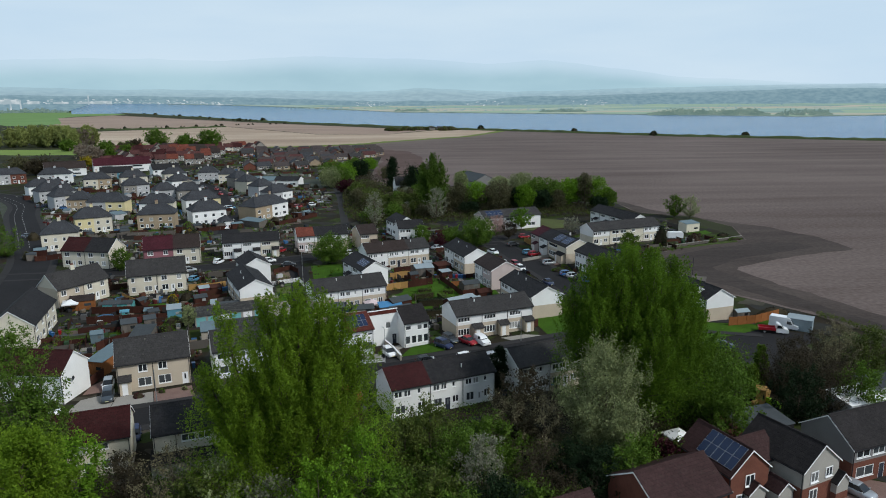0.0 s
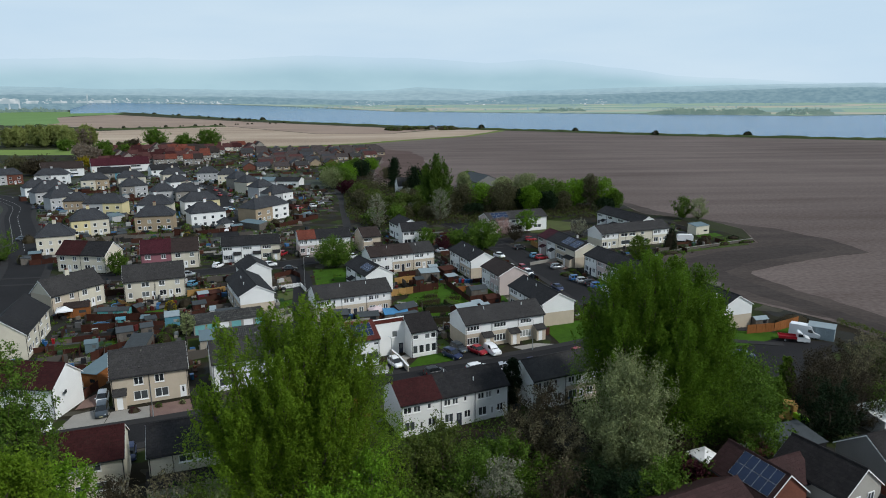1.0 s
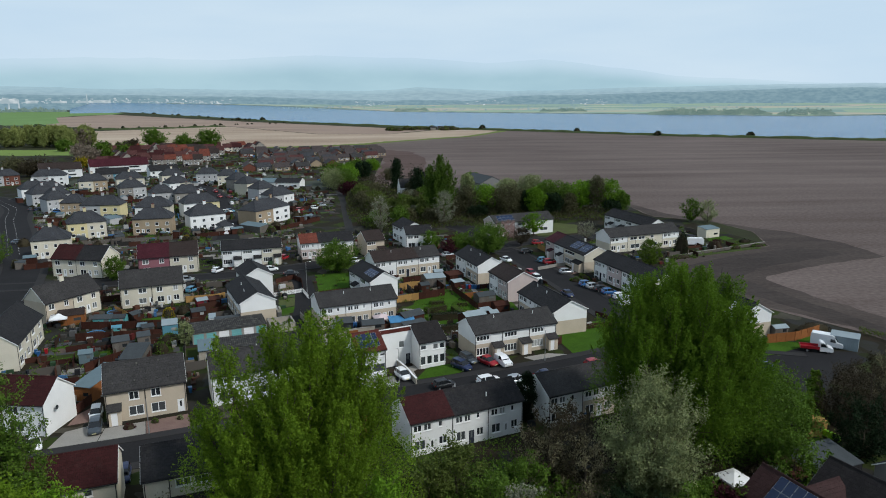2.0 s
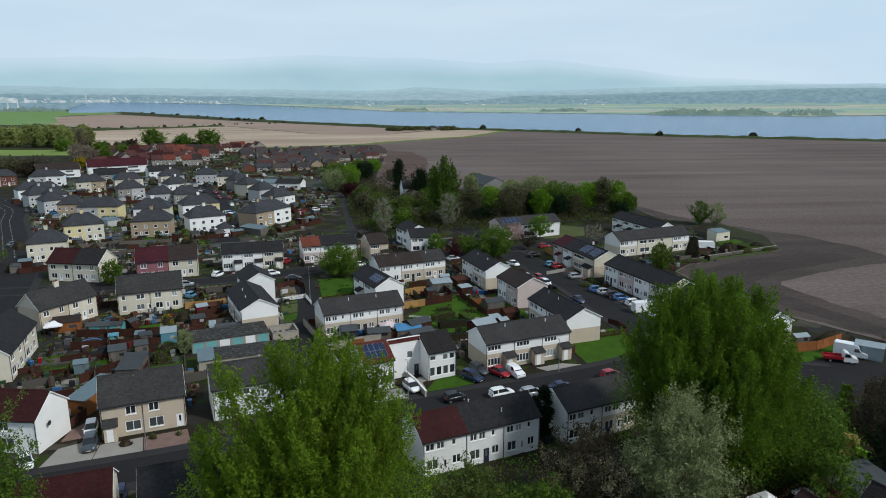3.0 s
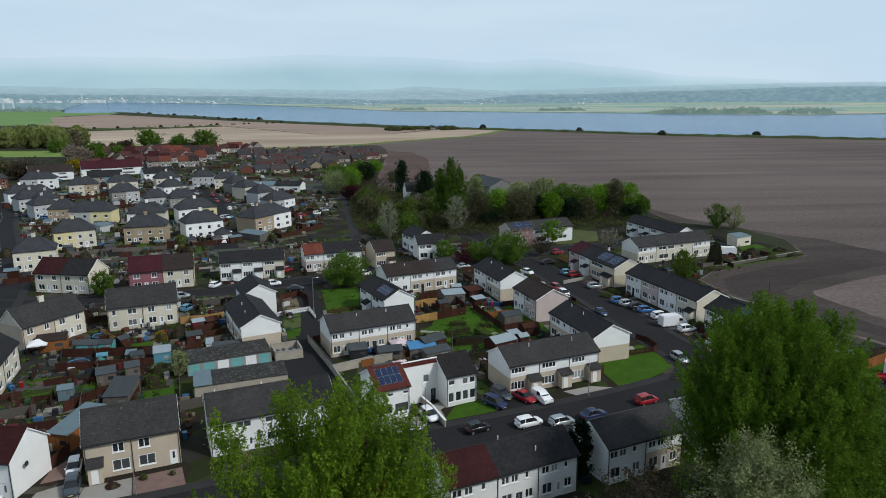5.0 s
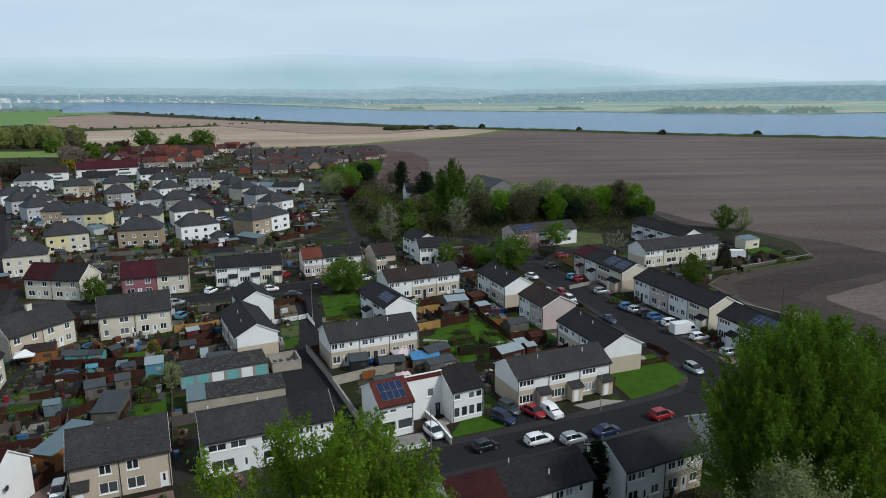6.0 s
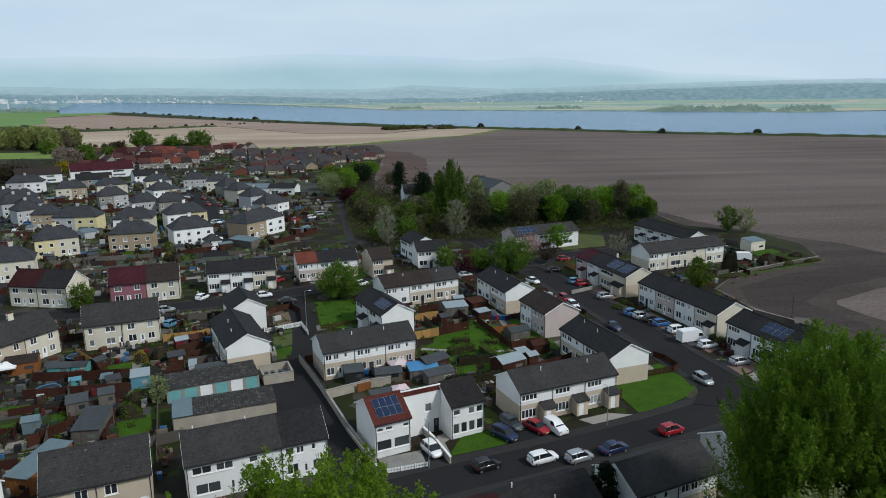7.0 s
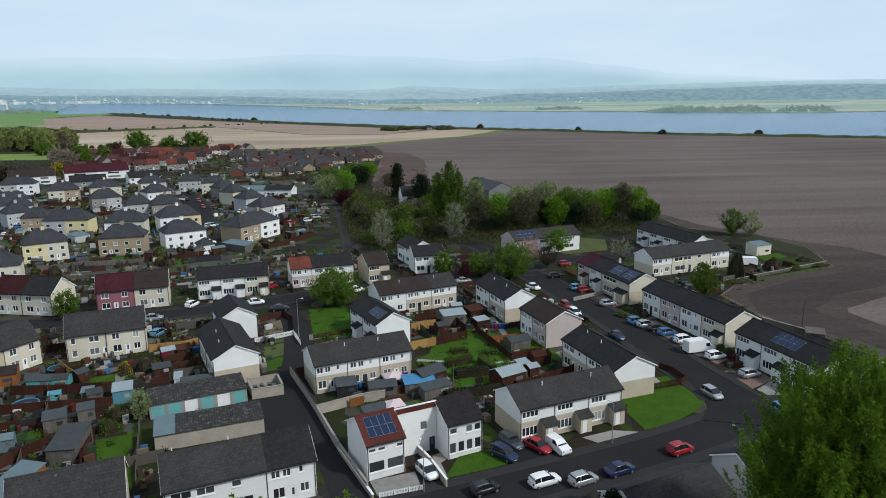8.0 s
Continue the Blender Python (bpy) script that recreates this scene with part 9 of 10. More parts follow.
tree("grey bare tree among the houses", -268.5, 600.7, 10, 8, L_TWIGS, 0.12, "round", 44, 10, 12, 1.2, 1.5, 205, up=0.35)
tree("yellow flowering tree among the houses", -228.4, 514.0, 5, 4, L_YELLOW, 0.12, "round", 44, 10, 12, 1.2, 1.5, 206, up=0.35)
tree("green tree among the houses", -323.4, 689.3, 9, 6, L_GREEN, 0.12, "round", 44, 10, 12, 1.2, 1.5, 207, up=0.35)
tree("bare brown tree among the houses", -255.5, 477.1, 8, 8, L_BARE, 0.12, "round", 44, 10, 12, 1.2, 1.5, 208, up=0.35)
tree("bare brown tree among the houses", -233.9, 459.9, 8, 10, L_BROWN, 0.12, "round", 44, 10, 12, 1.2, 1.5, 209, up=0.35)
tree("green tree among the houses", -240.8, 621.2, 8, 5, L_GREEN, 0.12, "round", 44, 10, 12, 1.2, 1.5, 210, up=0.35)
tree("bare tree by the roofs", -254.7, 678.8, 9, 6, L_BROWN, 0.12, "round", 44, 10, 12, 1.2, 1.5, 211, up=0.35)
bush("green garden shrub in a garden", -109.3, 320.0, 4.5, 4, 3.0, L_GREEN, 0, 500, 0.35, 300)
bush("green garden shrub in a garden", -95.3, 298.2, 4.5, 4, 3.0, L_BRIGHT, 0, 500, 0.35, 301)
bush("green garden shrub in a garden", -124.2, 257.4, 4.5, 4, 3.0, L_DARK, 0, 500, 0.35, 302)
bush("green garden shrub in a garden", -125.3, 235.0, 4.5, 4, 3.0, L_BROWN, 0, 500, 0.35, 303)
bush("green garden shrub in a garden", -100.2, 266.0, 4.5, 4, 3.0, L_GREEN, 0, 500, 0.35, 304)
bush("green garden shrub in a garden", -114.6, 280.8, 4.5, 4, 3.0, L_BRIGHT, 0, 500, 0.35, 305)
bush("green garden shrub in a garden", -101.4, 411.7, 4.5, 4, 3.0, L_DARK, 0, 500, 0.35, 306)
bush("green garden shrub in a garden", -62.0, 271.4, 4.5, 4, 3.0, L_BROWN, 0, 500, 0.35, 307)
bush("green garden shrub in a garden", -42.8, 264.2, 4.5, 4, 3.0, L_GREEN, 0, 500, 0.35, 308)
bush("green garden shrub in a garden", -49.8, 254.9, 4.5, 4, 3.0, L_BRIGHT, 0, 500, 0.35, 309)
bush("green garden shrub in a garden", -78.9, 267.8, 4.5, 4, 3.0, L_DARK, 0, 500, 0.35, 310)
bush("green garden shrub in a garden", -98.4, 227.6, 4.5, 4, 3.0, L_BROWN, 0, 500, 0.35, 311)
bush("green garden shrub in a garden", -88.5, 263.6, 4.5, 4, 3.0, L_GREEN, 0, 500, 0.35, 312)
bush("green garden shrub in a garden", -77.4, 251.7, 4.5, 4, 3.0, L_BRIGHT, 0, 500, 0.35, 313)
bush("green garden shrub in a garden", -70.5, 234.8, 4.5, 4, 3.0, L_DARK, 0, 500, 0.35, 314)
bush("green garden shrub in a garden", -43.0, 280.7, 4.5, 4, 3.0, L_BROWN, 0, 500, 0.35, 315)

# ---- shrub belt in front ----
tree("bright green tree at the roadside", -34.6, 67.0, 10, 3.8, L_BRIGHT, 0.04, "round", 30, 11, 24, 0.26, 0.55, 400, up=0.5)
tree("olive green young tree among the houses", 5.4, 76.9, 8, 4.4, L_OLIVE, 0.04, "round", 30, 11, 24, 0.26, 0.55, 401, up=0.5)
tree("olive green shrub tree among the houses", 2.1, 74.4, 7, 3.6, L_OLIVE, 0.04, "round", 30, 11, 24, 0.26, 0.55, 402, up=0.5)
tree("dark green shrub tree among the houses", 8.9, 70.9, 7, 4.2, L_GREEN, 0.04, "round", 30, 11, 24, 0.26, 0.55, 403, up=0.5)
tree("dark green shrub tree among the houses", 13.2, 74.6, 6.5, 4, L_GREEN, 0.04, "round", 30, 11, 24, 0.26, 0.55, 404, up=0.5)
tree("brown tree with thin blossom", 16.5, 79.1, 8, 4.6, L_BLBROWN, 0.04, "round", 30, 11, 24, 0.18, 0.55, 405, up=0.5)
tree("brown tree with thin blossom", 20.4, 76.2, 9, 4.8, L_BLBROWN, 0.04, "round", 30, 11, 24, 0.18, 0.55, 406, up=0.5)
tree("dark twiggy shrub tree among the houses", 18.1, 66.8, 7, 4, L_BROWN, 0.04, "round", 30, 11, 24, 0.18, 0.55, 407, up=0.5)
tree("dark evergreen shrub tree among the houses", 21.9, 68.3, 6, 4, L_DARK, 0.04, "round", 30, 11, 24, 0.26, 0.55, 408, up=0.5)
tree("brown tree with thin blossom", -24.2, 66.7, 8, 5.6, L_BLBROWN, 0.04, "round", 30, 11, 24, 0.18, 0.55, 409, up=0.5)
tree("dark bare shrub tree among the houses", -30.1, 68.0, 7, 3.2, L_BROWN, 0.04, "round", 30, 11, 24, 0.18, 0.55, 410, up=0.5)
tree("pale green blossom tree among the houses", -17.9, 66.2, 7, 4.2, L_SILVER, 0.04, "round", 30, 11, 24, 0.26, 0.55, 411, up=0.5)
tree("white blossom shrub among the houses", -12.5, 63.4, 6, 4, L_BLOSSOM, 0.04, "round", 30, 11, 24, 0.26, 0.55, 412, up=0.5)
tree("olive green shrub among the houses", -21.1, 65.2, 6, 4, L_OLIVE, 0.04, "round", 30, 11, 24, 0.26, 0.55, 413, up=0.5)
tree("bright green tree below the poplar", -2.5, 64.7, 11, 4.4, L_BRIGHT, 0.04, "round", 30, 11, 24, 0.26, 0.55, 414, up=0.5)
tree("bright green tree below the poplar", -7.2, 61.3, 9, 4.5, L_BRIGHT, 0.04, "round", 30, 11, 24, 0.26, 0.55, 415, up=0.5)
tree("green tree beside the poplar", -16.6, 69.9, 11, 4, L_POPLAR, 0.04, "round", 30, 11, 24, 0.26, 0.55, 416, up=0.5)
tree("slim yellow green conifer among the houses", 59.8, 95.5, 7.5, 1.2, L_CONIFER, 0.04, "column", 24, 11, 24, 0.26, 0.3, 417, up=0.5)
tree("slim yellow green conifer among the houses", 56.7, 92.1, 5.5, 1.0, L_CONIFER, 0.04, "column", 24, 11, 24, 0.26, 0.3, 418, up=0.5)
tree("dark bare tree among the houses", 53.9, 94.7, 7, 2.6, L_BROWN, 0.04, "round", 30, 11, 24, 0.18, 0.55, 419, up=0.5)
tree("dark bare tree in the belt", 62.9, 93.8, 9, 4.2, L_BROWN, 0.04, "round", 30, 11, 24, 0.18, 0.55, 420, up=0.5)
tree("dark bare tree in the belt", 67.0, 93.8, 10, 4.6, L_BROWN, 0.04, "round", 30, 11, 24, 0.18, 0.55, 421, up=0.5)
tree("twiggy pale brown tree among the houses", 74.0, 97.4, 10, 4, L_BLBROWN, 0.04, "round", 30, 11, 24, 0.18, 0.55, 422, up=0.5)
tree("olive green tree in the belt", 79.2, 97.1, 9, 4.4, L_OLIVE, 0.04, "round", 30, 11, 24, 0.26, 0.55, 423, up=0.5)
tree("dark evergreen in the belt", 59.6, 84.1, 8, 4.6, L_DARK, 0.04, "round", 30, 11, 24, 0.26, 0.55, 424, up=0.5)
tree("dark bare tree in the belt", 66.1, 86.9, 8, 4.6, L_BROWN, 0.04, "round", 30, 11, 24, 0.18, 0.55, 425, up=0.5)
tree("green shrub tree in the belt", 70.9, 86.8, 7, 4, L_GREEN, 0.04, "round", 30, 11, 24, 0.26, 0.55, 426, up=0.5)
tree("green shrub tree among the houses", 46.5, 77.7, 7, 4, L_GREEN, 0.04, "round", 30, 11, 24, 0.26, 0.55, 427, up=0.5)
tree("dark copper small tree among the houses", 34.3, 70.0, 5, 2.4, L_PURPLE, 0.04, "round", 30, 11, 24, 0.26, 0.55, 428, up=0.5)
tree("dark green shrub tree among the houses", 28.6, 66.0, 7, 4, L_GREEN, 0.04, "round", 30, 11, 24, 0.26, 0.55, 429, up=0.5)
tree("low green shrub among the houses", 36.4, 70.4, 4.5, 2.8, L_GREEN, 0.04, "round", 30, 11, 24, 0.26, 0.55, 430, up=0.5)
tree("low green shrub among the houses", 32.4, 71.2, 5, 3, L_GREEN, 0.04, "round", 30, 11, 24, 0.26, 0.55, 431, up=0.5)
tree("dark evergreen shrub tree among the houses", 24.3, 65.0, 7, 4, L_DARK, 0.04, "round", 30, 11, 24, 0.26, 0.55, 432, up=0.5)
tree("dark evergreen shrub among the houses", 12.1, 61.6, 6, 4, L_DARK, 0.04, "round", 30, 11, 24, 0.26, 0.55, 433, up=0.5)
tree("dark green shrub among the houses", 15.9, 61.8, 5, 4, L_GREEN, 0.04, "round", 30, 11, 24, 0.26, 0.55, 434, up=0.5)
tree("olive green shrub among the houses", 4.9, 64.5, 6, 4.5, L_OLIVE, 0.04, "round", 30, 11, 24, 0.26, 0.55, 435, up=0.5)
tree("dark green shrub among the houses", 0.5, 63.6, 6, 4, L_GREEN, 0.04, "round", 30, 11, 24, 0.26, 0.55, 436, up=0.5)
tree("dark twiggy shrub among the houses", 19.9, 62.7, 5, 4, L_BROWN, 0.04, "round", 30, 11, 24, 0.18, 0.55, 437, up=0.5)
tree("dark green shrub among the houses", 8.3, 60.2, 5, 4, L_GREEN, 0.04, "round", 30, 11, 24, 0.26, 0.55, 438, up=0.5)
tree("tall green tree at the roadside", -43.3, 72.2, 21, 6.4, L_GREEN, 0.04, "round", 75, 11, 24, 0.26, 0.55, 439, up=0.5)
tree("green tree at the roadside", -41.5, 71.4, 14, 4.6, L_GREEN, 0.04, "round", 75, 11, 24, 0.26, 0.55, 440, up=0.5)
tree("dark green tree beside the main road", -119.7, 207.5, 9, 5.5, L_GREEN, 0.04, "round", 30, 11, 24, 0.26, 0.55, 441, up=0.5)


# ---- gardens of the estate further off ----
rng = np.random.default_rng(21)
estate = [q for q in HOUSES if -185 < q[0].translation.x < -45 and 212 < q[0].translation.y < 455]
ROOFS, WALLS = [FELT_GREY, FELT_BLUE, FELT_BLUE, FELT_GREY, FELT_GREY], [FENCE_BROWN, FENCE_GREY, FENCE_GREY, FENCE_BROWN, GREYW]
ROADS = [(-120, 222), (-140, 258), (-158, 290), (-174, 322), (-60, 240), (-66, 268), (-80, 310), (-92, 350), (-108, 385)]


def clear(x, y, margin=1.0):
    return not taken(x, y, margin) and all(math.hypot(x - a, y - b) > 9 for a, b in ROADS)


for k, (m, L, D, h) in enumerate(estate):
    a = math.degrees(m.to_euler().z)
    for j in range(5):
        p = m @ Vector((rng.uniform(-L * 0.75, L * 0.75), rng.choice([-1, -1, 1]) * (D / 2 + rng.uniform(2.5, 12)), 0))
        if clear(p.x, p.y):
            w, mt, rf = rng.uniform(2.0, 4.2), WALLS[rng.integers(5)], ROOFS[rng.integers(5)]
            shed("weathered garden shed among the estate houses", p.x, p.y, a + rng.choice([0, 90, 8]), w, rng.uniform(1.8, 3.0), rng.uniform(1.8, 2.3), mt, rf, ["apex", "pent"][rng.integers(2)], front="d" if j % 3 == 0 else "")
    for j in range(7):
        p = m @ Vector((rng.uniform(-L * 0.9, L * 0.9), rng.choice([-1, -1, 1]) * (D / 2 + rng.uniform(2, 13)), 0))
        if clear(p.x, p.y):
            bush("garden shrub among the estate houses", p.x, p.y, rng.uniform(2, 4.5), rng.uniform(2, 4), rng.uniform(1.4, 3), [L_GREEN, L_DARK, L_BARE, L_GREEN, L_OLIVE][rng.integers(5)], 0, 150, 0.48, 500 + 10 * k + j)
    y0, y1 = -D / 2 - 6.5, -D / 2 - 13.5
    q = [m @ Vector((u * L, y, 0)) for u, y in ((-0.6, y0), (-0.6, y1), (0.6, y1), (0.6, y0))]
    if all(clear(p.x, p.y, 0.3) for p in q):
        fence("dark stained fence round an estate garden", [(round(p.x, 1), round(p.y, 1)) for p in q], 1.6, FENCE_BROWN if k % 3 else FENCE_GREY, 3.6, posts=False)
    q = [m @ Vector((u * L, y, 0)) for u, y in ((-0.55, -D / 2 - 1.2), (0.55, -D / 2 - 1.2), (0.55, y0), (-0.55, y0))]
    flat("garden_plot", [(p.x, p.y) for p in q], 0.020 + 0.0004 * k, [LAWN, GRAVEL, CONC, PAVE, ROUGHGRASS][k % 5], "garden plot before an estate house", "garden")
for k, (x, y, a, c) in enumerate([(-63, 250, 100, WHITEP), (-70, 258, 100, BLACK), (-69, 285, 105, NAVY), (-84, 300, 105, BLACK), (-78, 322, 110, WHITEP), (-96, 340, 105, SILVER), (-88, 362, 110, REDP), (-104, 372, 110, BLACK), (-44, 300, 20, REDP), (-38, 305, 20, WHITEP), (-36, 312, 20, SILVER), (-130, 240, 60, GREYP), (-152, 300, 30, BLACK), (-148, 306, 30, BLUE)]):
    car("parked car in the estate beyond", x, y, a, ["hatch", "estate", "suv", "saloon"][k % 4], c)
WHITELINE = mat("white road paint", (0.30, 0.30, 0.29), 0.8, 0.35, 0.8, 6)


def markings(pts, off, dash, gap, w=0.12, z=0.056):
    """Painted dashes along a line, one mesh."""
    g, d0 = Geo(), 0.0
    for (xa, ya), (xb, yb) in zip(pts, pts[1:]):
        v = Vector((xb - xa, yb - ya))
        n, u = Vector((-v.y, v.x)).normalized(), v.normalized()
        s = 0.0
        while s + dash < v.length:
            p = Vector((xa, ya)) + u * s + n * off
            q = p + u * dash
            g.face([(*(p - n * w), z), (*(q - n * w), z), (*(q + n * w), z), (*(p + n * w), z)])
            s += dash + gap
    return tagged(part("road_marking", g, WHITELINE), "worn white painted road dashes", "road marking", "", "stuff")


main_road = curve([(-82, 130), (-97, 172), (-108, 200), (-120, 222), (-140, 258), (-158, 290), (-174, 322), (-200, 352)])
markings(main_road[18::2], 0.0, 2.0, 3.0)
markings(main_road[18::2], 2.9, 1.0, 1.0, 0.1)

# ---- far trees, scrub and town ----
def copies(base, spots, rng, lo=0.8, hi=1.25):
    for x, y in spots:
        c = copy_thing(base, pose(x, y, 0, 0, 0, rng.uniform(0, 360)))
        s = rng.uniform(lo, hi)
        c.scale = (s * rng.uniform(0.9, 1.1), s * rng.uniform(0.9, 1.1), s)


plant = tree("tall pale green tree of a plantation", -405, 760, 18, 5.5, L_OLIVEPALE, 0.08, "column", 34, 8, 16, 1.1, 1.3, 601, group="plantation trees")
spots = []
for i in range(46):
    u = rng.uniform(0, 1)
    spots.append((-430 + 95 * u + rng.uniform(-3, 3), 750 - 12 * u + rng.uniform(0, 60)))
copies(plant, spots, rng, 0.85, 1.15)
brownp = tree("bare brown tree of a plantation", -338, 765, 18, 3.6, L_TWIGS, 0.08, "column", 30, 8, 7, 0.9, 1.0, 602, group="plantation trees")
copies(brownp, [(-346, 770), (-343, 762), (-336, 772)], rng, 0.85, 1.05)
scrub = bush("dark waterside bush on the bank", 431, 830, 12, 9, 5.5, L_DARK, 0, 500, 1.3, 603, group="bank bushes")
near = [(330, 872), (548, 716), (556, 712), (575, 698), (600, 684), (250, 972), (130, 1092), (-395, 1740), (-380, 1745), (-366, 1730), (-350, 1715), (-420, 1780), (-330, 1700), (-600, 2130), (-640, 2190), (-720, 2320), (-760, 2390), (-900, 2620), (-470, 1880), (-540, 2010), (-1000, 2790), (640, 655), (690, 620)]
copies(scrub, near, rng, 0.6, 1.5)
ruin = [(-15 + 5 * i + rng.uniform(-3, 3), 1085 + rng.uniform(-28, 28) + i * 1.0) for i in range(22)]
thick = bush("scrub around old buildings by the field", 10, 1090, 15, 12, 5, L_OLIVE, 0, 500, 1.3, 604, group="scrub by the field")
copies(thick, ruin, rng, 0.6, 1.3)
for i in range(4):
    house("grey ruined farm building by the water", 52 + 11 * i, 1098 + 5 * i, 10 + 20 * i, 8, 6, [(1, STONEW, GREYW, T_GREY, "-")], eave=3.4, rise=2.0, split=99, name="farm_building", category="farm building", trim=False, barge=None)
house("grey farm shed with wide dark roof", BARNX, BARNY, -70, 22, 13.5, [(1, GREYD, GREYD, FELT_GREY, "-")], eave=4.8, rise=3.2, split=99, name="barn", category="barn", trim=False, barge=None)
hedge_spots = [(-560 + 330 * i / 40 + rng.uniform(-6, 6), 1225 + 270 * i / 40 + rng.uniform(-8, 8)) for i in range(41)]
copies(scrub, [q for i, q in enumerate(hedge_spots) if i % 7 not in (2, 5, 6)], rng, 0.2, 0.75)
yel = [(-340 + i * 22 + rng.uniform(-6, 6), 775 - i * 3 + rng.uniform(-6, 6)) for i in range(9)]
shrub = bush("pale green hedge bush behind the village", -300, 760, 9, 7, 5, L_OLIVE, 0, 400, 0.9, 605, group="hedge bushes")
copies(shrub, yel, rng, 0.6, 1.2)


def far_clumps(name, label, az0, az1, d0, d1, n, size, material, h=9.0, seed=3, gap=0.0):
    """Tree belts beyond the river, many too small to count."""
    r = np.random.default_rng(seed)
    a = r.uniform(az0, az1, n)
    top = np.array([0.55 + 0.75 * noise.noise((q * 0.5, seed * 3.3, 0)) * 0.6 + 0.4 * noise.noise((q * 2.6, seed, 1)) + 0.5 * noise.noise((q * 9, seed, 2)) - gap for q in a])
    top *= np.clip(np.minimum(a - az0, az1 - a) / (0.12 * (az1 - az0)), 0.15, 1)
    a, top = a[top > 0.08], top[top > 0.08]
    d, az = r.uniform(d0, d1, len(a)), np.radians(a)
    c = np.stack([d * np.sin(az), d * np.cos(az), 1.0 + r.uniform(0.0, 1, len(az)) * h * np.minimum(top, 1.1)], 1)
    ob = new(name, leaf_mesh(name, c, size, r, material, 0.3))
    return tagged(ob, label, "far trees", "", "stuff")


# Haze over the far trees is painted into these glowing colours.
FARTREE = haze_glow_mat("hazy far trees", (0.115, 0.19, 0.18), (0.19, 0.275, 0.24), 0.02)
FARTREE2 = haze_glow_mat("hazier far trees", (0.20, 0.315, 0.365), (0.26, 0.385, 0.43), 0.01)
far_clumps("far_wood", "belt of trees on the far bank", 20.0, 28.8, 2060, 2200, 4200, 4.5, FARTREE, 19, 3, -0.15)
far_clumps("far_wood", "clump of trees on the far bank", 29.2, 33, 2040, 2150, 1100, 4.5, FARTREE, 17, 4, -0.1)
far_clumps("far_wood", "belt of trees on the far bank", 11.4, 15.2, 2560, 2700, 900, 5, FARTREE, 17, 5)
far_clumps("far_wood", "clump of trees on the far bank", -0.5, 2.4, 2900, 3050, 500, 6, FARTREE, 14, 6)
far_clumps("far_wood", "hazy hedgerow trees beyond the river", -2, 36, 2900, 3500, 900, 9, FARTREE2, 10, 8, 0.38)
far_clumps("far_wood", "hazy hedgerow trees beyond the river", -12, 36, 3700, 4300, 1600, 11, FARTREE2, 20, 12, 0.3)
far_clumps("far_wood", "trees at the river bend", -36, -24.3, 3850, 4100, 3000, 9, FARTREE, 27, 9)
# Town walls glow; their pallor is haze put into the colour.
TOWN = haze_glow_mat("hazy white town", (0.36, 0.46, 0.51), (0.66, 0.72, 0.75), 0.02, 1.0, (1, 1, 1), (0.47, 0.66))


def far_town():
    g, r = Geo(), np.random.default_rng(17)
    for i in range(300):
        az = radians(r.uniform(-34, -13) if i < 230 else r.choice([r.uniform(5.0, 8.5), r.uniform(-3.6, -1.0), r.uniform(14, 17)]))
        d = r.uniform(4672, 4690) if i < 230 else r.uniform(4100, 4400)
        z0 = shore_z(max(-22, math.degrees(az))) + r.uniform(0, 34) * r.uniform(0.05, 1.0) if i < 230 else r.uniform(10, 40)
        w, h = (r.uniform(4, 15) * (2.6 if i % 13 == 0 else 1), r.uniform(3, 8)) if i < 230 else (r.uniform(4, 11), r.uniform(3, 6))
        c, s = math.cos(az), math.sin(az)
        f = lambda u, v, z: (d * s + u * c + v * s, d * c - u * s + v * c, z)  # noqa: E731
        g.hexa([f(-w / 2, -4, z0), f(w / 2, -4, z0), f(w / 2, 4, z0), f(-w / 2, 4, z0), f(-w / 2, -4, z0 + h), f(w / 2, -4, z0 + h), f(w / 2, 4, z0 + h), f(-w / 2, 4, z0 + h)])
    for a, hh in ((-28.3, 66), (-27.7, 62), (-23.4, 92)):
        d, az = 4690, radians(a)
        g.tube([(d * math.sin(az), d * math.cos(az), 0), (d * math.sin(az), d * math.cos(az), hh)], [5, 3.5], 8)
    for a, w, hh in ((-28.3, 50, 26), (-26.9, 30, 16), (-25.2, 40, 12), (-23.4, 60, 13), (-22.4, 45, 17)):
        d, az = 4678, radians(a)
        c, q = math.cos(az), math.sin(az)
        f = lambda u, v, z: (d * q + u * c + v * q, d * c - u * q + v * c, z)  # noqa: E731
        g.hexa([f(-w, -9, 40), f(w, -9, 40), f(w, 9, 40), f(-w, 9, 40), f(-w, -9, 40 + hh), f(w, -9, 40 + hh), f(w, 9, 40 + hh), f(-w, 9, 40 + hh)])
    return g


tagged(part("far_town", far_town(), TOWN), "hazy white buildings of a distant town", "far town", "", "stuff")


# ---- litter of the gardens: boxes, slabs, toys, low fences and tufts too many to count ----
def litter_mat(name, colours):
    m = mat(name, (0.1, 0.1, 0.1), 0.8, 0.2, 1.0, 6)
    n, l = m.node_tree.nodes, m.node_tree.links
    g, rp = n.new("ShaderNodeNewGeometry"), n.new("ShaderNodeValToRGB")
    rp.color_ramp.interpolation = "CONSTANT"
    e = rp.color_ramp.elements
    for i, c in enumerate(colours):
        q = e[i] if i < 2 else e.new(1.0)
        q.position, q.color = i / len(colours), (*c, 1)
    l.new(g.outputs["Random Per Island"], rp.inputs[0])
    l.new(rp.outputs[0], n["Principled BSDF"].inputs["Base Color"])
    return m


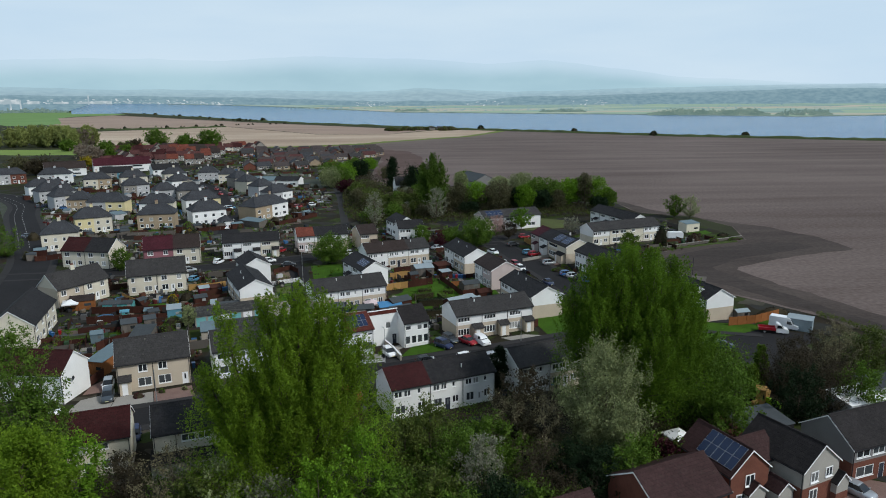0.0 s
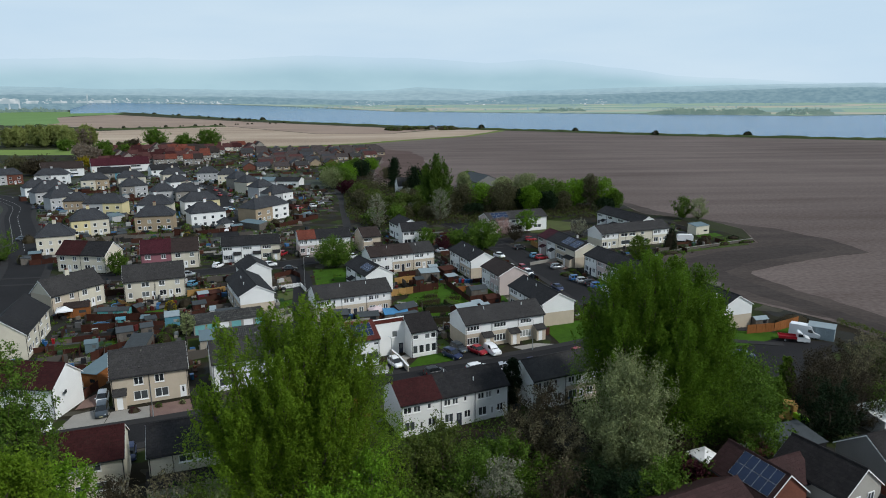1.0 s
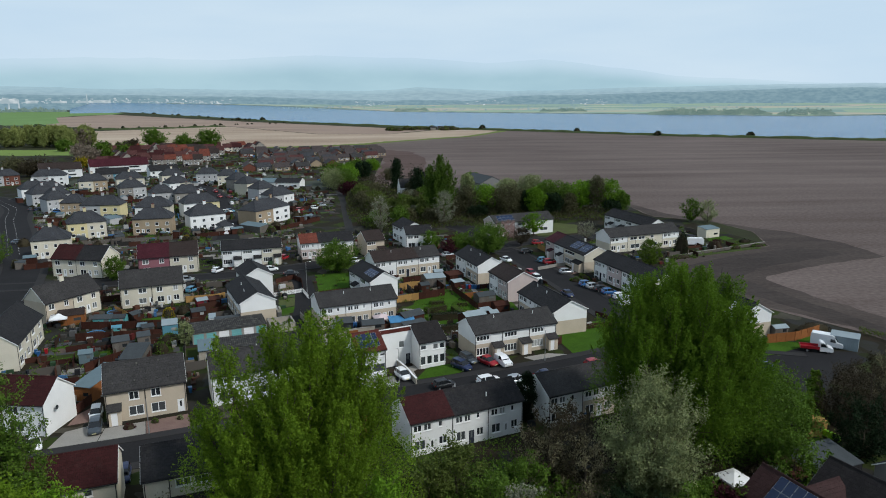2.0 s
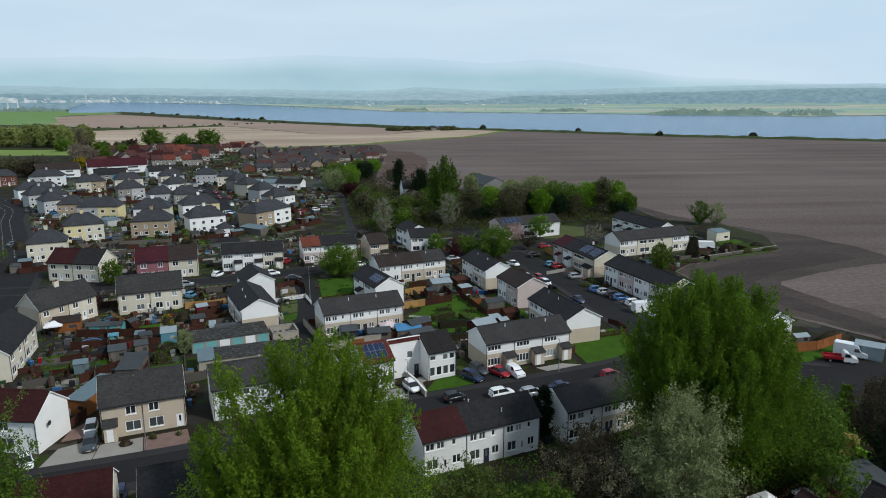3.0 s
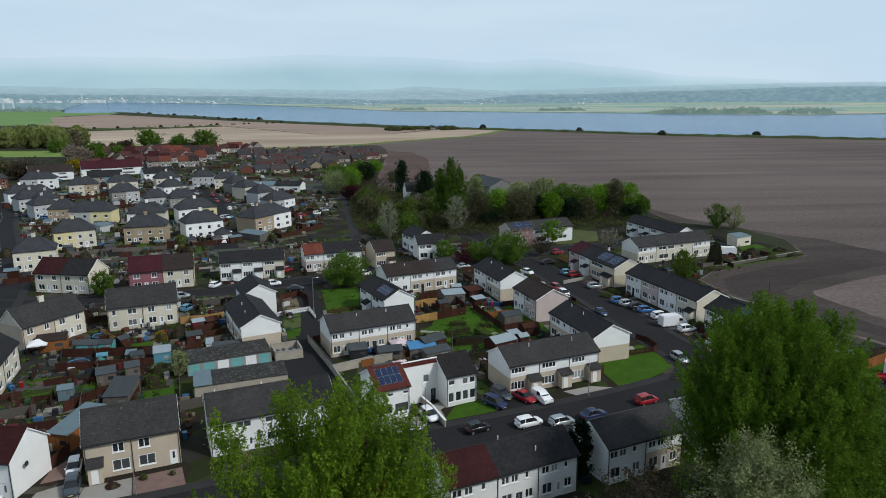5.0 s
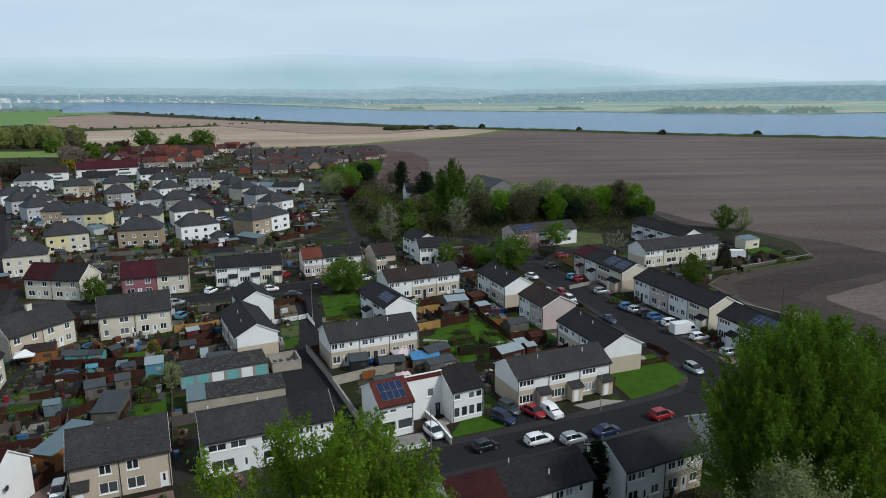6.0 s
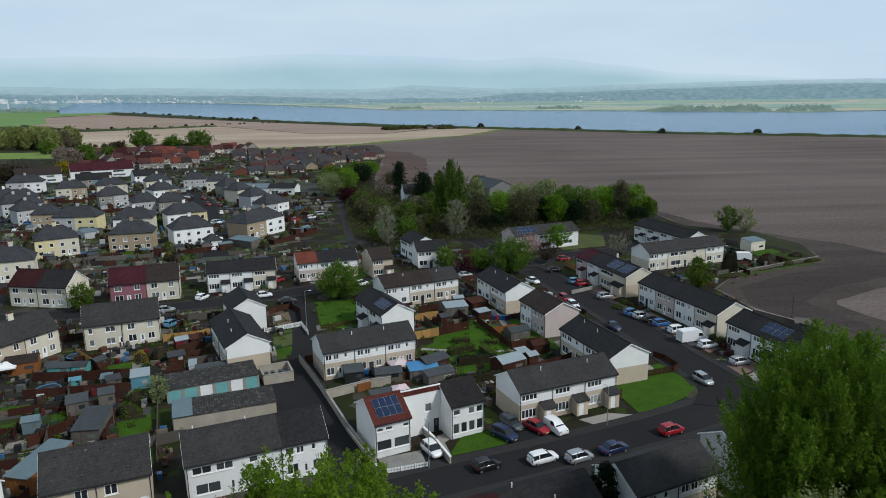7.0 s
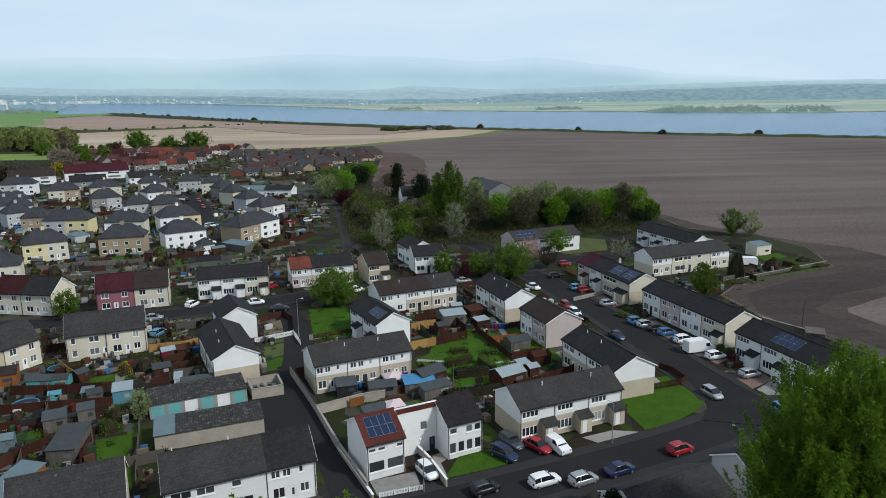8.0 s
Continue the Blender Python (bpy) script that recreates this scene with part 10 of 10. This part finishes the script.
LITTER = litter_mat("mixed garden things", [(0.05, 0.03, 0.022), (0.03, 0.03, 0.033), (0.10, 0.10, 0.10), (0.09, 0.04, 0.025), (0.45, 0.45, 0.44), (0.02, 0.02, 0.022), (0.05, 0.13, 0.26), (0.16, 0.13, 0.10), (0.06, 0.035, 0.025), (0.24, 0.22, 0.19), (0.09, 0.02, 0.018), (0.03, 0.06, 0.03), (0.06, 0.055, 0.05), (0.02, 0.025, 0.03)])
SLABS = litter_mat("paving and bare beds", [(0.11, 0.105, 0.10), (0.04, 0.03, 0.024), (0.19, 0.175, 0.15), (0.045, 0.07, 0.015), (0.065, 0.063, 0.062), (0.11, 0.08, 0.065), (0.05, 0.09, 0.018), (0.03, 0.028, 0.026), (0.24, 0.22, 0.19), (0.075, 0.075, 0.08)])
BOARDS = litter_mat("old garden boards", [(0.06, 0.026, 0.018), (0.09, 0.08, 0.07), (0.04, 0.022, 0.016), (0.075, 0.034, 0.022), (0.05, 0.045, 0.04), (0.03, 0.028, 0.026), (0.045, 0.018, 0.014)])


def inside(poly, x, y):
    hit = False
    for (xa, ya), (xb, yb) in zip(poly, poly[1:] + poly[:1]):
        if (ya > y) != (yb > y) and x < (xb - xa) * (y - ya) / (yb - ya) + xa:
            hit = not hit
    return hit


def on_road(x, y):
    for line, w in ROAD_LINES:
        for a, b in zip(line, line[1:]):
            if min(a.x, b.x) - w < x < max(a.x, b.x) + w and min(a.y, b.y) - w < y < max(a.y, b.y) + w:
                d, p = b - a, Vector((x, y))
                t = max(0.0, min(1.0, (p - a).dot(d) / max(d.length_squared, 1e-6)))
                if (a + d * t - p).length < w:
                    return True
    return False


def open_spots(poly, n, rng, margin, lawn_ok=False):
    lo, hi = np.min(poly, 0), np.max(poly, 0)
    near = [q for q in HOUSES if lo[0] - 20 < q[0].translation.x < hi[0] + 20 and lo[1] - 20 < q[0].translation.y < hi[1] + 20]
    inv = [(q[0].inverted(), q[1] / 2 + margin, q[2] / 2 + margin) for q in near]
    out = []
    for _ in range(n * 6):
        x, y = rng.uniform(lo[0], hi[0]), rng.uniform(lo[1], hi[1])
        if not inside(poly, x, y) or on_road(x, y) or (not lawn_ok and any(inside(q, x, y) for q in LAWNS)):
            continue
        p = Vector((x, y, 0))
        if any(abs((m @ p).x) < a and abs((m @ p).y) < b for m, a, b in inv):
            continue
        out.append((x, y))
        if len(out) >= n:
            break
    return out


def boxed(g, x, y, z, a, w, d, h):
    c, s = math.cos(a), math.sin(a)
    f = lambda u, v, t: (x + u * c - v * s, y + u * s + v * c, t)  # noqa: E731
    g.hexa([f(-w / 2, -d / 2, z), f(w / 2, -d / 2, z), f(w / 2, d / 2, z), f(-w / 2, d / 2, z), f(-w / 2, -d / 2, z + h), f(w / 2, -d / 2, z + h), f(w / 2, d / 2, z + h), f(-w / 2, d / 2, z + h)])


def garden_litter(poly, ang, n_box, n_slab, n_board, n_tuft, seed, big=1.0):
    rng = np.random.default_rng(seed)
    g = Geo()
    for x, y in open_spots(poly, n_slab, rng, 0.6):
        boxed(g, x, y, 0.0, radians(ang + rng.choice([0, 90])), rng.uniform(1.5, 5.5) * big, rng.uniform(1.0, 3.2) * big, rng.uniform(0.024, 0.065))
    tagged(part("garden_bed", g, SLABS), "small paved patches and garden beds", "garden bed", "", "stuff")
    g = Geo()
    for x, y in open_spots(poly, n_box, rng, 0.4):
        a = radians(ang + rng.choice([0, 90, 20, 45, -15]))
        w, d, h = rng.uniform(0.3, 1.7) * big, rng.uniform(0.25, 0.9) * big, rng.uniform(0.2, 1.15) * big
        boxed(g, x, y, 0.0, a, w, d, h)
        if rng.uniform() < 0.4:
            boxed(g, x + rng.normal() * 0.8, y + rng.normal() * 0.8, 0.0, a + rng.normal() * 0.3, w * 0.6, d * 0.7, h * rng.uniform(0.5, 1.6))
    tagged(part("garden_litter", g, LITTER), "pots, boxes, tables and toys in the gardens", "garden clutter", "", "stuff")
    g = Geo()
    for x, y in open_spots(poly, n_board, rng, 1.4):
        boxed(g, x, y, 0.0, radians(ang + rng.choice([0, 90, 90, 4, 86])), rng.uniform(2.5, 6.5) * big, 0.07, rng.uniform(0.8, 1.7))
    tagged(part("low_boards", g, BOARDS), "short lengths of old stained garden boarding", "garden boards", "", "stuff")
    for leaf, share in ((L_GREEN, 0.4), (L_BROWN, 0.3), (L_CONIFER, 0.3)):
        pts = []
        for x, y in open_spots(poly, int(n_tuft * share), rng, 0.5, True):
            k, r, h = int(rng.uniform(14, 32)), rng.uniform(0.3, 1.1) * big, rng.uniform(0.3, 1.4) * big
            q = rng.normal(size=(k, 3)) * [r * 0.5, r * 0.5, h * 0.3]
            q[:, 2] = np.abs(q[:, 2])
            pts.append(q + [x, y, 0.05])
        ob = new("garden_plants", leaf_mesh("garden_plants", np.concatenate(pts), 0.3 * big, rng, leaf))
        tagged(ob, "low garden plants and weeds in the plots", "garden plants", "", "stuff")


garden_litter([(-78, 108), (-36, 112), (-34, 133), (-26, 148), (-28, 180), (-50, 184), (-80, 180), (-92, 150)], 20, 330, 170, 70, 420, 51)
garden_litter([(-20, 150), (2, 118), (36, 142), (36, 190), (26, 208), (-24, 186)], 20, 230, 100, 34, 330, 52)
garden_litter([(-105, 196), (-40, 196), (24, 220), (10, 250), (-50, 250), (-100, 235)], 17, 260, 150, 70, 330, 53)
garden_litter([(50, 140), (70, 150), (78, 190), (112, 215), (100, 255), (80, 262), (50, 215), (48, 175)], 16, 120, 60, 16, 220, 54)
garden_litter([(-190, 340), (-165, 310), (-115, 220), (-98, 232), (-46, 238), (-28, 290), (-36, 360), (-70, 400), (-120, 440), (-190, 430)], 20, 520, 900, 190, 1300, 55, 1.35)
garden_litter([(-225, 450), (-140, 440), (-60, 400), (-35, 420), (-25, 520), (-20, 640), (-120, 690), (-255, 690), (-262, 520)], 20, 300, 380, 160, 900, 56, 1.8)
garden_litter([(-62, 88), (-20, 96), (-8, 90), (28, 98), (44, 104), (40, 112), (2, 100), (-62, 84)], 20, 60, 20, 6, 120, 57)
